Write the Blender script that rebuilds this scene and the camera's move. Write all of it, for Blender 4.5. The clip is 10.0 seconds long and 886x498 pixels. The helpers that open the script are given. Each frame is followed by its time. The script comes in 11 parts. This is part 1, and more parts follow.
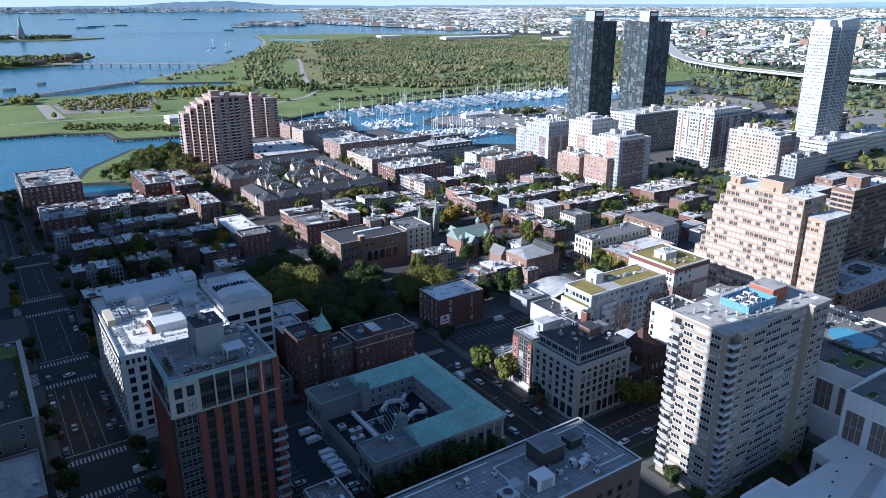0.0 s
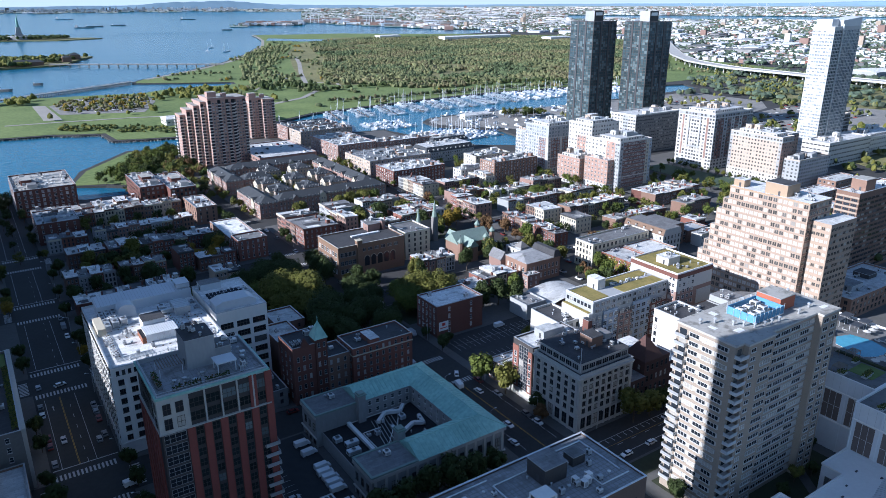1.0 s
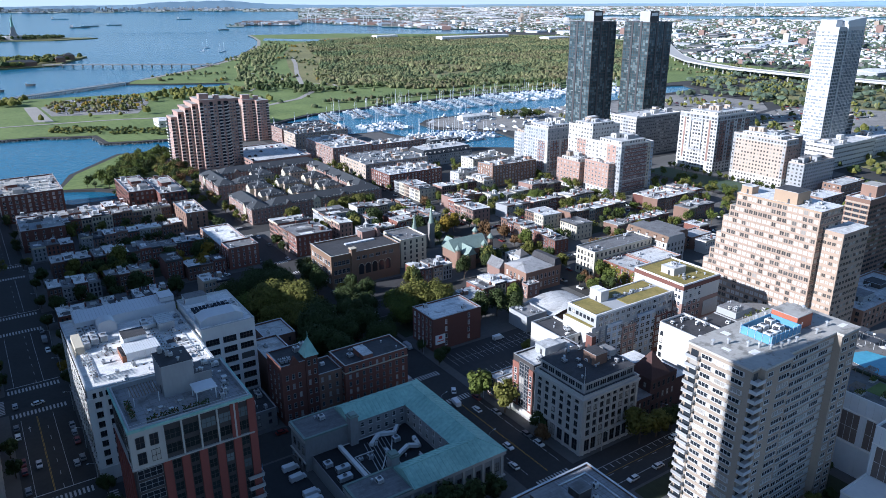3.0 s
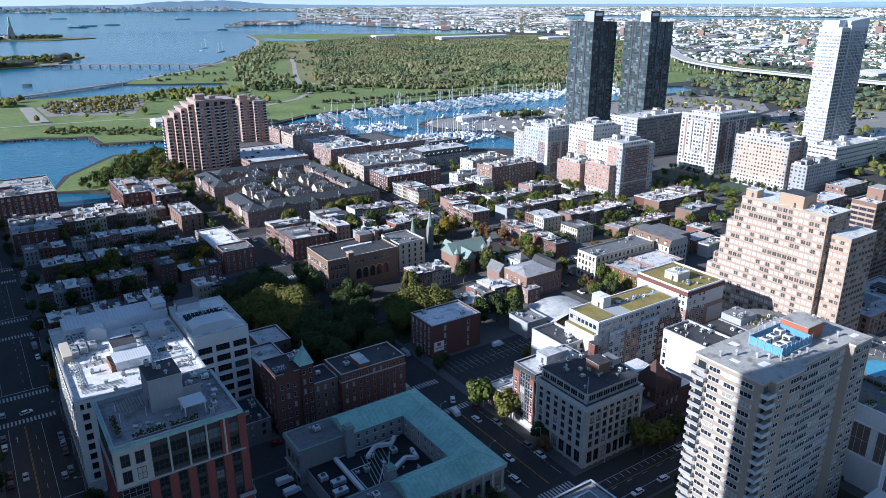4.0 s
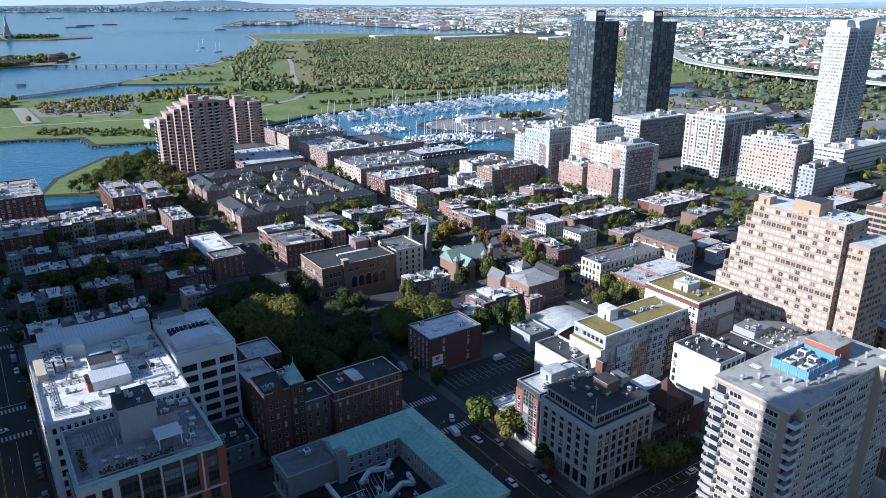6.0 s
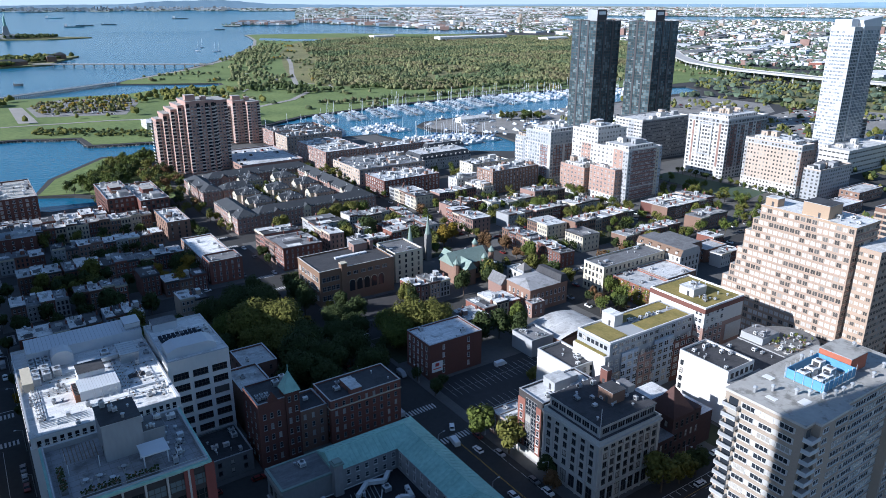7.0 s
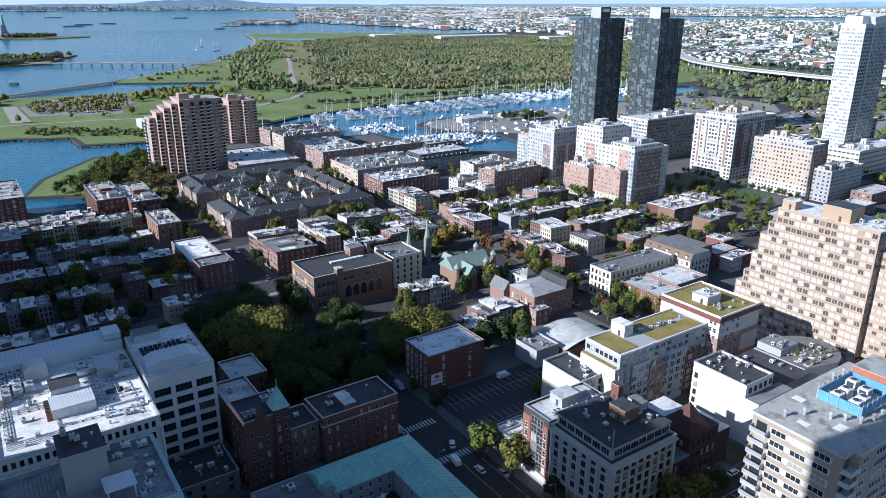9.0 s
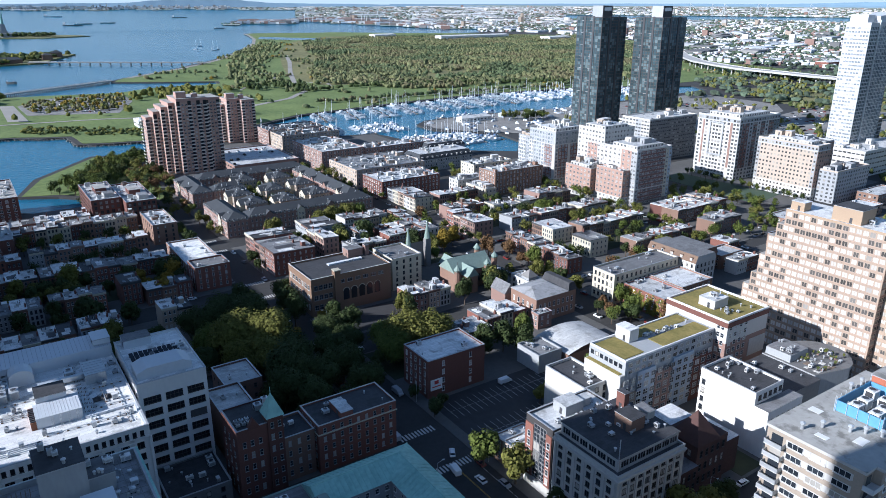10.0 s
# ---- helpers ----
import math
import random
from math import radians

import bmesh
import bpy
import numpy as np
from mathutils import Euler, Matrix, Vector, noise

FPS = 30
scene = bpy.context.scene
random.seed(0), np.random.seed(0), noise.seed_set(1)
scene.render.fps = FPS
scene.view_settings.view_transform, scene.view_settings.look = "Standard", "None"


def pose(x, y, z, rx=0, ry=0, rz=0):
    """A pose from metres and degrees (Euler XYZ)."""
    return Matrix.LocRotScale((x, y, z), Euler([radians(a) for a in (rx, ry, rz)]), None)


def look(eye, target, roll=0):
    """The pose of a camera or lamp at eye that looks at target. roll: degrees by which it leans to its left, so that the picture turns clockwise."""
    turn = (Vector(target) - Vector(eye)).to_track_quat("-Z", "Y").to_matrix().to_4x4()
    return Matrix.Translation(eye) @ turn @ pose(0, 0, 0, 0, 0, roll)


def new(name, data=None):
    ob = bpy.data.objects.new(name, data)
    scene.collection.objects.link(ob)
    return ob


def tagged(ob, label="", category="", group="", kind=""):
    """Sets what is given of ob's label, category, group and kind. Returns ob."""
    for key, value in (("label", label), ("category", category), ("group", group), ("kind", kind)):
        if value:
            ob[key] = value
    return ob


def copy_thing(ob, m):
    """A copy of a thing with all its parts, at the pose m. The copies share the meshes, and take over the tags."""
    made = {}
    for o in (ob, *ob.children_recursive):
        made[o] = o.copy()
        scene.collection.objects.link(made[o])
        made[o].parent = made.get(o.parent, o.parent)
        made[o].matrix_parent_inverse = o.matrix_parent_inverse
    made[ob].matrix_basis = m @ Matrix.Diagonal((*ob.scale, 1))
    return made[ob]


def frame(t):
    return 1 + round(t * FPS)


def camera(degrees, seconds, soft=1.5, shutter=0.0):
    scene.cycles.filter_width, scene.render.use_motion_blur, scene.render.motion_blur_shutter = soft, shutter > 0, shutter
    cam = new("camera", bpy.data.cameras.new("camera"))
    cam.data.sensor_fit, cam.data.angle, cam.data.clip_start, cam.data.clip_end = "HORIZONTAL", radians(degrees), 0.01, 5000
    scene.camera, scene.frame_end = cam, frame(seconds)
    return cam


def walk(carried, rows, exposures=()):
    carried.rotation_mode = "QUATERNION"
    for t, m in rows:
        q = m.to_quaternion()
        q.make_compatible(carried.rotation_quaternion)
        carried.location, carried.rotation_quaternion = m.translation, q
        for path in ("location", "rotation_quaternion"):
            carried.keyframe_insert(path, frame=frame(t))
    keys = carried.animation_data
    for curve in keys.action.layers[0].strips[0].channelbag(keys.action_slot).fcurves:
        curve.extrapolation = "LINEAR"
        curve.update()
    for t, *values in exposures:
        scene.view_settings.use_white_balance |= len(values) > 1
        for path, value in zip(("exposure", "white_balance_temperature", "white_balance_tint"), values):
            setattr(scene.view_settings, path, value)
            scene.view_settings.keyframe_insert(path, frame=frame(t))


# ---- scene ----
cam = camera(63.6, 10.0, soft=0.6)
PATH = [
    (0, (3.64, 3.65, 145.76), (55.97, 82.16, 112.63), -0.01),
    (0.5, (5.72, 6.35, 146.01), (58.07, 84.84, 112.84), -0.06),
    (1, (7.75, 9.03, 146.17), (60.13, 87.48, 112.97), -0.09),
    (1.5, (9.74, 11.72, 146.26), (62.18, 90.12, 113.04), -0.10),
    (2, (11.70, 14.42, 146.29), (64.21, 92.78, 113.07), -0.09),
    (2.5, (13.65, 17.17, 146.27), (66.23, 95.48, 113.05), -0.08),
    (4, (19.54, 25.69, 145.94), (72.31, 103.88, 112.73), 0.00),
    (4.5, (21.53, 28.63, 145.72), (74.35, 106.79, 112.53), 0.03),
    (5, (23.54, 31.62, 145.44), (76.41, 109.75, 112.25), 0.05),
    (5.5, (25.58, 34.64, 145.09), (78.47, 112.75, 111.91), 0.07),
    (7, (31.82, 43.81, 143.58), (84.74, 121.91, 110.42), 0.10),
    (7.5, (33.93, 46.86, 142.93), (86.84, 124.97, 109.76), 0.10),
    (8, (36.04, 49.91, 142.20), (88.93, 128.03, 109.03), 0.11),
    (8.5, (38.14, 52.93, 141.41), (91.02, 131.06, 108.24), 0.12),
    (9, (40.22, 55.92, 140.57), (93.09, 134.06, 107.41), 0.13),
    (9.5, (42.27, 58.87, 139.72), (95.13, 137.02, 106.56), 0.15),
    (10, (44.27, 61.79, 138.87), (97.13, 139.94, 105.72), 0.19),
]
walk(cam, [(t, look(eye, target, roll)) for t, eye, target, roll in PATH], [(0, 0.79, 5400, 14), (5, 0.72, 5440, 13), (10, 0.67, 5480, 12)])

# ---- world, sun, exposure ----
SUN_EL, SUN_AZ = 25.0, -10.0  # elevation, and the bearing in which the light travels (degrees from +x)
world = bpy.data.worlds.new("world")
scene.world = world
world.use_nodes = True
sky = world.node_tree.nodes.new("ShaderNodeTexSky")
sky.sky_type = "NISHITA"
sky.sun_disc = False
sky.sun_elevation = radians(SUN_EL)
sky.sun_rotation = radians(270 - SUN_AZ)
sky.altitude, sky.air_density, sky.dust_density, sky.ozone_density = 100, 1.2, 0.4, 3.0
world.node_tree.links.new(sky.outputs["Color"], world.node_tree.nodes["Background"].inputs["Color"])
world.node_tree.nodes["Background"].inputs["Strength"].default_value = 0.072
sun_data = bpy.data.lights.new("sun", "SUN")
sun_data.energy, sun_data.angle, sun_data.color = 5.0, radians(0.53), (1.0, 0.94, 0.85)
sun = new("sun", sun_data)
sun.matrix_basis = look((-200, 100, 300), (-200 + math.cos(radians(SUN_AZ)), 100 + math.sin(radians(SUN_AZ)), 300 - math.tan(radians(SUN_EL))))


# ---- materials ----
def material(name, color, rough=0.85, var=0.16, small=1.2, large=0.06, tint=0.0, metal=0.0, bump=0.0, island=False, streak=0.0, alt=None, sheets=None, stain=0.0):
    """Base colour with grain and stains at two sizes (in metres), and a lighter or darker tone object by object."""
    m = bpy.data.materials.new(name)
    m.use_nodes = True
    nt = m.node_tree
    n, link = nt.nodes, nt.links.new
    bsdf = n["Principled BSDF"]
    bsdf.inputs["Roughness"].default_value = rough
    bsdf.inputs["Metallic"].default_value = metal
    if "leaves" in name:
        bsdf.inputs["Specular IOR Level"].default_value = 0.15
    geo = n.new("ShaderNodeNewGeometry")
    fine, wide = n.new("ShaderNodeTexNoise"), n.new("ShaderNodeTexNoise")
    fine.inputs["Scale"].default_value, fine.inputs["Detail"].default_value = small, 4
    wide.inputs["Scale"].default_value, wide.inputs["Detail"].default_value = large, 3
    link(geo.outputs["Position"], wide.inputs["Vector"])
    if streak:
        squeeze = n.new("ShaderNodeMapping")
        squeeze.inputs["Scale"].default_value = (1, 1, streak)
        link(geo.outputs["Position"], squeeze.inputs["Vector"])
        link(squeeze.outputs["Vector"], fine.inputs["Vector"])
    else:
        link(geo.outputs["Position"], fine.inputs["Vector"])
    total = n.new("ShaderNodeMath")
    total.operation = "ADD"
    link(fine.outputs["Fac"], total.inputs[0])
    link(wide.outputs["Fac"], total.inputs[1])
    last = total
    if tint:
        if island:
            source, socket = geo, "Random Per Island"
        else:
            source, socket = n.new("ShaderNodeObjectInfo"), "Random"
        scaled = n.new("ShaderNodeMath")
        scaled.operation = "MULTIPLY_ADD"
        scaled.inputs[1].default_value = tint / max(var, 0.01)
        link(source.outputs[socket], scaled.inputs[0])
        link(total.outputs[0], scaled.inputs[2])
        last = scaled
    span = 2.0 + (tint / max(var, 0.01) if tint else 0.0)
    remap = n.new("ShaderNodeMapRange")
    remap.inputs["From Min"].default_value, remap.inputs["From Max"].default_value = 0.25 * span, 0.75 * span
    link(last.outputs[0], remap.inputs["Value"])
    ramp = n.new("ShaderNodeMixRGB")
    lo = [c * (1 - var - tint * 0.6) for c in color]
    hi = [min(1.0, c * (1 + var + tint * 0.6)) for c in (alt or color)]
    ramp.inputs["Color1"].default_value, ramp.inputs["Color2"].default_value = (*lo, 1), (*hi, 1)
    link(remap.outputs[0], ramp.inputs["Fac"])
    result = ramp.outputs["Color"]
    if sheets:
        # felt or membrane laid in strips: each strip a tone of its own, thin dark laps
        lap = n.new("ShaderNodeTexBrick")
        lap.offset, lap.squash = 0.37, 1.0
        lap.inputs["Color1"].default_value, lap.inputs["Color2"].default_value, lap.inputs["Mortar"].default_value = (0.86, 0.86, 0.86, 1), (1.08, 1.08, 1.07, 1), (0.55, 0.54, 0.53, 1)
        lap.inputs["Scale"].default_value, lap.inputs["Mortar Size"].default_value = 1.0, 0.02
        lap.inputs["Brick Width"].default_value, lap.inputs["Row Height"].default_value = sheets
        link(geo.outputs["Position"], lap.inputs["Vector"])
        times = n.new("ShaderNodeMixRGB")
        times.blend_type = "MULTIPLY"
        times.inputs["Fac"].default_value = 1.0
        link(result, times.inputs["Color1"])
        link(lap.outputs["Color"], times.inputs["Color2"])
        result = times.outputs["Color"]
    if stain:
        # ponding marks and dirt with ragged edges
        spot = n.new("ShaderNodeTexNoise")
        spot.inputs["Scale"].default_value, spot.inputs["Detail"].default_value, spot.inputs["Roughness"].default_value = 0.21, 6, 0.65
        link(geo.outputs["Position"], spot.inputs["Vector"])
        edge = n.new("ShaderNodeMapRange")
        edge.inputs["From Min"].default_value, edge.inputs["From Max"].default_value = 0.52, 0.64
        edge.inputs["To Min"].default_value, edge.inputs["To Max"].default_value = 0.0, stain
        link(spot.outputs["Fac"], edge.inputs["Value"])
        dirty = n.new("ShaderNodeMixRGB")
        dirty.inputs["Color2"].default_value = (color[0] * 0.36, color[1] * 0.35, color[2] * 0.33, 1)
        link(edge.outputs[0], dirty.inputs["Fac"])
        link(result, dirty.inputs["Color1"])
        result = dirty.outputs["Color"]
    link(result, bsdf.inputs["Base Color"])
    if bump:
        b = n.new("ShaderNodeBump")
        b.inputs["Strength"].default_value, b.inputs["Distance"].default_value = bump, 0.1
        link(fine.outputs["Fac"], b.inputs["Height"])
        link(b.outputs["Normal"], bsdf.inputs["Normal"])
    return m


def glass(name, dark, pale, share, island=False, rough=0.12):
    """Window glass seen from outside: dark rooms, pale blinds behind some panes, painted reflections in tower glass."""
    m = bpy.data.materials.new(name)
    m.use_nodes = True
    nt = m.node_tree
    n, link = nt.nodes, nt.links.new
    bsdf = n["Principled BSDF"]
    bsdf.inputs["Roughness"].default_value = rough
    bsdf.inputs["IOR"].default_value = 1.5
    pane, whole, mixed = n.new("ShaderNodeNewGeometry"), n.new("ShaderNodeObjectInfo"), n.new("ShaderNodeMath")
    mixed.operation = "ADD"
    link(pane.outputs["Random Per Island"], mixed.inputs[0])
    link(whole.outputs["Random"], mixed.inputs[1])
    part_of = n.new("ShaderNodeMath")
    part_of.operation = "FRACT"
    link(mixed.outputs[0], part_of.inputs[0])
    if island:
        source, socket = pane, "Random Per Island"
    else:
        source, socket = part_of, 0
    ramp = n.new("ShaderNodeValToRGB")
    e = ramp.color_ramp.elements
    e[0].position, e[0].color = 0.0, (*dark, 1)
    e[1].position, e[1].color = 1.0, (*pale, 1)
    mid = e.new(1 - share)
    mid.color = (*[d * 1.8 for d in dark], 1)
    top = e.new(min(0.99, 1 - share + 0.03))
    top.color = (*[0.6 * a + 0.4 * b for a, b in zip(pale, dark)], 1)
    link(source.outputs[socket], ramp.inputs["Fac"])
    link(ramp.outputs["Color"], bsdf.inputs["Base Color"])
    return m


BRICK_RED = material("red brick", (0.205, 0.086, 0.063), 0.9, 0.2, 2.5, 0.08, 0.12, bump=0.3)
BRICK_DARK = material("dark red brick", (0.14, 0.06, 0.046), 0.9, 0.2, 2.5, 0.08, 0.12, bump=0.3)
BRICK_BROWN = material("brown brick", (0.22, 0.135, 0.098), 0.9, 0.18, 2.5, 0.08, 0.14, bump=0.3)
BRICK_TAN = material("tan brick", (0.325, 0.268, 0.212), 0.88, 0.12, 2.0, 0.05, 0.03, bump=0.25)
BRICK_PINK = material("pink brick", (0.375, 0.28, 0.21), 0.88, 0.12, 2.0, 0.05, 0.03, bump=0.25)
BRICK_ROSE = material("rose brick", (0.26, 0.165, 0.135), 0.88, 0.14, 2.0, 0.05, 0.05, bump=0.25)
BRICK_PALE = material("pale brick", (0.4, 0.32, 0.25), 0.88, 0.12, 2.0, 0.05, 0.06, bump=0.25)
STUCCO_WHITE = material("white stucco", (0.5, 0.487, 0.46), 0.85, 0.1, 1.5, 0.05, 0.05, streak=0.25)
STUCCO_CREAM = material("cream stucco", (0.51, 0.46, 0.355), 0.85, 0.1, 1.5, 0.05, 0.06, streak=0.25)
STUCCO_GREY = material("grey stucco", (0.33, 0.338, 0.345), 0.85, 0.12, 1.5, 0.05, 0.1, streak=0.25)
STUCCO_BLUE = material("pale blue paint", (0.4, 0.46, 0.53), 0.85, 0.1, 1.5, 0.05, 0.08, streak=0.25)
LIMESTONE = material("limestone", (0.46, 0.445, 0.41), 0.85, 0.14, 1.2, 0.06, 0.0, bump=0.2, streak=0.4)
GRANITE = material("grey granite", (0.29, 0.29, 0.285), 0.8, 0.16, 1.2, 0.06, 0.0, bump=0.2, streak=0.4)
BROWNSTONE = material("dark brownstone", (0.15, 0.085, 0.065), 0.9, 0.22, 1.2, 0.1, 0.05, bump=0.3)
CONCRETE = material("concrete", (0.42, 0.41, 0.39), 0.9, 0.16, 1.0, 0.06, 0.06, bump=0.2)
CONCRETE_DARK = material("dark concrete", (0.2, 0.19, 0.18), 0.9, 0.18, 1.0, 0.06, 0.06, bump=0.2)
WHITE_PAINT = material("white paint", (0.72, 0.71, 0.685), 0.7, 0.08, 1.0, 0.08, 0.0, streak=0.3)
WHITE_PANEL = material("white panel", (0.6, 0.62, 0.64), 0.55, 0.07, 0.6, 0.05, 0.04)
METAL_GREY = material("grey metal", (0.44, 0.45, 0.46), 0.5, 0.14, 2.0, 0.2, 0.12, 0.4)
METAL_DARK = material("dark metal", (0.07, 0.07, 0.075), 0.5, 0.2, 2.0, 0.2, 0.08, 0.3)
METAL_PALE = material("galvanised metal", (0.6, 0.62, 0.63), 0.45, 0.14, 2.0, 0.2, 0.12, 0.5)
COPPER = material("green copper", (0.24, 0.46, 0.4), 0.75, 0.2, 0.8, 0.1, 0.02, streak=0.5, alt=(0.36, 0.58, 0.5))
COPPER_DARK = material("dull green copper", (0.21, 0.275, 0.24), 0.75, 0.2, 0.8, 0.1, 0.02)
ROOF_WHITE = material("white roof membrane", (0.64, 0.635, 0.62), 0.7, 0.18, 0.9, 0.12, 0.2, bump=0.1, sheets=(5.2, 1.3), stain=0.62)
ROOF_SILVER = material("silver roof coating", (0.56, 0.56, 0.555), 0.6, 0.22, 0.9, 0.14, 0.3, bump=0.1, sheets=(4.4, 1.0), stain=0.65)
ROOF_GREY = material("grey roof felt", (0.19, 0.19, 0.195), 0.85, 0.25, 0.9, 0.12, 0.2, bump=0.2, sheets=(4.4, 1.0), stain=0.5)
ROOF_DARK = material("dark roof felt", (0.055, 0.055, 0.06), 0.8, 0.3, 0.9, 0.12, 0.1, bump=0.2, sheets=(4.4, 1.0), stain=0.5)
ROOF_TAN = material("tan roof gravel", (0.37, 0.355, 0.325), 0.9, 0.2, 0.8, 0.12, 0.06, bump=0.3, stain=0.7)
PAVER = material("roof pavers", (0.3, 0.3, 0.305), 0.9, 0.25, 0.7, 0.1, 0.06, bump=0.2, stain=0.6)
SHINGLE = material("slate grey shingles", (0.045, 0.05, 0.056), 0.85, 0.25, 1.5, 0.15, 0.06, bump=0.3, streak=3.0)
SHINGLE_BROWN = material("brown shingles", (0.17, 0.11, 0.075), 0.85, 0.2, 1.5, 0.15, 0.0, bump=0.3)
SEDUM = material("green roof sedum", (0.17, 0.16, 0.035), 0.95, 0.3, 0.9, 0.15, 0.0, bump=0.6, alt=(0.25, 0.19, 0.06))
ASPHALT = material("asphalt", (0.04, 0.039, 0.038), 0.9, 0.3, 0.6, 0.05, 0.0, bump=0.2)
PAVEMENT = material("pavement", (0.1, 0.097, 0.092), 0.9, 0.22, 0.6, 0.08, 0.04, bump=0.15)
LOT = material("parking asphalt", (0.036, 0.036, 0.038), 0.9, 0.3, 0.4, 0.05, 0.0, bump=0.2)
GRAVEL = material("gravel", (0.3, 0.28, 0.25), 0.95, 0.25, 0.6, 0.02, 0.0, bump=0.3)
MARK = material("road paint", (0.48, 0.475, 0.46), 0.8, 0.2, 2.0, 0.3)
MARK_YELLOW = material("yellow road paint", (0.38, 0.24, 0.05), 0.8, 0.2, 2.0, 0.3)
LAWN = material("lawn", (0.088, 0.15, 0.032), 0.95, 0.34, 0.2, 0.014, 0.0, bump=0.3, alt=(0.152, 0.19, 0.056))
SCRUB = material("rough grass", (0.105, 0.12, 0.045), 0.95, 0.35, 0.12, 0.012, 0.0, bump=0.3, alt=(0.2, 0.18, 0.07))
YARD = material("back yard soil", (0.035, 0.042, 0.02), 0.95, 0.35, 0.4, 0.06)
BARK = material("bark", (0.1, 0.075, 0.055), 0.95, 0.25, 2.0, 0.4, bump=0.5)
LEAF = material("green leaves", (0.06, 0.09, 0.022), 0.8, 0.3, 0.35, 0.1, 0.16, island=True, alt=(0.1, 0.12, 0.025))
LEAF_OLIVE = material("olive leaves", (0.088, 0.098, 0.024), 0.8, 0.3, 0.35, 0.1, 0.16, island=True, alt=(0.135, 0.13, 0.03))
LEAF_GOLD = material("golden autumn leaves", (0.21, 0.145, 0.022), 0.8, 0.3, 0.35, 0.1, 0.16, island=True)
LEAF_BRONZE = material("bronze autumn leaves", (0.13, 0.075, 0.035), 0.8, 0.3, 0.35, 0.1, 0.16, island=True)
# dark foliage; also carries the shade on crowns that lie out of the sun
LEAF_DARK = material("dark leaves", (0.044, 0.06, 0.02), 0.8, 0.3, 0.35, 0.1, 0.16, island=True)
WOODS = material("mixed woodland leaves", (0.105, 0.127, 0.06), 0.85, 0.3, 0.1, 0.006, 0.34, island=True, alt=(0.145, 0.148, 0.068))
FAR_WHITE = material("distant white walls", (0.52, 0.54, 0.56), 0.85, 0.1, 0.05, 0.004, 0.3, island=True)
# muted leaf tone, with a little distance haze put into the colour
FAR_LEAF = material("distant street trees", (0.07, 0.098, 0.062), 0.9, 0.25, 0.05, 0.004, 0.4, island=True)
WOODS_BROWN = material("russet woodland leaves", (0.14, 0.128, 0.066), 0.85, 0.3, 0.1, 0.006, 0.34, island=True)
WOODS_DARK = material("dark woodland leaves", (0.08, 0.104, 0.05), 0.85, 0.3, 0.1, 0.006, 0.34, island=True)
BRICK_STEP = material("warm rose brick", (0.39, 0.245, 0.2), 0.88, 0.14, 2.0, 0.05, 0.0, bump=0.25)
ROCK = material("shore rock", (0.2, 0.19, 0.17), 0.95, 0.3, 0.5, 0.1, bump=0.5)
TIMBER = material("weathered timber", (0.2, 0.15, 0.11), 0.9, 0.25, 1.0, 0.2, 0.1, bump=0.3)
BLUE_SHEET = material("blue scaffold sheeting", (0.11, 0.28, 0.45), 0.6, 0.15, 0.8, 0.2)
RED_PIER = material("red terracotta panel", (0.22, 0.062, 0.05), 0.8, 0.12, 1.5, 0.1)
BALCONY = material("balcony concrete", (0.5, 0.485, 0.46), 0.85, 0.12, 1.0, 0.1, 0.05)
DARK_CLAD = material("dark cladding", (0.055, 0.05, 0.05), 0.6, 0.2, 1.0, 0.1)
POOL = material("pool water", (0.09, 0.31, 0.42), 0.08, 0.15, 0.8, 0.2)
TURF = material("sports turf", (0.045, 0.075, 0.045), 0.95, 0.15, 0.6, 0.05)
LOUVRE = material("brown louvre panel", (0.14, 0.11, 0.1), 0.6, 0.15, 1.5, 0.2, 0.1)
WORN_LOT = material("worn pale yard", (0.235, 0.225, 0.21), 0.95, 0.3, 0.08, 0.015, 0.0, stain=0.5)
DECKING = material("grey pool decking", (0.16, 0.155, 0.15), 0.9, 0.2, 0.8, 0.1, bump=0.2, stain=0.5)
YARD_FELT = material("black courtyard felt", (0.022, 0.022, 0.025), 0.95, 0.3, 0.9, 0.12, stain=0.4)
RUST_STONE = material("dark red sandstone", (0.075, 0.038, 0.032), 0.9, 0.22, 1.2, 0.1, 0.05, bump=0.3)
CLOTH = material("patio canvas", (0.5, 0.48, 0.44), 0.9, 0.15, 1.0, 0.2, 0.15)
BOAT = material("white boat hull", (0.6, 0.62, 0.64), 0.35, 0.05, 1.0, 0.2, 0.12)
BOAT_BLUE = material("blue canvas cover", (0.06, 0.11, 0.2), 0.8, 0.15, 1.0, 0.2, 0.2)
STATUE = material("verdigris", (0.2, 0.36, 0.31), 0.8, 0.15, 0.3, 0.05)
SIGN = material("white sign board", (0.8, 0.8, 0.78), 0.6, 0.05)
SIGN_INK = material("red ink", (0.5, 0.06, 0.05), 0.6, 0.05)
CAR_PAINT = material("car paint", (0.3, 0.3, 0.31), 0.3, 0.05, 1.0, 0.2, 0.75)
CAR_WHITE = material("white car paint", (0.78, 0.78, 0.77), 0.35, 0.05, 1.0, 0.2, 0.06)
CAR_RED = material("red car paint", (0.16, 0.02, 0.018), 0.35, 0.05)
TYRE = material("tyre rubber", (0.02, 0.02, 0.02), 0.9, 0.1)
FARTOWN = material("distant roofs and walls", (0.36, 0.36, 0.36), 0.85, 0.15, 0.05, 0.004, 0.75, island=True, alt=(0.52, 0.49, 0.46))
GLASS = glass("window glass", (0.018, 0.022, 0.028), (0.5, 0.47, 0.42), 0.22)
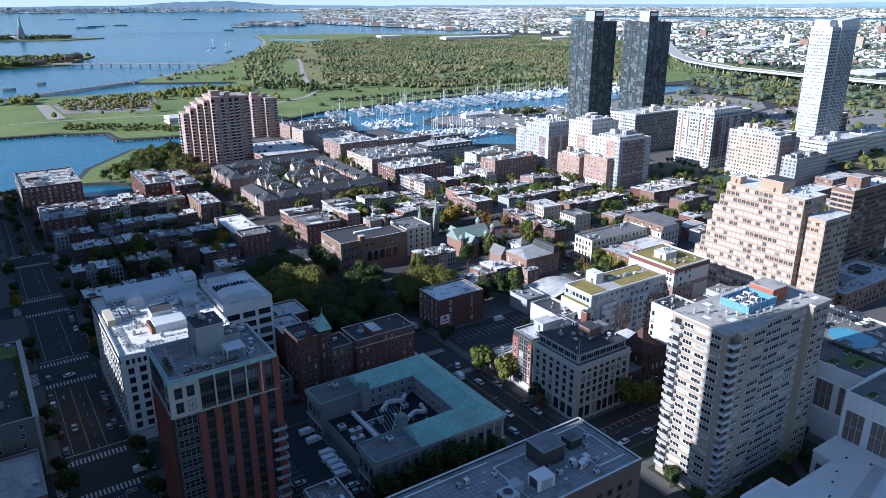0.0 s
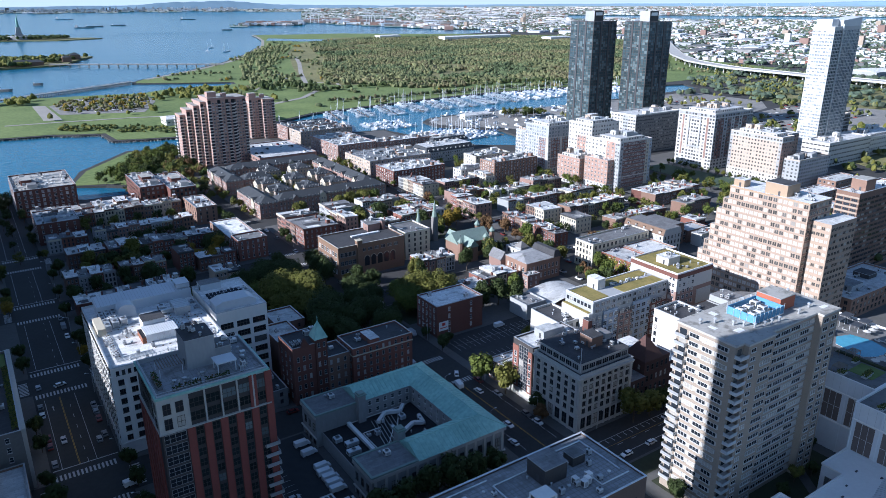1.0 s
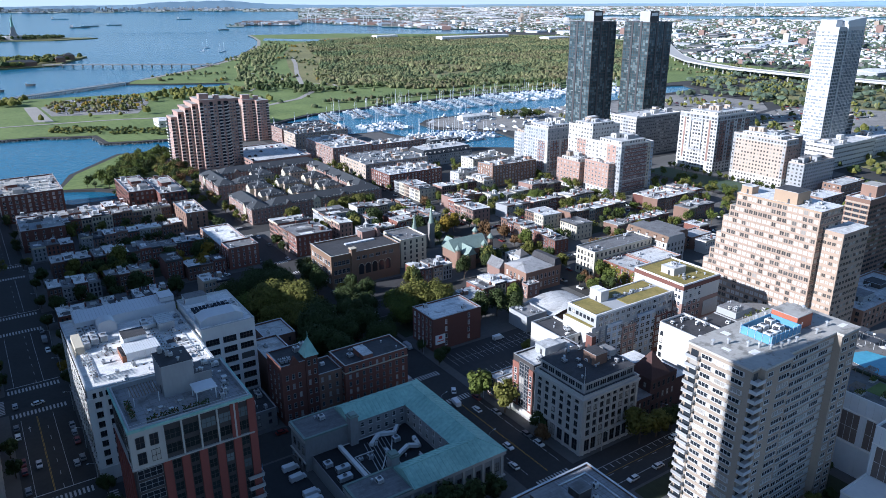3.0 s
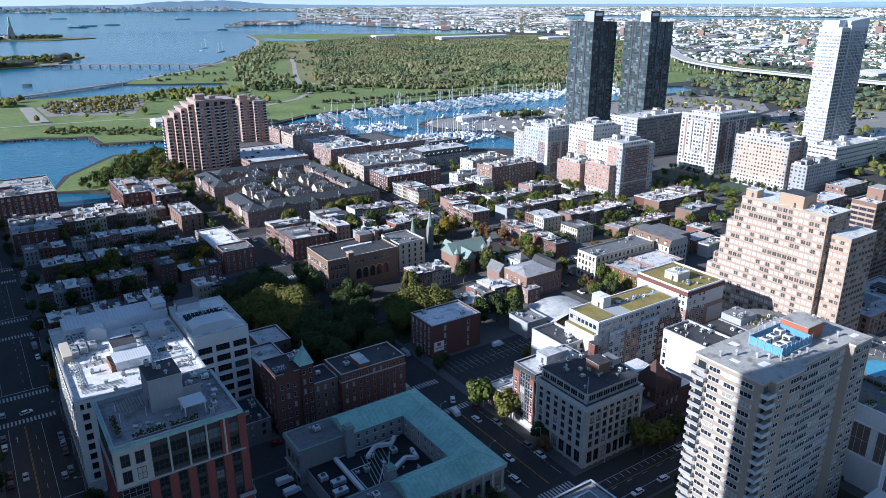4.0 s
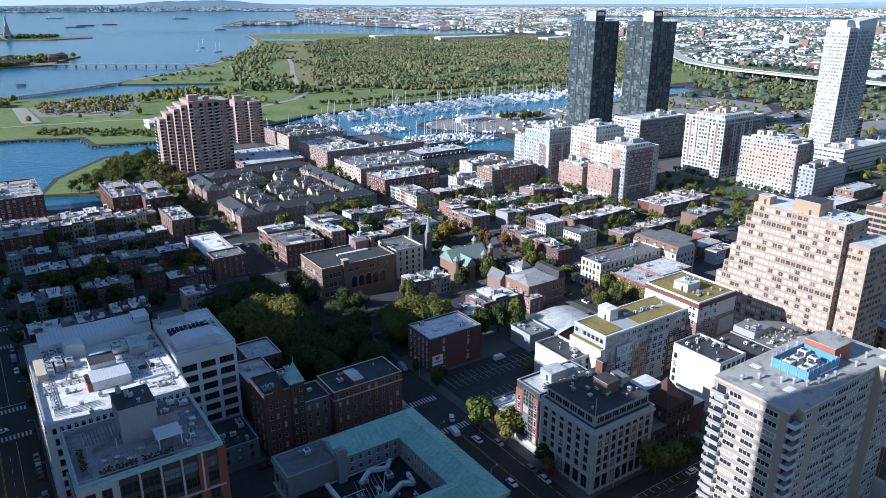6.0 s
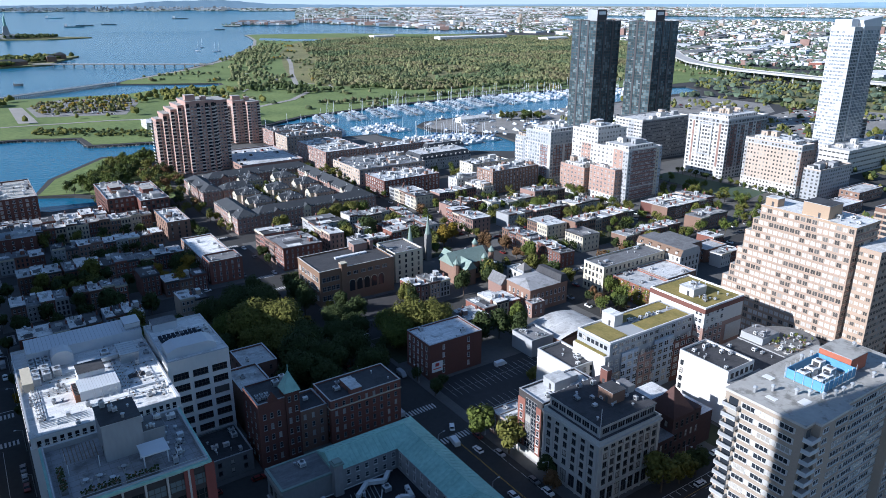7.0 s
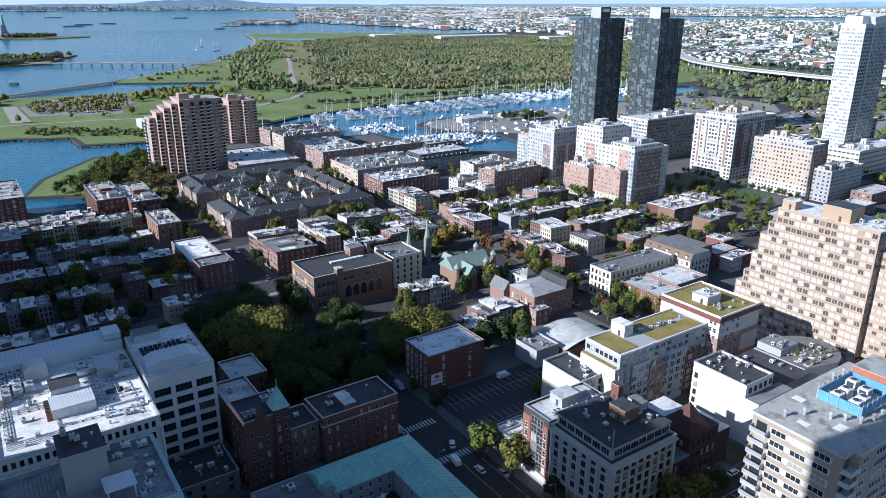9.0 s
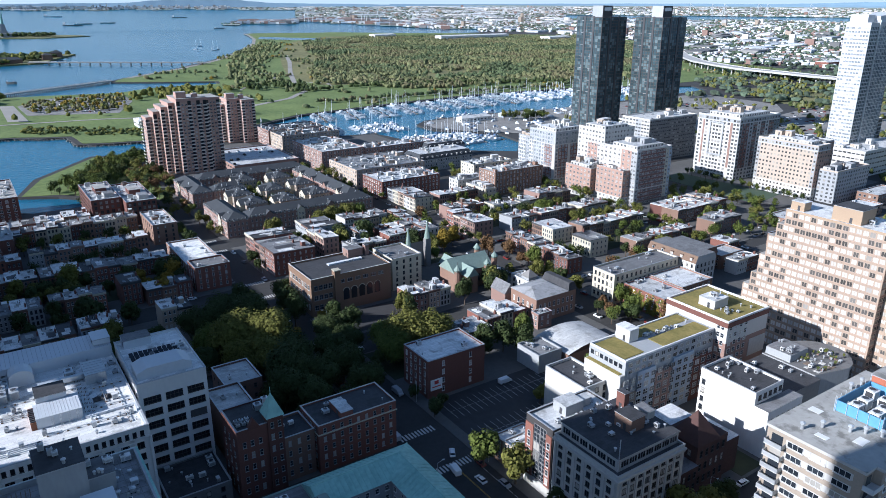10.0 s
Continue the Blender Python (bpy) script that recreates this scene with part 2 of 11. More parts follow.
GLASS_DARK = glass("dark window glass", (0.012, 0.015, 0.02), (0.14, 0.14, 0.14), 0.08)
GLASS_DARKS = glass("dark window panes", (0.012, 0.015, 0.02), (0.2, 0.19, 0.18), 0.1, True)
GLASS_MANY = glass("window panes", (0.022, 0.027, 0.034), (0.5, 0.47, 0.42), 0.25, True)
GLASS_BLIND = glass("window with blinds", (0.07, 0.065, 0.06), (0.7, 0.65, 0.58), 0.58, True)
GLASS_FLAT = glass("apartment window panes", (0.045, 0.046, 0.048), (0.42, 0.39, 0.35), 0.24, True)
# pale tones of these two paint sky reflections into the panes
GLASS_SKY = glass("panes with sky reflection in the colour", (0.1, 0.12, 0.14), (0.3, 0.32, 0.34), 0.35, True, 0.08)
GLASS_TOWER = glass("curtain wall glass", (0.034, 0.052, 0.06), (0.15, 0.195, 0.205), 0.3, True, 0.08)
GLASS_CAR = glass("car glass", (0.015, 0.017, 0.02), (0.03, 0.03, 0.03), 0.1)
FRAME_WHITE = material("white window frame", (0.58, 0.57, 0.55), 0.7, 0.05)
FRAME_DARK = material("dark window frame", (0.06, 0.055, 0.05), 0.6, 0.08)
FRAME_GREY = material("grey window frame", (0.3, 0.3, 0.3), 0.6, 0.08)


def water_material():
    m = bpy.data.materials.new("water")
    m.use_nodes = True
    n, link = m.node_tree.nodes, m.node_tree.links.new
    bsdf = n["Principled BSDF"]
    bsdf.inputs["Base Color"].default_value = (0.012, 0.045, 0.085, 1)
    bsdf.inputs["Roughness"].default_value = 0.22
    bsdf.inputs["IOR"].default_value = 1.33
    geo, waves, swell = n.new("ShaderNodeNewGeometry"), n.new("ShaderNodeTexNoise"), n.new("ShaderNodeTexNoise")
    waves.inputs["Scale"].default_value, waves.inputs["Detail"].default_value = 0.25, 5
    swell.inputs["Scale"].default_value, swell.inputs["Detail"].default_value = 0.012, 3
    link(geo.outputs["Position"], waves.inputs["Vector"])
    link(geo.outputs["Position"], swell.inputs["Vector"])
    tone = n.new("ShaderNodeMixRGB")
    tone.inputs["Color1"].default_value, tone.inputs["Color2"].default_value = (0.01, 0.098, 0.175, 1), (0.022, 0.15, 0.25, 1)
    link(swell.outputs["Fac"], tone.inputs["Fac"])
    link(tone.outputs["Color"], bsdf.inputs["Base Color"])
    b = n.new("ShaderNodeBump")
    b.inputs["Strength"].default_value, b.inputs["Distance"].default_value = 0.5, 0.6
    link(waves.outputs["Fac"], b.inputs["Height"])
    link(b.outputs["Normal"], bsdf.inputs["Normal"])
    return m


WATER = water_material()
# distance haze is put into both base colours, paler and bluer
HILL = material("hills with blue haze in the colour", (0.17, 0.26, 0.34), 0.95, 0.12, 0.02, 0.004)
FAR_SOIL = material("plain with haze in the colour", (0.2, 0.235, 0.2), 0.95, 0.2, 0.02, 0.003, alt=(0.27, 0.3, 0.27))


def glow(name, color, strength):
    m = bpy.data.materials.new(name)
    m.use_nodes = True
    n = m.node_tree.nodes
    n["Principled BSDF"].inputs["Base Color"].default_value = (0, 0, 0, 1)
    n["Principled BSDF"].inputs["Emission Color"].default_value = (*color, 1)
    n["Principled BSDF"].inputs["Emission Strength"].default_value = strength
    return m


HORIZON_SKY = glow("pale sky at the horizon", (0.66, 0.80, 0.86), 0.62)


# ---- mesh helpers ----
class Shape:
    """Gathers corners and faces; obj() links them as one mesh."""

    def __init__(self):
        self.v, self.f, self.m, self.mats, self.cuts = [], [], [], [], []

    def slot(self, mat):
        if mat not in self.mats:
            self.mats.append(mat)
        return self.mats.index(mat)

    def face(self, pts, mat):
        k = len(self.v)
        self.v += [tuple(p) for p in pts]
        self.f.append(tuple(range(k, k + len(pts))))
        self.m.append(self.slot(mat))

    def faces(self, pts, faces, mat):
        k, s = len(self.v), self.slot(mat)
        self.v += [tuple(p) for p in pts]
        for f in faces:
            self.f.append(tuple(k + i for i in f))
            self.m.append(s)

    def box(self, x0, x1, y0, y1, z0, z1, mat, top=None, bottom=True):
        self.cuts.append((len(self.v), len(self.f)))
        p = [(x0, y0, z0), (x1, y0, z0), (x1, y1, z0), (x0, y1, z0), (x0, y0, z1), (x1, y0, z1), (x1, y1, z1), (x0, y1, z1)]
        sides = [(0, 1, 5, 4), (1, 2, 6, 5), (2, 3, 7, 6), (3, 0, 4, 7)]
        if bottom:
            sides.append((3, 2, 1, 0))
        if not top:
            self.faces(p, sides + [(4, 5, 6, 7)], mat)
        else:
            self.faces(p, sides, mat)
            self.face(p[4:], top)
        return self

    def prism(self, poly, z0, z1, mat, top=None):
        n = len(poly)
        pts = [(x, y, z0) for x, y in poly] + [(x, y, z1) for x, y in poly]
        self.faces(pts, [(i, (i + 1) % n, n + (i + 1) % n, n + i) for i in range(n)], mat)
        self.face(pts[n:], top or mat)
        return self

    def tube(self, x, y, z0, z1, r0, r1, mat, n=8, cap=True):
        ring = [(math.cos(2 * math.pi * i / n), math.sin(2 * math.pi * i / n)) for i in range(n)]
        pts = [(x + r0 * c, y + r0 * s, z0) for c, s in ring] + [(x + r1 * c, y + r1 * s, z1) for c, s in ring]
        self.faces(pts, [(i, (i + 1) % n, n + (i + 1) % n, n + i) for i in range(n)] + ([tuple(range(n, 2 * n))] if cap else []), mat)
        return self

    def bar(self, a, b, r, mat, n=5):
        a, b = Vector(a), Vector(b)
        way = (b - a).normalized()
        side = way.orthogonal().normalized()
        up = way.cross(side)
        ring = [side * math.cos(2 * math.pi * i / n) * r + up * math.sin(2 * math.pi * i / n) * r for i in range(n)]
        pts = [a + q for q in ring] + [b + q for q in ring]
        self.faces(pts, [(i, (i + 1) % n, n + (i + 1) % n, n + i) for i in range(n)] + [tuple(range(n, 2 * n))], mat)
        return self

    def hip(self, x0, x1, y0, y1, z0, z1, mat, over=0.4, run=None):
        """A hipped roof; its ridge along the longer side."""
        x0, x1, y0, y1 = x0 - over, x1 + over, y0 - over, y1 + over
        run = run if run is not None else min(x1 - x0, y1 - y0) / 2
        if x1 - x0 >= y1 - y0:
            a, b = (x0 + run, (y0 + y1) / 2, z1), (x1 - run, (y0 + y1) / 2, z1)
            p = [(x0, y0, z0), (x1, y0, z0), (x1, y1, z0), (x0, y1, z0), a, b]
            self.faces(p, [(0, 1, 5, 4), (1, 2, 5), (2, 3, 4, 5), (3, 0, 4), (3, 2, 1, 0)], mat)
        else:
            a, b = ((x0 + x1) / 2, y0 + run, z1), ((x0 + x1) / 2, y1 - run, z1)
            p = [(x0, y0, z0), (x1, y0, z0), (x1, y1, z0), (x0, y1, z0), a, b]
            self.faces(p, [(0, 1, 4), (1, 2, 5, 4), (2, 3, 5), (3, 0, 4, 5), (3, 2, 1, 0)], mat)
        return self

    def data(self, name):
        me = bpy.data.meshes.new(name)
        me.from_pydata(self.v, [], self.f)
        for mat in self.mats:
            me.materials.append(mat)
        me.polygons.foreach_set("material_index", self.m)
        me.update()
        return me

    def obj(self, name, parent=None, label="", category="", group="", kind=""):
        ob = new(name, self.data(name))
        ob.parent = parent
        return tagged(ob, label, category, group, kind)


def thing(name, x, y, z, label, category, group=""):
    """An Empty at a thing's base; its parts are given in world metres and set under it."""
    ob = new(name)
    ob.location = (x, y, z)
    ob.empty_display_size = 0.5
    return tagged(ob, label, category, group)


def put(shape, name, owner, label="", kind=""):
    """A part of a thing, from a shape in world metres."""
    ob = shape.obj(name, owner, label, kind=kind)
    ob.location = -owner.location if owner.parent is None else (0, 0, 0)
    return ob


def put_each(shape, name, owner, label=""):
    """Each box of the shape as a part of its own."""
    ends = shape.cuts[1:] + [(len(shape.v), len(shape.f))]
    for (v0, f0), (v1, f1) in zip(shape.cuts, ends):
        one = Shape()
        one.v, one.mats = shape.v[v0:v1], shape.mats
        one.f, one.m = [tuple(i - v0 for i in f) for f in shape.f[f0:f1]], shape.m[f0:f1]
        put(one, name, owner, label)


def flat(name, poly, z, mat, depth=0.3, label="", category="", kind="structure"):
    """A level sheet with a rim, from a polygon of any outline."""
    from mathutils.geometry import tessellate_polygon
    tris = tessellate_polygon([[Vector((x, y, 0)) for x, y in poly]])
    s = Shape()
    n = len(poly)
    area = sum(poly[i][0] * poly[(i + 1) % n][1] - poly[(i + 1) % n][0] * poly[i][1] for i in range(n))
    s.faces([(x, y, z) for x, y in poly], [t if sum((poly[t[i]][0] * poly[t[(i + 1) % 3]][1] - poly[t[(i + 1) % 3]][0] * poly[t[i]][1]) for i in range(3)) > 0 else t[::-1] for t in tris], mat)
    k = [(x, y, z - depth) for x, y in poly] + [(x, y, z) for x, y in poly]
    rim = [(i, (i + 1) % n, n + (i + 1) % n, n + i) for i in range(n)]
    s.faces(k, rim if area > 0 else [r[::-1] for r in rim], mat)
    return s.obj(name, None, label, category, kind=kind)


# ---- windows ----
WINDOWS = {}


def window_data(w, h, frame_mat, glass_mat, panes=1, rows=1, sill=True):
    """One window, facing -y, its middle at the origin on the wall's face: frame, glass set back in it, and a sill."""
    key = (round(w, 2), round(h, 2), frame_mat.name, glass_mat.name, panes, rows, sill)
    if key not in WINDOWS:
        s = Shape()
        window_shape(s, lambda a, b, c: (a, b, c), w, h, frame_mat, glass_mat, panes, rows, sill)
        WINDOWS[key] = s.data("window")
    return WINDOWS[key]


def window_shape(s, at, w, h, frame_mat, glass_mat, panes=1, rows=1, sill=True):
    """at(along, out, up) gives the place; out is negative towards the street. Frame, glazing bars, reveals, panes and sill hang together."""
    t, a, b = 0.09, w / 2, h / 2
    us, vs = [-a], [-b]
    for i in range(panes):
        us += [-a + w * i / panes + (t if i == 0 else 0.05), -a + w * (i + 1) / panes - (t if i == panes - 1 else 0.05)]
    for i in range(rows):
        vs += [-b + h * i / rows + (t if i == 0 else 0.04), -b + h * (i + 1) / rows - (t if i == rows - 1 else 0.04)]
    us.append(a)
    vs.append(b)
    m, n = len(us), len(vs)
    pts = [at(u, -0.1, v) for v in vs for u in us]
    bars, panel = [], []
    for j in range(n - 1):
        for i in range(m - 1):
            q = (j * m + i, j * m + i + 1, (j + 1) * m + i + 1, (j + 1) * m + i)
            if i % 2 and j % 2:
                k = len(pts)
                pts += [at(us[i], -0.03, vs[j]), at(us[i + 1], -0.03, vs[j]), at(us[i + 1], -0.03, vs[j + 1]), at(us[i], -0.03, vs[j + 1])]
                panel.append((k, k + 1, k + 2, k + 3))
                bars += [(q[e], q[(e + 1) % 4], k + (e + 1) % 4, k + e) for e in range(4)]
            else:
                bars.append(q)
    k = len(pts)
    pts += [at(-a, 0, -b), at(a, 0, -b), at(a, 0, b), at(-a, 0, b)]
    low, high = list(range(m)), [(n - 1) * m + i for i in range(m)]
    left, right = [j * m for j in range(n)], [j * m + m - 1 for j in range(n)]
    bars += [tuple(low[::-1] + [k, k + 1]), tuple(high + [k + 2, k + 3]), tuple(left + [k + 3, k]), tuple(right[::-1] + [k + 1, k + 2])]
    if sill:
        e = len(pts)
        pts += [at(-a - 0.1, -0.1, -b), at(-a - 0.1, -0.24, -b), at(a + 0.1, -0.24, -b), at(a + 0.1, -0.1, -b), at(-a - 0.1, -0.1, -b - 0.12), at(-a - 0.1, -0.24, -b - 0.12), at(a + 0.1, -0.24, -b - 0.12), at(a + 0.1, -0.1, -b - 0.12)]
        bars += [tuple([e, e + 1, e + 2, e + 3] + low[::-1]), (e + 1, e + 5, e + 6, e + 2), (e, e + 4, e + 5, e + 1), (e + 2, e + 6, e + 7, e + 3), (e + 4, e + 7, e + 6, e + 5)]
    start = len(s.v)
    s.faces(pts, bars, frame_mat)
    slot = s.slot(glass_mat)
    for f in panel:
        s.f.append(tuple(start + i for i in f))
        s.m.append(slot)


def facing(side, plane):
    """at() for a wall: side 'y' looks to -y, 'x' to -x, 'Y' and 'X' the other ways."""
    def at(a0, u0):
        if side == "y":
            return lambda a, o, u: (a0 + a, plane + o, u0 + u)
        if side == "Y":
            return lambda a, o, u: (a0 - a, plane - o, u0 + u)
        if side == "x":
            return lambda a, o, u: (plane + o, a0 - a, u0 + u)
        return lambda a, o, u: (plane - o, a0 + a, u0 + u)
    return at


TURN = {"y": 0, "x": -90, "Y": 180, "X": 90}


def windows(owner, side, plane, spots, w, h, frame_mat=FRAME_WHITE, panes=1, rows=1, sill=True, single=True, glass_mat=None, name="window"):
    """Windows at spots (along the wall, height of the middle): each an object of its own, or joined where they are small and far."""
    if single:
        me = window_data(w, h, frame_mat, glass_mat or GLASS, panes, rows, sill)
        for a, u in spots:
            ob = new(name, me)
            ob.parent = owner
            p = Vector((a, plane, u)) if side in "yY" else Vector((plane, a, u))
            ob.location = p - (owner.location if owner.parent is None else owner.parent.location)
            ob.rotation_euler = (0, 0, radians(TURN[side]))
    else:
        s, at = Shape(), facing(side, plane)
        for a, u in spots:
            window_shape(s, at(a, u), w, h, frame_mat, glass_mat or GLASS_MANY, panes, rows, sill)
        put(s, "window_bank", owner, kind="stuff")


def spread(a0, a1, n, z0, dz, rows, skip=()):
    return [(a0 + (a1 - a0) * (i + 0.5) / n, z0 + dz * r) for r in range(rows) for i in range(n) if (i, r) not in skip]


# ---- rooftop parts ----
def unit(owner, x, y, z, w, d, h, mat=METAL_PALE, fan=True, name="rooftop_unit"):
    s = Shape()
    s.box(x - w / 2, x + w / 2, y - d / 2, y + d / 2, z + 0.3, z + h, mat)
    for sx in (-1, 1):
        s.box(x + sx * (w / 2 - 0.25) - 0.1, x + sx * (w / 2 - 0.25) + 0.1, y - d / 2, y + d / 2, z, z + 0.3, METAL_DARK)
    s.box(x - w / 2 - 0.02, x - w / 2, y - d * 0.35, y + d * 0.35, z + 0.5, z + h - 0.2, METAL_DARK)
    s.box(x - w * 0.35, x + w * 0.35, y - d / 2 - 0.02, y - d / 2, z + 0.5, z + h - 0.2, METAL_GREY)
    if fan:
        s.tube(x, y, z + h, z + h + 0.25, min(w, d) * 0.36, min(w, d) * 0.36, METAL_GREY, 10)
        s.tube(x, y, z + h + 0.25, z + h + 0.27, min(w, d) * 0.3, min(w, d) * 0.3, METAL_DARK, 10)
    return put(s, name, owner)


def vent(owner, x, y, z, r=0.35, h=1.0):
    s = Shape()
    s.tube(x, y, z, z + h * 0.7, r * 0.6, r * 0.6, METAL_GREY)
    s.tube(x, y, z + h * 0.7, z + h * 0.85, r, r, METAL_PALE)
    s.tube(x, y, z + h * 0.85, z + h, r, r * 0.3, METAL_PALE)
    return put(s, "roof_vent", owner)


def bulkhead(owner, x0, x1, y0, y1, z, h, mat, roof=None, name="bulkhead"):
    s = Shape()
    s.box(x0, x1, y0, y1, z, z + h, mat)
    s.box(x0 - 0.12, x1 + 0.12, y0 - 0.12, y1 + 0.12, z + h, z + h + 0.2, METAL_GREY, roof or ROOF_GREY)
    s.box(x0 - 0.05, x0, y0 + (y1 - y0) * 0.3, y0 + (y1 - y0) * 0.3 + min(1.0, (y1 - y0) * 0.4), z, z + min(2.1, h * 0.8), METAL_DARK)
    return put(s, name, owner)


def clutter(owner, x0, x1, y0, y1, z, n, seed, big=2.2):
    """Air handlers and vent pipes over a roof."""
    r = random.Random(seed)
    for i in range(n):
        x, y = r.uniform(x0, x1), r.uniform(y0, y1)
        if i % 2:
            vent(owner, x, y, z, r.uniform(0.25, 0.5), r.uniform(0.7, 1.3))
        else:
            unit(owner, x, y, z, r.uniform(1.0, big), r.uniform(0.9, big), r.uniform(0.9, 1.7), r.choice([METAL_PALE, METAL_GREY, WHITE_PAINT]), r.random() < 0.6)


def roof_gear(owner, x0, x1, y0, y1, z, seed):
    """The many small air units, pipes, hatches and low walls on a far roof."""
    r = random.Random(seed)
    s = Shape()
    for i in range(int(min(90, 6 + (x1 - x0) * (y1 - y0) / 18))):
        x, y, w, d = r.uniform(x0, x1 - 1), r.uniform(y0, y1 - 1), r.uniform(0.5, 2.0), r.uniform(0.5, 2.0)
        kind = r.random()
        if kind < 0.5:
            s.box(x, min(x + w, x1), y, min(y + d, y1), z, z + r.uniform(0.5, 1.7), r.choice([METAL_PALE, METAL_GREY, METAL_DARK, WHITE_PAINT]))
        elif kind < 0.7:
            s.tube(x, y, z, z + r.uniform(0.8, 1.8), 0.22, 0.22, METAL_PALE, 6)
        elif kind < 0.85:
            s.bar((x, y, z + 0.4), (min(x + r.uniform(2, 7), x1), y, z + 0.4), 0.16, METAL_PALE, 4)
        else:
            s.box(x, min(x + w * 1.8, x1), y, min(y + d * 1.8, y1), z, z + r.uniform(1.8, 2.7), r.choice([BRICK_BROWN, STUCCO_GREY, STUCCO_WHITE]), ROOF_GREY)
    for k in range(1, int((y1 - y0) / 9)):
        y = y0 + (y1 - y0) * k / int((y1 - y0) / 9)
        s.box(x0, x1, y - 0.12, y + 0.12, z, z + 0.55, METAL_PALE)
    put(s, "roof_gear", owner, "small air units, pipes and low dividing walls", kind="stuff")


def shell(owner, x0, x1, y0, y1, z0, z1, wall_mat, roof_mat, parapet=0.9, thick=0.35, coping=None, name="wall"):
    """Walls with a parapet round a sunk roof deck; returns the deck's height."""
    s = Shape()
    t, lowz = thick, z1 - parapet
    ring = [[(x0, y0), (x1, y0), (x1, y1), (x0, y1)], [(x0 + t, y0 + t), (x1 - t, y0 + t), (x1 - t, y1 - t), (x0 + t, y1 - t)]]
    pts = [(x, y, z0) for x, y in ring[0]] + [(x, y, z1) for x, y in ring[0]] + [(x, y, z1) for x, y in ring[1]] + [(x, y, lowz) for x, y in ring[1]]
    s.faces(pts, [(k + i, k + (i + 1) % 4, k + 4 + (i + 1) % 4, k + 4 + i) for k in (0, 4, 8) for i in range(4)], wall_mat)
    put(s, name, owner)
    c = Shape()
    o = 0.08
    rim = [[(x0 - o, y0 - o), (x1 + o, y0 - o), (x1 + o, y1 + o), (x0 - o, y1 + o)], [(x0 + t + o, y0 + t + o), (x1 - t - o, y0 + t + o), (x1 - t - o, y1 - t - o), (x0 + t + o, y1 - t - o)]]
    pts = [(x, y, z1) for x, y in rim[0]] + [(x, y, z1 + 0.12) for x, y in rim[0]] + [(x, y, z1 + 0.12) for x, y in rim[1]] + [(x, y, z1) for x, y in rim[1]]
    c.faces(pts, [(k + i, k + (i + 1) % 4, k + 4 + (i + 1) % 4, k + 4 + i) for k in (0, 4, 8) for i in range(4)], coping or METAL_GREY)
    put(c, "coping", owner)
    r = Shape()
    deck = z1 - parapet + 0.06
    r.box(x0 + thick, x1 - thick, y0 + thick, y1 - thick, z1 - parapet, deck, roof_mat)
    put(r, "roof", owner)
    return deck


def block_house(name, label, category, x0, x1, y0, y1, h, wall_mat, roof_mat, floors, fx, fy, ww=1.3, wh=1.7, frame_mat=FRAME_WHITE, panes=1, rows=2,
                single=True, clut=3, parapet=0.8, z0=0.15, base=1.0, group="", glass_mat=None, seed=None, back=True, coping=None, sill=True):
    """A flat-roofed building with its windows; fx windows a floor to -x, fy to -y."""
    o = thing(name, (x0 + x1) / 2, (y0 + y1) / 2, z0, label, category, group)
    deck = shell(o, x0, x1, y0, y1, z0, h, wall_mat, roof_mat, parapet, coping=coping)
    dz = (h - parapet - base) / floors
    zf = z0 + base + dz * 0.5
    sx, sy = spread(y0 + 0.6, y1 - 0.6, fx, zf, dz, floors) if fx else [], spread(x0 + 0.6, x1 - 0.6, fy, zf, dz, floors) if fy else []
    if sx:
        windows(o, "x", x0, sx, ww, min(wh, dz * 0.72), frame_mat, panes, rows, sill, single, glass_mat)
        if back and single:
            windows(o, "X", x1, sx, ww, min(wh, dz * 0.72), frame_mat, panes, rows, False, False)
    if sy:
        windows(o, "y", y0, sy, ww, min(wh, dz * 0.72), frame_mat, panes, rows, sill, single, glass_mat)
        if back and single:
            windows(o, "Y", y1, sy, ww, min(wh, dz * 0.72), frame_mat, panes, rows, False, False)
    if clut and y0 > 430:
        roof_gear(o, x0 + 1.2, x1 - 1.2, y0 + 1.2, y1 - 1.2, deck, int(x0 * 5 + y0))
    elif clut:
        clutter(o, x0 + 1.5, x1 - 1.5, y0 + 1.5, y1 - 1.5, deck, clut, seed if seed is not None else int(x0 * 7 + y0 * 13))
    return o, deck


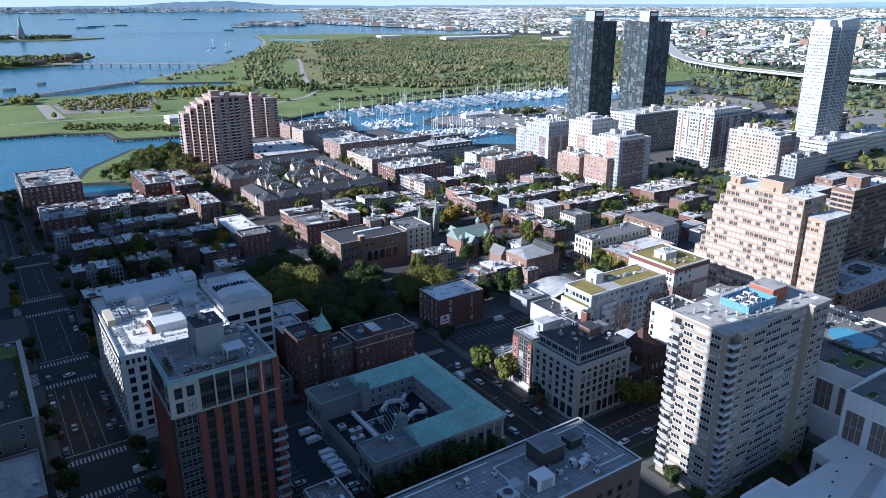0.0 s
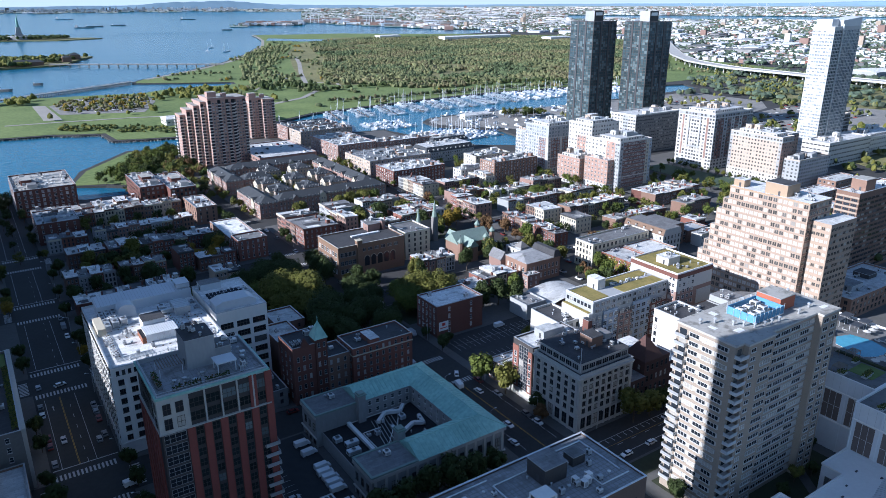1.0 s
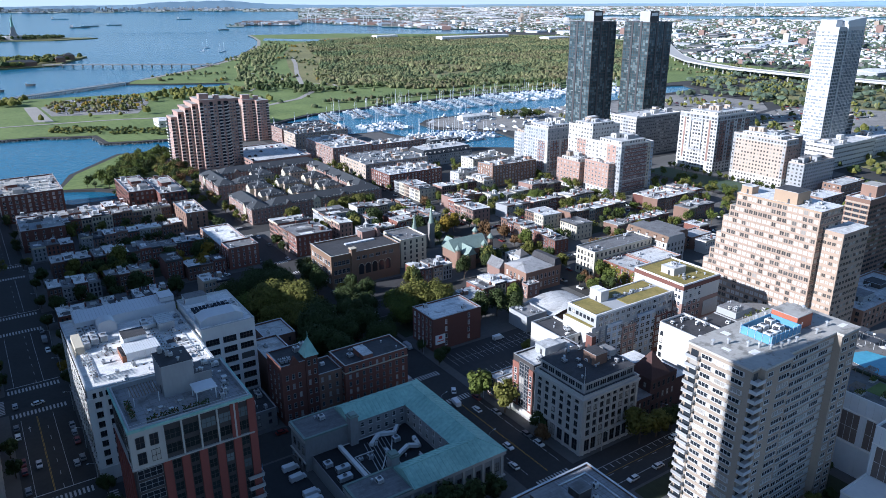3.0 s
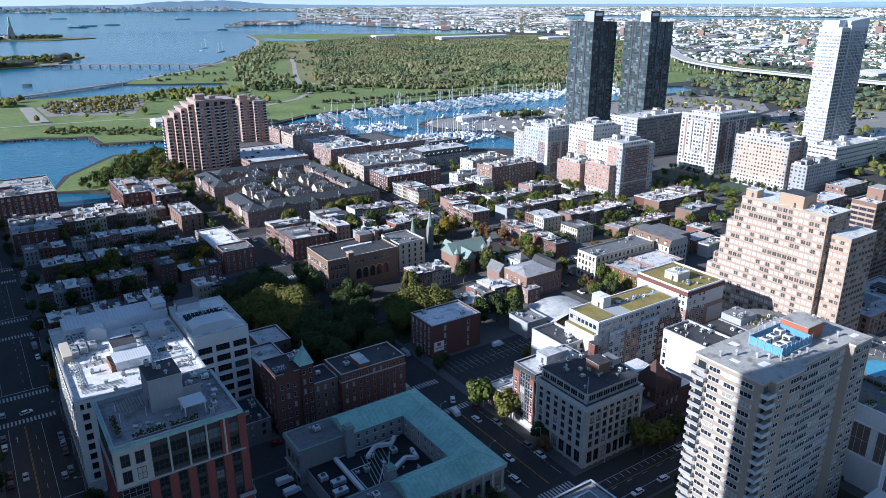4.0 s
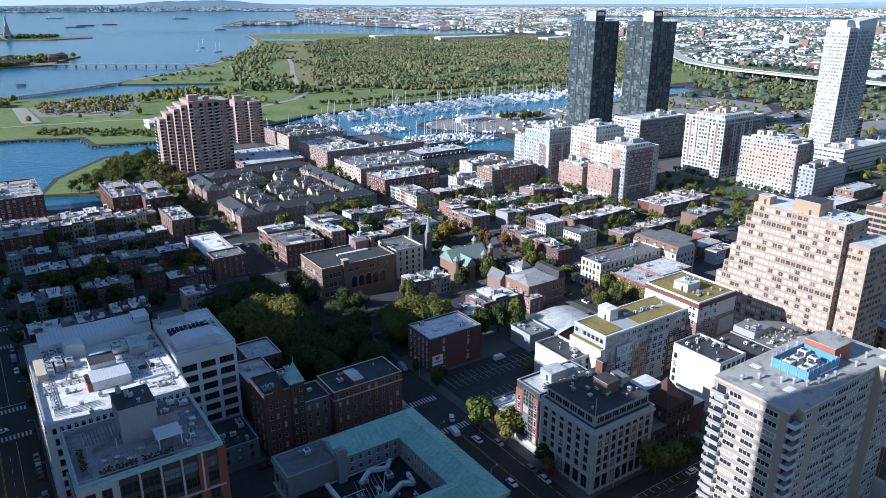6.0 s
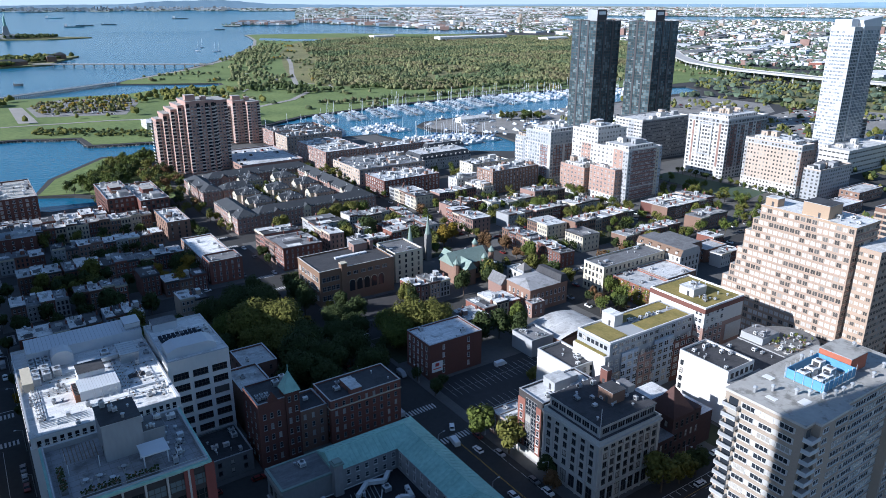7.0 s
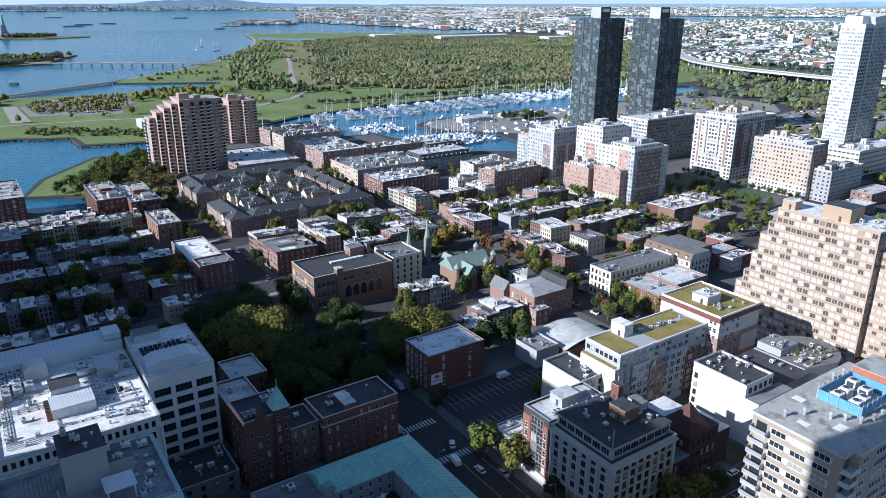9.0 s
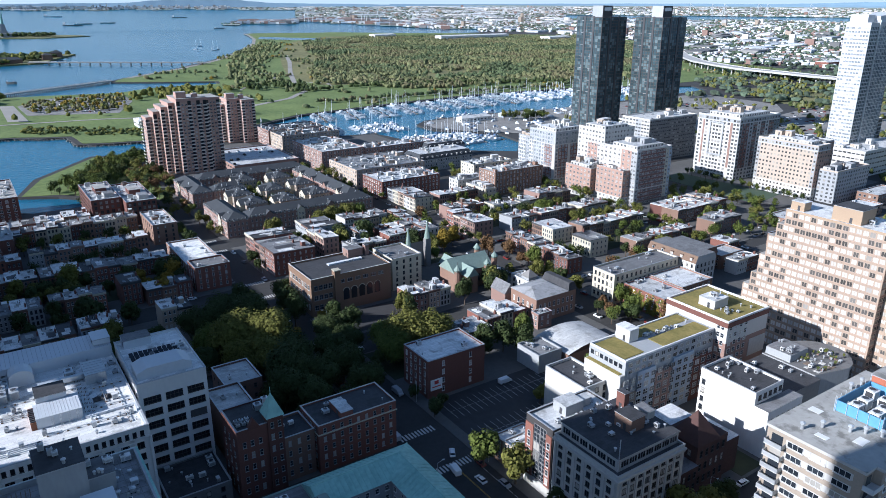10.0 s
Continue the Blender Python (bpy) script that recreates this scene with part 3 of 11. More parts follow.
# ---- trees ----
def leaf_crown(seed, spread_r, low, high, leaves, size, lumps=9, flat_top=0.8):
    """Many small leaf clumps on uneven lumps, with gaps between them; the foot of the tree at the origin."""
    r = random.Random(seed)
    s = Shape()
    blobs = []
    for i in range(lumps):
        a, d = r.uniform(0, 2 * math.pi), spread_r * math.sqrt(r.random()) * 0.68
        zc = low + (high - low) * (0.3 + 0.5 * r.random()) * (1 - 0.25 * (d / spread_r))
        blobs.append((d * math.cos(a), d * math.sin(a), zc, spread_r * r.uniform(0.32, 0.55), (high - low) * r.uniform(0.2, 0.34)))
    blobs.append((0, 0, low + (high - low) * 0.66, spread_r * 0.5, (high - low) * 0.34))
    for i in range(leaves):
        bx, by, bz, br, bh = blobs[i % len(blobs)]
        v = Vector((r.gauss(0, 1), r.gauss(0, 1), r.gauss(0, 1))).normalized()
        k = r.random() ** 0.3
        c = Vector((bx + v.x * br * k, by + v.y * br * k, bz + v.z * bh * k))
        n = (v + Vector((r.uniform(-1, 1), r.uniform(-1, 1), r.uniform(-0.4, 1))) * 0.38).normalized()
        a = n.orthogonal().normalized()
        b = n.cross(a)
        q = size * r.uniform(0.6, 1.4)
        w = r.uniform(0, math.pi)
        a, b = a * math.cos(w) + b * math.sin(w), b * math.cos(w) - a * math.sin(w)
        s.faces([c - a * q - b * q * 0.5, c + a * q * 0.9 - b * q * 0.7, c + a * q + b * q * 0.6 + n * q * 0.3, c - a * q * 0.5 + b * q], [(0, 1, 2, 3)], LEAF)
    return s


def tree_trunk(seed, low, high, r0, reach):
    r = random.Random(seed)
    s = Shape()
    s.tube(0, 0, -0.2, low + 1, r0, r0 * 0.65, BARK, 7)
    s.tube(0, 0, low + 1, low + (high - low) * 0.7, r0 * 0.65, r0 * 0.15, BARK, 6)
    for i in range(6):
        a = i * 1.05 + r.uniform(-0.3, 0.3)
        z = low + r.uniform(0, 0.35) * (high - low)
        s.bar((0, 0, z), (math.cos(a) * reach * 0.6, math.sin(a) * reach * 0.6, z + (high - low) * r.uniform(0.2, 0.4)), r0 * 0.28, BARK)
    return s


TREES = {}


def tree(x, y, kind, size=1.0, z=0.15, label="", turn=None):
    """A tree of a kind; the kinds are built once, in four leaf colours."""
    forms = {"street": (3.6, 2.0, 9.0, 1500, 0.31, 13), "park": (8.0, 2.5, 16.0, 11500, 0.29, 34), "tall": (4.4, 2.5, 13.0, 2100, 0.33, 14), "small": (2.2, 1.2, 5.2, 700, 0.26, 7)}
    shape_name, colour = kind.split()
    leaf = {"green": LEAF, "olive": LEAF_OLIVE, "gold": LEAF_GOLD, "bronze": LEAF_BRONZE, "dark": LEAF_DARK}[colour]
    words = {"green": "green leafy", "olive": "olive green", "gold": "golden yellow autumn", "bronze": "bronze red autumn", "dark": "dark green"}[colour]
    r = random.Random(int(x * 31 + y * 17))
    variant = r.randrange(3)
    key = (shape_name, colour, variant)
    m = pose(x, y, z, 0, 0, r.uniform(0, 360)) @ Matrix.Scale(size * r.uniform(0.9, 1.1), 4)
    if key not in TREES:
        sp, lo, hi, n, q, lumps = forms[shape_name]
        o = new("tree")
        tagged(o, label or f"{words} {'park' if shape_name == 'park' else 'street'} tree with an uneven crown", "tree")
        crown = leaf_crown(hash_seed(shape_name, variant), sp, lo, hi, n, q, lumps)
        crown.mats = [leaf]
        tree_trunk(7 + variant, lo, hi, 0.09 + sp * 0.045, sp).obj("trunk", o)
        crown.obj("crown", o)
        o.matrix_basis = m
        TREES[key] = o
        return o
    t = TREES[key]
    made = copy_thing(t, m)
    made.matrix_basis = m
    return made


def hash_seed(text, n):
    return sum(ord(c) * (i + 3) for i, c in enumerate(text)) * 10 + n


# ---- ground, water and distance ----
MID = Vector((24.0, 33.0))
EYE_Z, NEAR_R = 143.0, 3600.0


def far(x, y, z=0.0):
    """Beyond NEAR_R the land is drawn in towards the eye, smaller as it is nearer, so that it ends short of five kilometres."""
    d = math.hypot(x - MID.x, y - MID.y)
    if d <= NEAR_R:
        return (x, y, z)
    k = (NEAR_R + 1250 * (1 - NEAR_R / d)) / d
    return (MID.x + (x - MID.x) * k, MID.y + (y - MID.y) * k, EYE_Z * (1 - k) + z * k)


def polar(az, d):
    return MID.x + d * math.cos(radians(az)), MID.y + d * math.sin(radians(az))


GREEN_SPOTS = []
RINGS = [0, 400, 900, 1500, 2200, 2900, 3600] + [3600 * 1.045 ** i for i in range(1, 33)]
s = Shape()
AZ = list(range(-40, 221, 4))
pts = [far(*polar(a, d), -2.0) for d in RINGS for a in AZ]
n = len(AZ)
s.faces(pts, [(i * n + j, (i + 1) * n + j, (i + 1) * n + j + 1, i * n + j + 1) for i in range(len(RINGS) - 1) for j in range(n - 1)], WATER)
s.obj("water", None, "blue rippled harbour water reaching to the far shore", "water", kind="structure")

COAST = [(1990, 2640), (1841, 2610), (1673, 2722), (1437, 2940), (1257, 2971), (1096, 3022), (1056, 2993), (1020, 2833), (953, 2602), (860, 2357), (695, 2023), (557, 1786), (431, 1617), (295, 1472), (277, 1439), (273, 1420), (343, 1379), (427, 1339), (420, 1301), (352, 1286),
         (306, 1298), (248, 1257), (142, 1279), (83, 1285), (51, 1258), (-300, 1090)]
SHORE = [(-700, -500), (3200, -500), (3490, 900), (3300, 1440), (3000, 1990), (2600, 2490), (2300, 2800), (2080, 2800)] + COAST + [
         (-300, 985), (32, 927), (87, 920), (112, 905), (134, 898), (137, 846), (169, 836), (202, 829), (260, 850), (335, 866), (399, 905), (475, 918), (558, 933), (717, 948), (886, 929), (1020, 875), (1085, 850),
         (1060, 800), (958, 789), (850, 781), (746, 778), (695, 773), (660, 789), (626, 788), (579, 795), (545, 789), (506, 786), (483, 766), (480, 730), (505, 695), (528, 670), (520, 625), (484, 585), (437, 622), (415, 745), (364, 752), (300, 792), (240, 800), (176, 772), (138, 781), (85, 709), (69, 657),
         (95, 642), (152, 588), (150, 568), (100, 580), (60, 615), (38, 632), (16, 655), (-700, 700)]
flat("ground", SHORE, 0.0, ASPHALT, 3.0, "dark city ground with a stone quay edge", "ground")
PARK = [(x + 7 * (900 - x) / math.hypot(900 - x, 1500 - y), y + 7 * (1500 - y) / math.hypot(900 - x, 1500 - y)) for x, y in COAST[1:]] + [
        (-290, 992), (32, 933), (90, 926), (116, 911), (140, 902), (143, 852), (171, 842), (202, 836), (258, 857), (333, 873), (397, 911), (475, 925), (558, 940), (717, 955), (890, 937), (1030, 885), (1500, 900), (1560, 1230), (2000, 1650), (2150, 2200)]
flat("lawn", PARK, 0.3, LAWN, 0.3, "sunlit green park lawn by the harbour", "lawn")
flat("rough_grass", [(560, 1190), (740, 1090), (960, 1010), (1200, 1060), (1480, 1260), (1900, 1720), (2050, 2150), (1650, 2480), (1250, 2640), (1120, 2520), (960, 2300), (800, 1980), (640, 1560), (560, 1330)], 0.45, SCRUB, 0.15,
     "rough olive grass under the wood", "grass")


def ribbon(name, line, wide, z, mat, label):
    """A road or path of even width along a line."""
    side = []
    for i, (x, y) in enumerate(line):
        ax, ay = line[max(0, i - 1)]
        bx, by = line[min(len(line) - 1, i + 1)]
        d = math.hypot(bx - ax, by - ay)
        side.append((-(by - ay) / d * wide / 2, (bx - ax) / d * wide / 2))
    flat(name, [(x + e, y + f) for (x, y), (e, f) in zip(line, side)] + [(x - e, y - f) for (x, y), (e, f) in list(zip(line, side))[::-1]], z, mat, 0.15, label, name.replace("_", " "))


ribbon("shore_walk", [(x + 14 * (900 - x) / math.hypot(900 - x, 1500 - y), y + 14 * (1500 - y) / math.hypot(900 - x, 1500 - y)) for x, y in COAST[5:14]], 11, 0.6, GRAVEL, "pale curved promenade along the sea wall")
ribbon("park_path", [(470, 1012), (530, 1000), (578, 993), (660, 988), (735, 982), (850, 978), (960, 950)], 5, 0.6, GRAVEL, "pale path across the lawn behind the marina")
ribbon("park_road", [(47, 1020), (107, 1014), (186, 1003), (240, 985), (330, 985)], 6, 0.6, GRAVEL, "pale park road along the river lawn")
ribbon("park_road", [(330, 985), (450, 1060), (505, 1130), (540, 1260), (600, 1420), (690, 1640), (760, 1830)], 9, 0.6, GRAVEL, "long pale park road")
ribbon("park_path", [(505, 1130), (560, 1150), (580, 1210), (540, 1260)], 5, 0.64, GRAVEL, "pale looping park path")
ribbon("park_path", [(420, 1190), (470, 1270), (520, 1300), (560, 1400), (520, 1480)], 4, 0.64, GRAVEL, "pale winding park path")
flat("inlet", [(1030, 2740), (1108, 2609), (1213, 2515), (1165, 2420), (1050, 2473), (970, 2600)], 0.5, WATER, 0.2, "calm inlet behind the promenade", "water")
# park roads, car parks and the boatyard's hard standing
for name, poly, mat, z, label in (
    ("parking_lot", [(112, 1175), (150, 1240), (255, 1225), (252, 1150), (214, 1045), (115, 1080)], WORN_LOT, 0.5, "grey park car park among golden trees"),
    ("parking_lot", [(92, 1190), (108, 1186), (112, 1030), (91, 1040)], GRAVEL, 0.5, "pale gravel car park"),
    ("boatyard", [(1000, 640), (900, 560), (560, 640), (535, 680), (510, 700), (488, 735), (492, 764), (510, 780), (580, 786), (660, 780), (800, 770), (1000, 770)], WORN_LOT, 0.15, "dusty gravel boatyard beside the marina"),
    ("parking_lot", [(760, 460), (1020, 470), (1050, 620), (800, 560)], LOT, 0.2, "grey car park between warehouses"),
    ("sports_field", [(508, 345), (546, 352), (541, 440), (512, 436)], TURF, 0.2, "dark green sports pitch"),
    ("marsh", [(1160, 881), (1226, 922), (1272, 890), (1206, 817), (1171, 819)], GRAVEL, 0.4, "pale bare field beside the viaduct"),
):
    flat(name, poly, z, mat, 0.2, label, name.replace("_", " "))
# rough ground, hedges and sheds between the tall blocks and the viaduct
for poly, count, mats in (([(640, 230), (1200, 260), (1380, 700), (1100, 800), (880, 560), (660, 470)], 420, (WOODS, LEAF_OLIVE, LEAF_DARK)), ([(420, 190), (560, 110), (640, 300), (480, 300)], 70, (LEAF_OLIVE, LEAF_DARK)), ([(1000, 640), (1400, 700), (1420, 1000), (1100, 860)], 260, (WOODS, LEAF_OLIVE)), ([(560, 640), (1000, 560), (1000, 800), (800, 790)], 60, (LEAF_OLIVE, WOODS))):
    GREEN_SPOTS.append((poly, count, mats))
for name, poly, mat, label in (("rough_ground", [(655, 240), (900, 250), (880, 440), (690, 340)], SCRUB, "rough olive ground between car parks"), ("rough_ground", [(1060, 480), (1330, 560), (1360, 700), (1100, 780), (1010, 640)], SCRUB, "rough olive ground by the viaduct"), ("yard_lot", [(640, 560), (760, 520), (800, 590), (680, 640)], GRAVEL, "pale gravel yard"), ("yard_lot", [(905, 260), (1150, 300), (1160, 440), (910, 430)], GRAVEL, "pale gravel yard")):
    flat(name, poly, 0.25, mat, 0.2, label + " near the towers", name.replace("_", " "))
# green spit with trees between the basin and the river
flat("lawn", [(72, 655), (98, 646), (158, 590), (166, 640), (170, 700), (165, 760), (140, 774), (90, 706)], 0.3, LAWN, 0.3, "grassy waterfront lawn beside the basin", "lawn")
# stone edge of the river park
s = Shape()
r = random.Random(5)
edge = [(-300, 985), (32, 927), (87, 920), (112, 905), (134, 898), (137, 846), (169, 836), (202, 829), (260, 850)]
for (ax, ay), (bx, by) in zip(edge, edge[1:]):
    for i in range(int(math.hypot(bx - ax, by - ay) / 2.2)):
        k = r.random()
        x, y, q = ax + (bx - ax) * k + r.uniform(-2, 2), ay + (by - ay) * k + r.uniform(-3, 1), r.uniform(0.7, 1.8)
        s.faces([(x - q, y - q, -2), (x + q, y - q * 0.8, -2), (x + q * 0.8, y + q, -2), (x - q * 0.9, y + q, -2), (x + r.uniform(-.3, .3), y, r.uniform(-0.6, 0.5))], [(0, 1, 4), (1, 2, 4), (2, 3, 4), (3, 0, 4)], ROCK)
s.obj("shore_rocks", None, "grey boulders along the park shore", "rocks", kind="stuff")


def land(az, d):
    """Whether there is land that far out in that direction."""
    if az > 70.9:
        edge = 9300 - 30 * (az - 71) + 260 * math.sin(az * 1.7)
        if 70.9 < az < 72.3 and 4150 < d < 4350:
            return True
        return d > edge
    if az > 67:
        return 4250 < d < 4750 + (70.9 - az) * 60 or d > 8600
    if az > 54.6:
        shore = 3350 + (az - 54.6) * 112 + 60 * math.sin(az * 3.1)
        if d > shore:
            return not (5200 < d < 5700 and az > 60)
        return False
    if az < 47 and 5500 + 120 * math.sin(az * 0.8) < d < 6700:
        return False
    return True


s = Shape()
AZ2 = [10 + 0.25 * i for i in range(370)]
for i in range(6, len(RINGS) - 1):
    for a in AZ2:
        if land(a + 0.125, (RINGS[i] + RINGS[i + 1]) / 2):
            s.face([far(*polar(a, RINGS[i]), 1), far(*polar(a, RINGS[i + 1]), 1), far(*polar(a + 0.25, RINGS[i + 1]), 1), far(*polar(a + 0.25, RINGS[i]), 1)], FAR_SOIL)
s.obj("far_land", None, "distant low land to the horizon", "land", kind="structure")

# long hills on the horizon, distance haze painted into their blue-green
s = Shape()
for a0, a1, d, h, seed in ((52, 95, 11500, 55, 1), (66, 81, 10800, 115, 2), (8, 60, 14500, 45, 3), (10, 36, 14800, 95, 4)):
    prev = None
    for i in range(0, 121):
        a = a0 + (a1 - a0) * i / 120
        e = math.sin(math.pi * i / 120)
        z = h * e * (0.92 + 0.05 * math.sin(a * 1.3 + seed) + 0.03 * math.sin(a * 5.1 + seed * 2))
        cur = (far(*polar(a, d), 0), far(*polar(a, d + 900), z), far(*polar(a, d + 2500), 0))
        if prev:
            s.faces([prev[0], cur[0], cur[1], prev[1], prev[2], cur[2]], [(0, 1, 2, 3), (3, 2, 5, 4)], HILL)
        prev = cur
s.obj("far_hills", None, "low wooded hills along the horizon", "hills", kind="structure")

# the pale band of sky that stands on the horizon all round
s = Shape()
ring = [(MID.x + 4800 * math.cos(2 * math.pi * i / 96), MID.y + 4800 * math.sin(2 * math.pi * i / 96)) for i in range(96)]
s.faces([(x, y, 40) for x, y in ring] + [(x, y, 420) for x, y in ring], [(i, 96 + i, 96 + (i + 1) % 96, (i + 1) % 96) for i in range(96)], HORIZON_SKY)
s.obj("sky_backdrop", None, "pale clear sky low over the horizon", "sky", kind="structure")

# distant towns: houses, sheds and blocks with trees between them
s, w = Shape(), Shape()
r = random.Random(11)
ICO = [(0, 0, 1), (0.89, 0, 0.45), (0.28, 0.85, 0.45), (-0.72, 0.53, 0.45), (-0.72, -0.53, 0.45), (0.28, -0.85, 0.45), (0.72, 0.53, -0.45), (-0.28, 0.85, -0.45), (-0.89, 0, -0.45), (-0.28, -0.85, -0.45), (0.72, -0.53, -0.45)]
ICO_F = [(0, 1, 2), (0, 2, 3), (0, 3, 4), (0, 4, 5), (0, 5, 1), (1, 6, 2), (2, 7, 3), (3, 8, 4), (4, 9, 5), (5, 10, 1), (6, 7, 2), (7, 8, 3), (8, 9, 4), (9, 10, 5), (10, 6, 1)]


def clump(shape, x, y, z, rad, high, mat):
    """An uneven tree crown for woods that stay far off."""
    t = r.uniform(0, 6.28)
    c, q = math.cos(t), math.sin(t)
    pts = []
    for a, b, e in ICO:
        k = r.uniform(0.7, 1.2)
        pts.append(far(x + (a * c - b * q) * rad * k, y + (a * q + b * c) * rad * k, z + high * (0.5 + 0.5 * e * k)))
    shape.faces(pts, ICO_F, mat)


def in_poly(x, y, poly):
    inside, j = False, len(poly) - 1
    for i in range(len(poly)):
        if (poly[i][1] > y) != (poly[j][1] > y) and x < (poly[j][0] - poly[i][0]) * (y - poly[i][1]) / (poly[j][1] - poly[i][1]) + poly[i][0]:
            inside = not inside
        j = i
    return inside


def far_box(x, y, a, b, h, mat, turn=0.0):
    c, q = math.cos(turn), math.sin(turn)
    base = [(x + i * a * c - j * b * q, y + i * a * q + j * b * c) for i, j in ((-1, -1), (1, -1), (1, 1), (-1, 1))]
    pts = [far(p, u, 0) for p, u in base] + [far(p, u, h) for p, u in base]
    s.faces(pts, [(0, 1, 5, 4), (1, 2, 6, 5), (2, 3, 7, 6), (3, 0, 4, 7), (4, 5, 6, 7)], mat)


for i in range(40000):
    a = r.uniform(22, 58) if r.random() < 0.76 else r.uniform(54, 92)
    d = 1150 * (11.0 ** r.random()) if a < 47 else 3300 * (3.6 ** r.random())
    x, y = polar(a, d)
    if d < 3600 and (not in_poly(x, y, SHORE) or in_poly(x, y, PARK)):
        continue
    if d >= 3600 and not land(a, d):
        continue
    if d < 1500 and (a > 38 or r.random() < 0.6) or (r.random() < 0.25 and a > 54):
        continue
    if r.random() < 0.62 or (a < 47 and d < 1800):
        if d < 1800 and r.random() < 0.6:
            continue
        k = max(1.0, d / 5000)
        clump(w, x, y, 0, r.uniform(4, 9) * k, r.uniform(6, 11), FAR_LEAF)
    else:
        big = r.random()
        k = max(1.0, d / 4000)
        if big < 0.05 and d > 2100:
            far_box(x, y, r.uniform(20, 60) * k, r.uniform(12, 30) * k, r.uniform(7, 13), FAR_WHITE if r.random() < 0.5 else FARTOWN, 0.3 + r.uniform(-0.1, 0.1))
        elif big < 0.06 and d > 2300:
            far_box(x, y, r.uniform(8, 14), r.uniform(8, 14), r.uniform(16, 36), r.choice([BRICK_PALE, FARTOWN, FARTOWN, BRICK_ROSE]), 0.3)
        else:
            far_box(x, y, r.uniform(3.5, 7) * k, r.uniform(3.5, 6.5) * k, r.uniform(6, 10), r.choice([FARTOWN, FARTOWN, FAR_WHITE, FAR_WHITE, BRICK_ROSE]), 0.3 + r.choice([0, 1.57]))
# container port with cranes across the bay
for i in range(620):
    a = r.uniform(55.5, 71.5)
    d = (3350 + max(0, a - 54.6) * 112 + r.uniform(60, 700)) if a < 67 else r.uniform(4280, 4700)
    x, y = polar(a, d)
    if land(a, d):
        far_box(x, y, r.uniform(8, 34), r.uniform(5, 14), r.uniform(5, 17), r.choice([FARTOWN, BRICK_ROSE, BRICK_ROSE, CONCRETE_DARK, FAR_WHITE, STUCCO_BLUE]), radians(a) + 1.57 + r.uniform(-0.2, 0.2))
for i in range(420):
    a, d = r.uniform(71.5, 88), r.uniform(9250, 10600)
    if land(a, d):
        far_box(*polar(a, d), r.uniform(6, 20), r.uniform(6, 14), r.uniform(8, 26) * r.choice([1, 1, 1, 1.8]), r.choice([FAR_WHITE, FAR_WHITE, FARTOWN]), radians(a) + 1.57)
s.obj("far_town", None, "distant sunlit houses, sheds and port blocks", "town", kind="stuff")
for (a, d, h) in ((66.2, 4700, 75), (65.6, 4650, 75), (62.0, 4250, 70), (61.6, 4200, 70), (60.9, 4150, 72), (38.0, 7200, 95), (36.5, 7200, 95), (35.7, 7300, 95), (33.5, 7300, 95), (32.9, 7350, 95), (30.2, 7300, 95)):
    c = Shape()
    x, y = polar(a, d)
    for dx in (-14, 14):
        c.bar(far(x + dx, y, 0), far(x + dx * 0.6, y, h * 0.7), 1.6, METAL_PALE)
    c.bar(far(x - 50, y + 30, h * 0.7), far(x + 35, y - 20, h * 0.72), 1.6, METAL_PALE)
    c.bar(far(x, y, h * 0.7), far(x, y, h), 1.4, METAL_PALE)
    c.bar(far(x, y, h), far(x + 35, y - 20, h * 0.72), 0.9, METAL_PALE)
    c.obj("harbour_crane", None, "pale ship crane on the far quay", "crane", "harbour cranes")

# the wood behind the marina, and groups of trees in the park
WOOD = [(1028, 2350), (909, 2062), (777, 1688), (597, 1319), (556, 1200), (590, 1176), (630, 1115), (655, 1065), (709, 1040), (789, 1032), (884, 1030), (966, 1020), (1082, 1005), (1273, 1042), (1560, 1280), (1900, 1700), (2080, 2150), (1700, 2440), (1330, 2520)]
for i in range(24000):
    x, y = r.uniform(540, 2100), r.uniform(1000, 2620)
    if not in_poly(x, y, WOOD):
        continue
    gap = noise.noise(Vector((x / 90, y / 90, 0)))
    if gap < -0.36:
        continue
    q = r.uniform(2.6, 6.2)
    patch = noise.noise(Vector((x / 160 + 7, y / 160, 3))) + r.uniform(-0.25, 0.25)
    mat = WOODS_DARK if patch > 0.18 else WOODS_BROWN if patch < -0.24 else WOODS
    clump(w, x, y, -1.0, q, r.uniform(6, 10) + gap * 3, mat)
    clump(w, x + r.uniform(-q, q), y + r.uniform(-q, q), 1, q * r.uniform(0.4, 0.7), r.uniform(4, 8), mat)
# lone trees and thickets on the lawns round the wood
for i in range(9000):
    x, y = r.uniform(330, 1500), r.uniform(930, 2500)
    if not in_poly(x, y, PARK) or in_poly(x, y, WOOD):
        continue
    near = noise.noise(Vector((x / 70, y / 70, 9)))
    if near > 0.22 or r.random() < 0.03:
        q = r.uniform(2.5, 5.0)
        clump(w, x, y, -0.5, q, r.uniform(4, 9), r.choice([WOODS, WOODS, WOODS_DARK, WOODS_BROWN, LEAF_GOLD] if near > 0.35 else [WOODS, WOODS_DARK]))
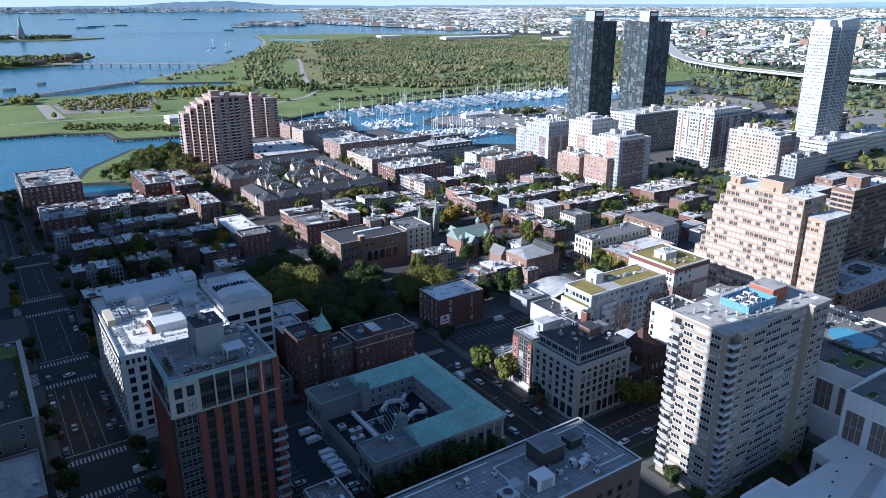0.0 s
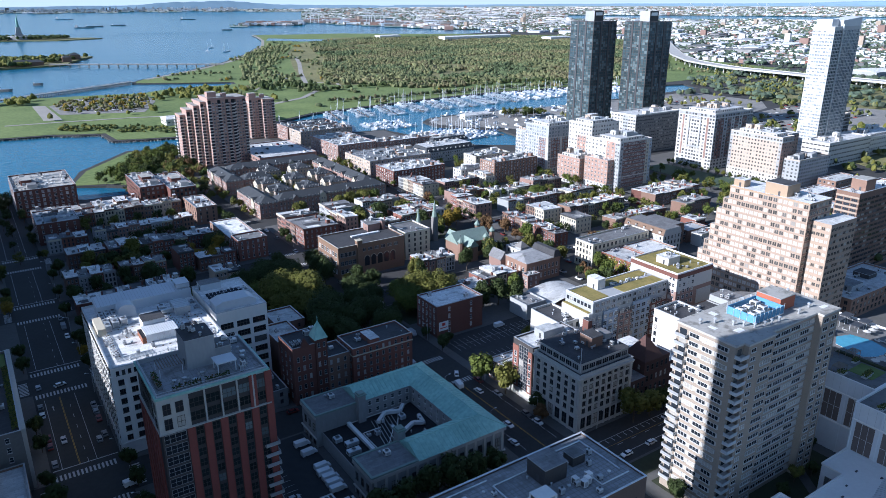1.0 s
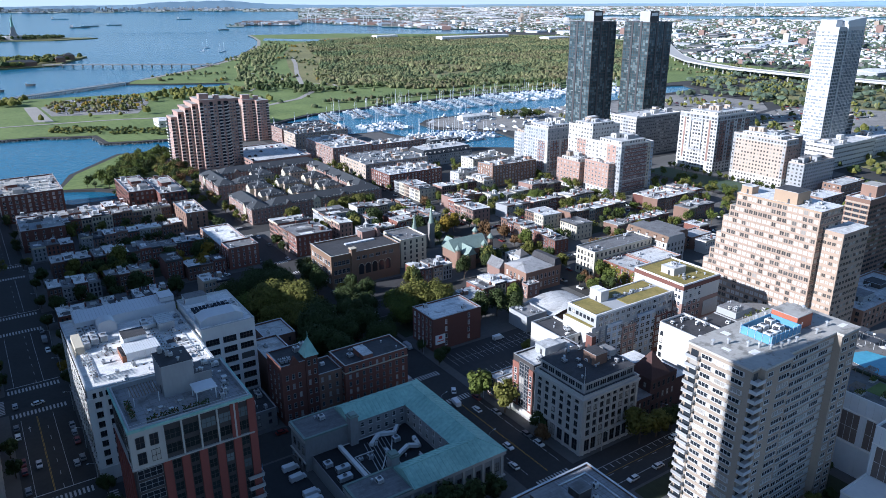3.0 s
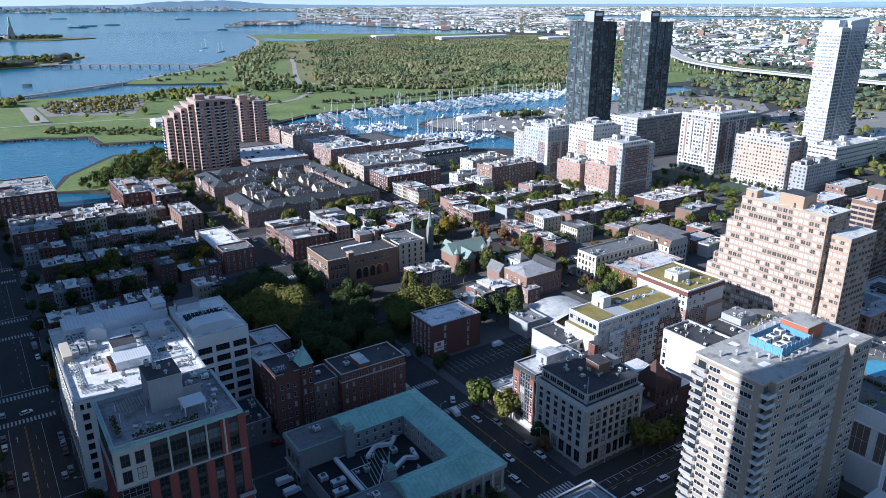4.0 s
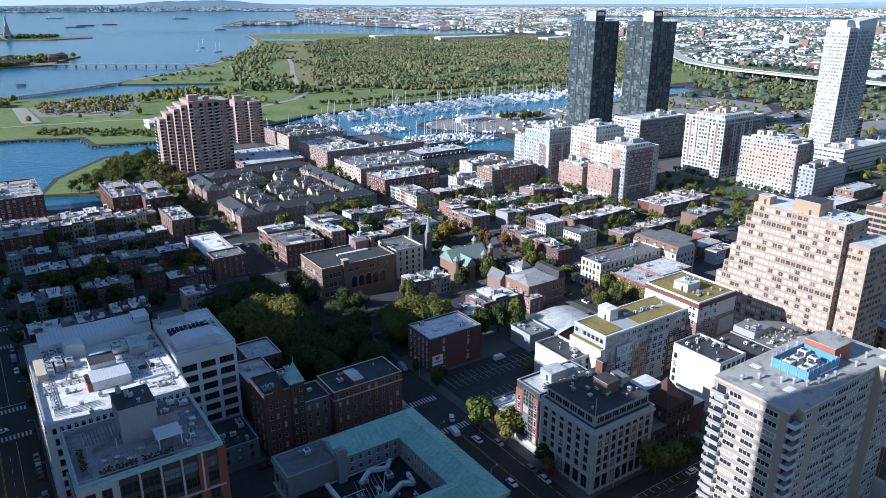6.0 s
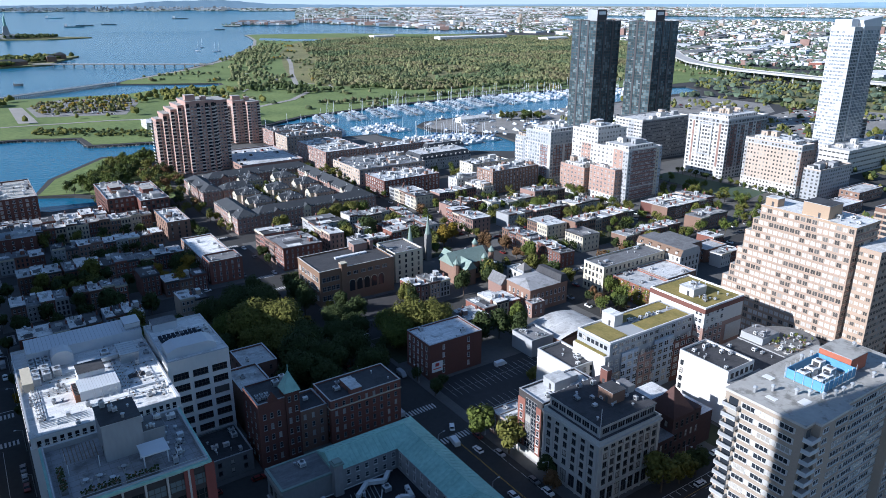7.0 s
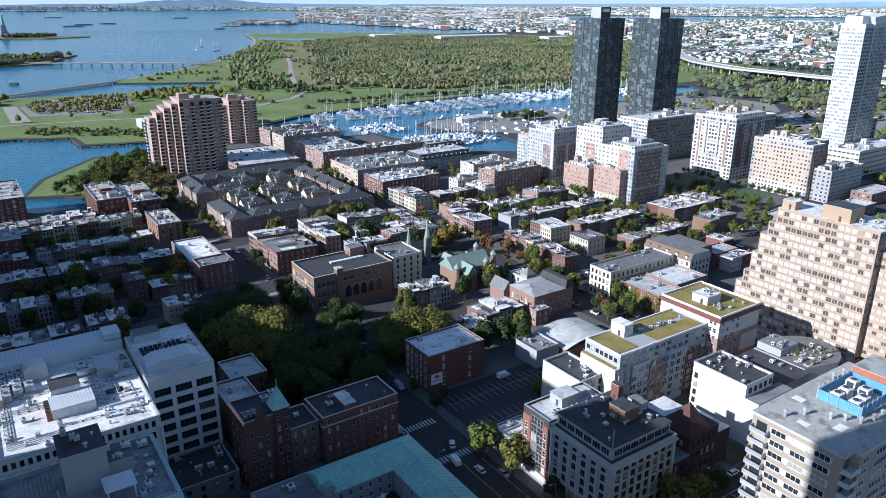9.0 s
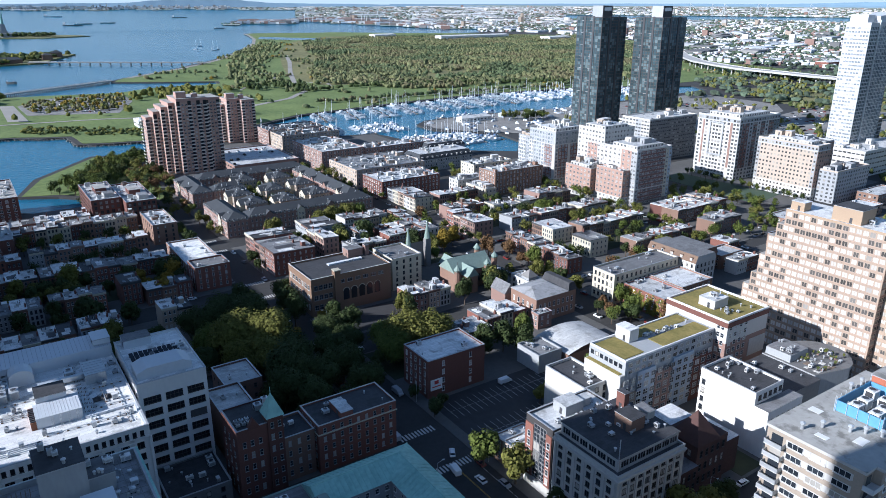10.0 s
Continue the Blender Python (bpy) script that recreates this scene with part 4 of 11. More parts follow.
# a row of park trees behind the marina
for i in range(150):
    x = 460 + i * 4.6
    y = 985 - (x - 460) * 0.05 + r.uniform(-5, 5)
    if in_poly(x, y, SHORE):
        clump(w, x, y, 0.5, r.uniform(2.5, 4.5), r.uniform(5, 9), r.choice([WOODS, WOODS_DARK, WOODS_BROWN]))
w.obj("woods", None, "mixed green and autumn woodland behind the marina", "woods", kind="stuff")
g = Shape()
for poly, count, mat in (([(118, 1170), (152, 1236), (255, 1222), (250, 1150), (230, 1062), (118, 1092)], 190, None), ([(255, 1150), (330, 1120), (420, 1190), (350, 1262), (262, 1228)], 90, LEAF_OLIVE), ([(60, 1040), (110, 1030), (330, 1010), (420, 1060), (330, 1110), (230, 1050)], 26, LEAF_OLIVE), ([(40, 1220), (90, 1200), (100, 1262), (60, 1262)], 26, LEAF_OLIVE),
                         ([(430, 1240), (520, 1200), (560, 1500), (760, 1900), (900, 2200), (860, 2300), (640, 1880), (480, 1450)], 900, WOODS), ([(420, 1180), (500, 1120), (545, 1200), (470, 1300)], 60, LEAF_DARK)):
    for i in range(count * 4):
        x, y = r.uniform(min(p[0] for p in poly), max(p[0] for p in poly)), r.uniform(min(p[1] for p in poly), max(p[1] for p in poly))
        if in_poly(x, y, poly) and r.random() < 0.4:
            q = r.uniform(3.0, 5.5) if mat else r.uniform(2.0, 3.3)
            leaf = mat or r.choice([LEAF_GOLD, LEAF_OLIVE, LEAF_OLIVE, WOODS_BROWN, WOODS])
            if not mat:
                y = round(y / 24) * 24 + r.uniform(-2.5, 2.5)
            clump(g, x, y, 0.4, q, r.uniform(1.9, 2.2) * q, leaf)
            clump(g, x + r.uniform(-q, q) * 0.7, y + r.uniform(-q, q) * 0.7, 1.2, q * 0.6, r.uniform(1.4, 1.9) * q, leaf)
for i in range(46):
    k = i / 45
    x, y = 470 + k * 480 + r.uniform(-3, 3), 1115 - 60 * k - 90 * k * k + 60 * math.sin(k * 3.1) * 0.6 + r.uniform(-4, 4)
    clump(g, x, y, 0.4, r.uniform(4, 5.5), r.uniform(7, 9.5), LEAF_DARK)
    if r.random() < 0.5:
        clump(g, x + r.uniform(-8, 8), y + r.uniform(18, 30), 0.4, r.uniform(4, 5.5), r.uniform(7, 9.5), LEAF_DARK)
for i in range(170):
    k = r.random()
    x, y = 100 + k * 110 + r.uniform(-6, 6), 960 - k * 85 + r.uniform(-20, 25)
    clump(g, x, y, 0.3, r.uniform(1.5, 4), r.uniform(2, 4.5), LEAF_OLIVE if r.random() < 0.5 else LEAF_DARK)
for poly, count, mats in GREEN_SPOTS:
    for i in range(count * 2):
        x, y = r.uniform(min(p[0] for p in poly), max(p[0] for p in poly)), r.uniform(min(p[1] for p in poly), max(p[1] for p in poly))
        if in_poly(x, y, poly) and noise.noise(Vector((x / 60, y / 60, 3))) > -0.1:
            q = r.uniform(2.5, 4.8)
            for k in range(3):
                clump(g, x + r.uniform(-q, q), y + r.uniform(-q, q), 0.2 + k, q * r.uniform(0.5, 0.9), r.uniform(4, 8), r.choice(mats))
g.obj("park_trees", None, "rows of round park trees in autumn leaf", "trees", kind="stuff")

# islands in the harbour
flat("island", [(-20, 3180), (120, 3120), (221, 3095), (352, 3045), (430, 3075), (509, 3118), (480, 3180), (380, 3240), (200, 3330), (-20, 3380)], 1.0, SCRUB, 4, "low green island with a stone sea wall", "island")
flat("island", [(-120, 1860), (88, 1872), (155, 1888), (225, 1906), (250, 1990), (322, 2150), (280, 2175), (120, 2130), (-120, 2100)], 1.0, SCRUB, 4, "low wooded island with brick halls and a sea wall", "island")
g = Shape()
for i in range(700):
    if i % 3:
        x, y = r.uniform(-20, 300), r.uniform(1890, 2120)
        if y > 1890 + max(0, x - 150) * 1.4:
            clump(g, x, y, 1, r.uniform(5, 9), r.uniform(9, 15), LEAF_OLIVE if r.random() < 0.6 else LEAF_DARK)
    else:
        x, y = r.uniform(60, 400), r.uniform(3120, 3280)
        if y < 3390 - 0.5 * x and y > 3150 - 0.25 * x:
            clump(g, x, y, 1, r.uniform(6, 10), r.uniform(10, 16), LEAF_DARK)
g.obj("island_trees", None, "dense trees on the harbour islands", "trees", kind="stuff")
for x, y, a, b, h in ((40, 1885, 40, 9, 10), (150, 1925, 34, 9, 9), (268, 2060, 12, 8, 12), (240, 1990, 10, 10, 12), (20, 1960, 30, 12, 17)):
    o = thing("island_hall", x, y, 1.0, "long brick hall with a pitched roof on the island", "hall", "island halls")
    q = Shape()
    q.box(x - a, x + a, y - b, y + b, 1.0, h, BRICK_BROWN)
    put(q, "wall", o)
    q = Shape()
    q.hip(x - a, x + a, y - b, y + b, h, h + 5, SHINGLE)
    put(q, "roof", o)
# statue on its star-shaped fort and pedestal: one plain mesh
sx, sy = 235, 3165
q = Shape()
q.tube(sx, sy, 1, 14, 42, 40, GRANITE, 11)
q.box(sx - 13, sx + 13, sy - 13, sy + 13, 14, 22, GRANITE)
q.faces([(sx - 10, sy - 10, 22), (sx + 10, sy - 10, 22), (sx + 10, sy + 10, 22), (sx - 10, sy + 10, 22), (sx - 6.5, sy - 6.5, 46), (sx + 6.5, sy - 6.5, 46), (sx + 6.5, sy + 6.5, 46), (sx - 6.5, sy + 6.5, 46)],
        [(0, 1, 5, 4), (1, 2, 6, 5), (2, 3, 7, 6), (3, 0, 4, 7), (4, 5, 6, 7)], GRANITE)
q.tube(sx, sy, 46, 62, 5.5, 4.2, STATUE, 9)
q.tube(sx, sy, 62, 74, 4.4, 3.2, STATUE, 9)
q.tube(sx, sy, 74, 80, 2.0, 1.6, STATUE, 8)
q.bar((sx + 2.5, sy, 71), (sx + 4.5, sy, 87), 1.1, STATUE)
q.tube(sx + 4.6, sy, 87, 91, 0.7, 1.7, STATUE, 7)
q.obj("statue", None, "tall verdigris statue raising one arm on a stone pedestal", "statue")

# causeway of the old rail piers, and the bridge to the island
def causeway(name, a, b, wide, z, step, label, mat):
    o = thing(name, a[0], a[1], -2, label, "causeway")
    way = (Vector(b) - Vector(a)).normalized()
    side = Vector((-way.y, way.x)) * wide / 2
    q = Shape()
    q.prism([tuple(Vector(a) - side), tuple(Vector(b) - side), tuple(Vector(b) + side), tuple(Vector(a) + side)], z - 1.2, z, mat, mat)
    put(q, "deck", o)
    q = Shape()
    for k in (-1, 1):
        e = side * k * 0.96
        q.bar((a[0] + e.x, a[1] + e.y, z + 1.0), (b[0] + e.x, b[1] + e.y, z + 1.0), 0.18, METAL_GREY)
    put(q, "railing", o)
    length = (Vector(b) - Vector(a)).length
    me = None
    for i in range(int(length / step) + 1):
        p = Vector(a) + way * i * step
        if me is None:
            q = Shape()
            for k in (-0.8, 0, 0.8):
                q.tube(side.x * k, side.y * k, -3, z - 1.1, 0.5, 0.5, TIMBER, 6)
            q.bar((-side.x * 0.86, -side.y * 0.86, z - 1.6), (side.x * 0.86, side.y * 0.86, z - 1.6), 0.45, TIMBER, 4)
            me = q.data("pier")
        pier = new("pier", me)
        pier.parent = o
        pier.location = (p.x - a[0], p.y - a[1], 2)


causeway("causeway", (-20, 1226), (274, 1432), 12, 2.6, 7, "long dark timber causeway across shallow water", GRANITE)
causeway("bridge", (192, 1884), (520, 1668), 8, 5.0, 22, "low bridge over the water to the island", CONCRETE_DARK)
# viaduct of the motorway
VIA = [(2300, 2050), (1973, 1640), (1681, 1374), (1482, 1185), (1375, 1060), (1335, 984), (1300, 900), (1295, 835), (1284, 743), (1288, 670), (1288, 608), (1270, 480), (1240, 300), (1200, 100)]
o = thing("viaduct", *VIA[4], 0, "long pale concrete motorway viaduct on piers", "viaduct")
dense = []
for (ax, ay), (bx, by) in zip(VIA, VIA[1:]):
    dense += [Vector((ax + (bx - ax) * k / 6, ay + (by - ay) * k / 6)) for k in range(6)]
sides = []
for i in range(len(dense)):
    way = (dense[min(i + 1, len(dense) - 1)] - dense[max(i - 1, 0)]).normalized()
    sides.append(Vector((-way.y, way.x)) * 15)
n = len(dense)


def strip(u0, u1, z0, z1):
    """A closed ribbon along the viaduct between two offsets and two heights."""
    q = Shape()
    ring = []
    for c, e in zip(dense, sides):
        ring += [(*(c + e * u0), z0), (*(c + e * u1), z0), (*(c + e * u1), z1), (*(c + e * u0), z1)]
    q.faces(ring, [(4 * i + k, 4 * i + 4 + k, 4 * i + 4 + (k + 1) % 4, 4 * i + (k + 1) % 4) for i in range(n - 1) for k in range(4)], CONCRETE)
    return q


q = strip(1, -1, 11.8, 14.0)
for u in (1, -0.97):
    put(strip(u, u - 0.03, 14.0, 15.1), "parapet", o)
put(q, "deck", o)
for i in range(2, len(dense) - 1, 2):
    q = Shape()
    q.box(dense[i].x - 9, dense[i].x + 9, dense[i].y - 1.2, dense[i].y + 1.2, 9.8, 11.8, CONCRETE)
    for k in (-6, 6):
        q.tube(dense[i].x + k, dense[i].y, 0, 9.8, 1.3, 1.3, CONCRETE, 8)
    put(q, "pier", o)


# ---- city blocks: raised pavements with yards, and the street markings ----
BLOCKS = [(31, 142, 90, 219), (31, 144, 236, 300), (31, 144, 316, 380), (31, 144, 396, 459), (31, 144, 475, 602), (-140, 10, 90, 219), (-140, 10, 236, 300), (-140, 10, 316, 380), (-140, 10, 396, 459), (-140, 10, 475, 640),
          (163, 268, 162, 299), (163, 270, 316, 380), (163, 270, 397, 459), (163, 270, 475, 612), (163, 282, 624, 768), (288, 403, 204, 300), (288, 403, 312, 380), (288, 403, 388, 446), (288, 410, 458, 530), (288, 412, 540, 740),
          (417, 500, 300, 312), (417, 500, 316, 440), (417, 500, 452, 560), (163, 262, 60, 142), (276, 400, 60, 190), (417, 560, 100, 290), (516, 650, 330, 470), (516, 660, 480, 560)]
for x0, x1, y0, y1 in BLOCKS:
    flat("pavement", [(x0, y0), (x1, y0), (x1, y1), (x0, y1)], 0.15, PAVEMENT, 0.15, "grey concrete pavement with a kerb", "pavement")
# soil and grass; the shade between houses is put into the near-black colour
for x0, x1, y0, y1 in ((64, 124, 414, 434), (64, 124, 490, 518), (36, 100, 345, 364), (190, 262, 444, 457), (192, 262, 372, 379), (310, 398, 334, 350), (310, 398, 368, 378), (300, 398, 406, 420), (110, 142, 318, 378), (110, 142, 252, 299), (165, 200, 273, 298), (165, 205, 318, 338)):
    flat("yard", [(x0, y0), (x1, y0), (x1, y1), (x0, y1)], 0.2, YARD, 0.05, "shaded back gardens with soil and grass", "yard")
for poly in ([(164, 97), (260, 99), (260, 104), (228, 104), (228, 136), (220, 141), (164, 141)], [(224, 163), (235, 163), (235, 200), (224, 200)]):
    flat("planted_court", poly, 0.2, YARD, 0.05, "dark planted court with paths round the tower", "garden")
for poly in ([(164, 103), (169, 103), (169, 141), (164, 141)], [(169, 131), (220, 131), (220, 134), (169, 134)], [(176, 99), (182, 99), (190, 107), (186, 107)], [(205, 99), (209, 99), (222, 116), (219, 118)]):
    flat("garden_path", poly, 0.24, PAVEMENT, 0.04, "pale curved garden path by the tower", "path")
flat("parking_lot", [(167, 206), (224, 206), (224, 252), (167, 252)], 0.19, LOT, 0.04, "dark asphalt parking lot with white bay lines", "parking lot")
flat("parking_lot", [(66, 160), (87, 160), (87, 218), (66, 218)], 0.19, LOT, 0.04, "dark yard with parked vans", "parking lot")
flat("school_yard", [(172, 318), (212, 318), (212, 340), (172, 340)], 0.21, LOT, 0.06, "dark asphalt school yard", "school yard")


def stripes(name, rects, z, mat, label):
    s = Shape()
    for x0, x1, y0, y1 in rects:
        s.box(x0, x1, y0, y1, z - 0.02, z, mat)
    s.obj(name, None, label, "road marking", kind="structure")


def zebra_x(x0, x1, y, wide=3.2):
    """A crossing over a road that runs along y: bars lie along y."""
    n = int((x1 - x0) / 1.25)
    return [(x0 + i * 1.25, x0 + i * 1.25 + 0.65, y - wide / 2, y + wide / 2) for i in range(n)]


def zebra_y(y0, y1, x, wide=3.2):
    n = int((y1 - y0) / 1.25)
    return [(x - wide / 2, x + wide / 2, y0 + i * 1.25, y0 + i * 1.25 + 0.65) for i in range(n)]


marks = []
for y in (217, 238, 298, 318, 378, 398, 457, 477):
    marks += zebra_x(10.8, 30.2, y)
    if y > 300 or y < 240:
        marks += zebra_x(146.5, 161, y)
for y0, y1 in ((221, 234), (302, 314), (382, 394), (461, 473)):
    marks += zebra_y(y0, y1, 33.5) + zebra_y(y0, y1, 7.5)
marks += zebra_y(143, 160, 163.5) + zebra_x(146.5, 161, 160)
stripes("zebra_crossing", marks, 0.03, MARK, "white zebra crossings on dark asphalt")
lanes = []
for y0, y1 in ((180, 213), (243, 294), (322, 374), (402, 453), (481, 600)):
    lanes += [(13.3, 13.45, y0, y1), (23.8, 23.95, y0, y1)] + [(21.2, 21.35, y, y + 2.5) for y in range(int(y0), int(y1) - 3, 8)] + [(10.6, 30.4, y0 - 0.4, y0)]
lanes += [(166, 262, 146.2, 146.4), (166, 262, 155.3, 155.5)] + [(x, x + 2.5, 150.8, 150.95) for x in range(168, 300, 7)] + [(x, x + 0.3, 153.2, 155) for x in range(170, 240, 3)]
lanes += [(146.8, 146.95, y, y + 5) for y in range(166, 216, 6)] + [(160.4, 160.55, y, y + 5) for y in range(166, 216, 6)]
stripes("lane_lines", lanes, 0.032, MARK, "white lane and cycle path lines")
stripes("centre_line", [(18.4, 18.55, 180, 213), (18.7, 18.85, 180, 213), (18.4, 18.55, 243, 294), (18.7, 18.85, 243, 294), (153.4, 153.55, 164, 216), (153.7, 153.85, 164, 216), (166, 262, 151.6, 151.75)], 0.034, MARK_YELLOW, "double yellow centre line")
bays = [(170 + i * 2.7, 170.12 + i * 2.7, y, y + 4.6) for y in (209, 220, 225.5, 238, 243) for i in range(19)] + [(170, 221, 224.9, 225.0), (170, 221, 242.6, 242.7)]
bays += [(68, 73.5, 162 + i * 2.8, 162.12 + i * 2.8) for i in range(18)]
stripes("bay_lines", bays, 0.215, MARK, "white parking bay lines")
# traffic arrows on the avenue
s = Shape()
for x, y in ((15.6, 206), (21.5, 206), (26.0, 206), (15.6, 286)):
    s.box(x - 0.12, x + 0.12, y - 2, y + 0.6, 0.03, 0.034, MARK)
    s.face([(x - 0.5, y + 0.6, 0.034), (x + 0.5, y + 0.6, 0.034), (x, y + 1.8, 0.034)], MARK)
s.obj("lane_arrows", None, "white turn arrows painted on the avenue", "road marking", kind="structure")


def word(text, x, y, size, turn):
    """Painted letters on the road."""
    c = bpy.data.curves.new("lettering", "FONT")
    c.body, c.size, c.align_x = text, size, "CENTER"
    c.materials.append(MARK)
    ob = new("road_lettering", c)
    ob.location, ob.rotation_euler, ob.scale = (x, y, 0.04), (0, 0, radians(turn)), (0.6, 1.6, 1)
    return tagged(ob, "white lettering ONLY painted on the road", "road lettering", kind="structure")


for x, y in ((15.6, 212), (21.5, 210), (26.0, 212)):
    word("ONLY", x, y, 2.0, 0)


# ---- the red tower with its roof terrace ----
GLASS_TOWER_ONE = glass("greenish tower glass", (0.014, 0.02, 0.022), (0.2, 0.24, 0.25), 0.16)


def red_tower():
    x0, x1, y0, y1, h = 33.5, 61, 171, 193.5, 56.0
    o = thing("apartment_tower", 47, 182, 0.15, "dark apartment tower with red piers and a grey glazed crown", "apartment tower")
    s = Shape()
    s.box(x0, x1, y0, y1, 0.15, h - 1.2, DARK_CLAD)
    put(s, "wall", o)
    z_top = h - 8.5
    # grey two-storey crown with tall windows
    s = Shape()
    s.box(x0 - 0.35, x0 + 7.0, y0 - 0.35, y0 + 0.2, z_top - 1.5, h - 0.6, LIMESTONE)
    s.box(x0 - 0.35, x0 + 0.2, y0 + 0.2, y0 + 4.5, z_top - 1.5, h - 0.6, LIMESTONE)
    put(s, "corner_bay", o)
    for z in (z_top + 0.8, z_top + 4.9):
        windows(o, "y", y0 - 0.36, [(x0 + 1.9, z), (x0 + 4.9, z)], 1.9, 3.0, FRAME_DARK, 2, 2, False)
        windows(o, "x", x0 - 0.36, [(y0 + 2.2, z)], 2.0, 3.0, FRAME_DARK, 2, 2, False)
    s = Shape()
    for a, b, c, d in ((x0 - 0.5, x1 + 0.5, y0 - 0.5, y0 - 0.02), (x0 - 0.5, x1 + 0.5, y1 + 0.02, y1 + 0.5), (x0 - 0.5, x0 - 0.02, y0, y1), (x1 + 0.02, x1 + 0.5, y0, y1)):
        s.box(a, b, c, d, h - 0.7, h - 0.1, COPPER)
    put_each(s, "fascia", o, "weathered green fascia band")
    s = Shape()
    s.box(x0 - 0.6, x1 + 0.3, y0 - 0.5, y0, z_top - 1.9, z_top - 1.5, CONCRETE)
    s.box(x0 - 0.5, x0, y0, y1, z_top - 1.9, z_top - 1.5, CONCRETE)
    put(s, "ledge", o)
    cols = [x0 + 7.0 + i * 4.1 for i in range(6)]
    for i, x in enumerate(cols):
        s = Shape()
        tall = i >= 4
        s.box(x - 0.95, x + 0.95, y0 - 0.4, y0, 0.15, h - 0.8 if tall else z_top - 1.9, RED_PIER)
        put(s, "pier", o, "red panel pier")
        if i < 5:
            s = Shape()
            s.box(x - 0.2, x + 0.2, y0 - 0.45, y0, z_top - 1.5, h - 0.6, LIMESTONE)
            put(s, "mullion", o)
    for i in range(6):
        s = Shape()
        y = y0 + 4.5 + i * 3.5
        s.box(x0 - 0.4, x0, y - 0.9, y + 0.9, 0.15, z_top - 1.9, RED_PIER)
        put(s, "pier", o, "red panel pier")
    gaps = [(cols[i] + cols[i + 1]) / 2 for i in range(5)]
    dz = 3.15
    spots = [(x, 3 + dz * k) for x in gaps for k in range(14)]
    windows(o, "y", y0, spots, 1.9, 2.3, FRAME_DARK, 2, 2, False, glass_mat=GLASS_TOWER_ONE)
    windows(o, "y", y0, [(x, z_top + 0.9 + 3.7 * k) for x in gaps for k in range(2)], 3.4, 2.6, FRAME_DARK, 3, 2, False, glass_mat=GLASS_TOWER_ONE)
    windows(o, "x", x0, [(y0 + 6.2 + i * 3.5, 3 + dz * k) for i in range(4) for k in range(14)], 1.5, 1.7, FRAME_DARK, 2, 1, False, False)
    windows(o, "x", x0, [(y0 + 6.2 + i * 3.5, z_top + 0.9 + 3.7 * k) for i in range(4) for k in range(2)], 2.8, 2.6, FRAME_DARK, 2, 2, False)
    # ladder of the corner windows
    windows(o, "y", y0, [(x0 + 3.1, 3 + dz * k) for k in range(14)], 5.4, 2.4, FRAME_GREY, 4, 2, False, glass_mat=GLASS_DARK)
    # balconies at the far end of the front
    for k in range(11):
        s = Shape()
        z = 3 + dz * k
        s.box(x1 - 2.5, x1 + 1.4, y0 - 1.3, y0, z - 1.5, z - 1.3, BALCONY)
        s.box(x1 - 2.5, x1 + 1.4, y0 - 1.3, y0 - 1.2, z - 1.3, z - 0.4, METAL_GREY)
        s.box(x1 + 1.3, x1 + 1.4, y0 - 1.2, y0 + 3, z - 1.3, z - 0.4, METAL_GREY)
        put(s, "balcony", o)
    # roof terrace
    s = Shape()
    s.box(x0 + 0.4, x1 - 0.4, y0 + 0.4, y1 - 0.4, h - 1.2, h - 1.0, PAVER)
    put(s, "terrace", o)
    s = Shape()
    for a, b, c, d in ((x0, x1, y0, y0 + 0.4), (x0, x1, y1 - 0.4, y1), (x0, x0 + 0.4, y0 + 0.4, y1 - 0.4), (x1 - 0.4, x1, y0 + 0.4, y1 - 0.4)):
        s.box(a, b, c, d, h - 1.2, h + 0.2, METAL_GREY)
    put_each(s, "parapet", o)
    bulkhead(o, 44, 51.5, 182.5, 191, h - 1.0, 8.2, STUCCO_GREY, ROOF_DARK, "lift_house")
    bulkhead(o, 51.5, 56, 184, 190, h - 1.0, 3.4, STUCCO_GREY, ROOF_GREY)
    s = Shape()
    for px, py in ((50, 176), (54.5, 176), (50, 180), (54.5, 180)):
        s.box(px - 0.12, px + 0.12, py - 0.12, py + 0.12, h - 1.0, h + 1.9, WHITE_PANEL)
    s.box(49.6, 54.9, 175.6, 180.4, h + 1.9, h + 2.15, WHITE_PANEL)
    put(s, "pavilion", o, "white flat-roofed terrace pavilion")
    s = Shape()
    for i in range(9):
        s.box(37 + i * 0.7, 37.15 + i * 0.7, 182, 188, h + 1.6, h + 1.8, TIMBER)
    for px, py in ((37, 182.2), (42.6, 182.2), (37, 187.8), (42.6, 187.8)):
        s.box(px, px + 0.15, py - 0.1, py + 0.1, h - 1.0, h + 1.6, WHITE_PANEL)
    put(s, "pergola", o, "slatted terrace pergola")
    for px, py, pw, pd in ((38, 173, 7, 1.2), (35, 176, 1.2, 8), (46, 173, 6, 1.2)):
        s = Shape()
        s.box(px, px + pw, py, py + pd, h - 1.0, h - 0.4, CONCRETE_DARK)
        put(s, "planter", o)
        s = Shape()
        rr = random.Random(int(px * 3 + py))
        for i in range(int(pw * pd * 9)):
            a, b, c = rr.uniform(px, px + pw), rr.uniform(py, py + pd), h - 0.4 + rr.uniform(0, 0.9)
            s.face([(a - 0.2, b, c), (a + 0.15, b - 0.2, c + 0.1), (a + 0.2, b + 0.15, c + 0.25), (a - 0.05, b + 0.2, c + 0.2)], LEAF_DARK if rr.random() < 0.8 else LEAF_BRONZE)
        put(s, "planting", o, kind="stuff")
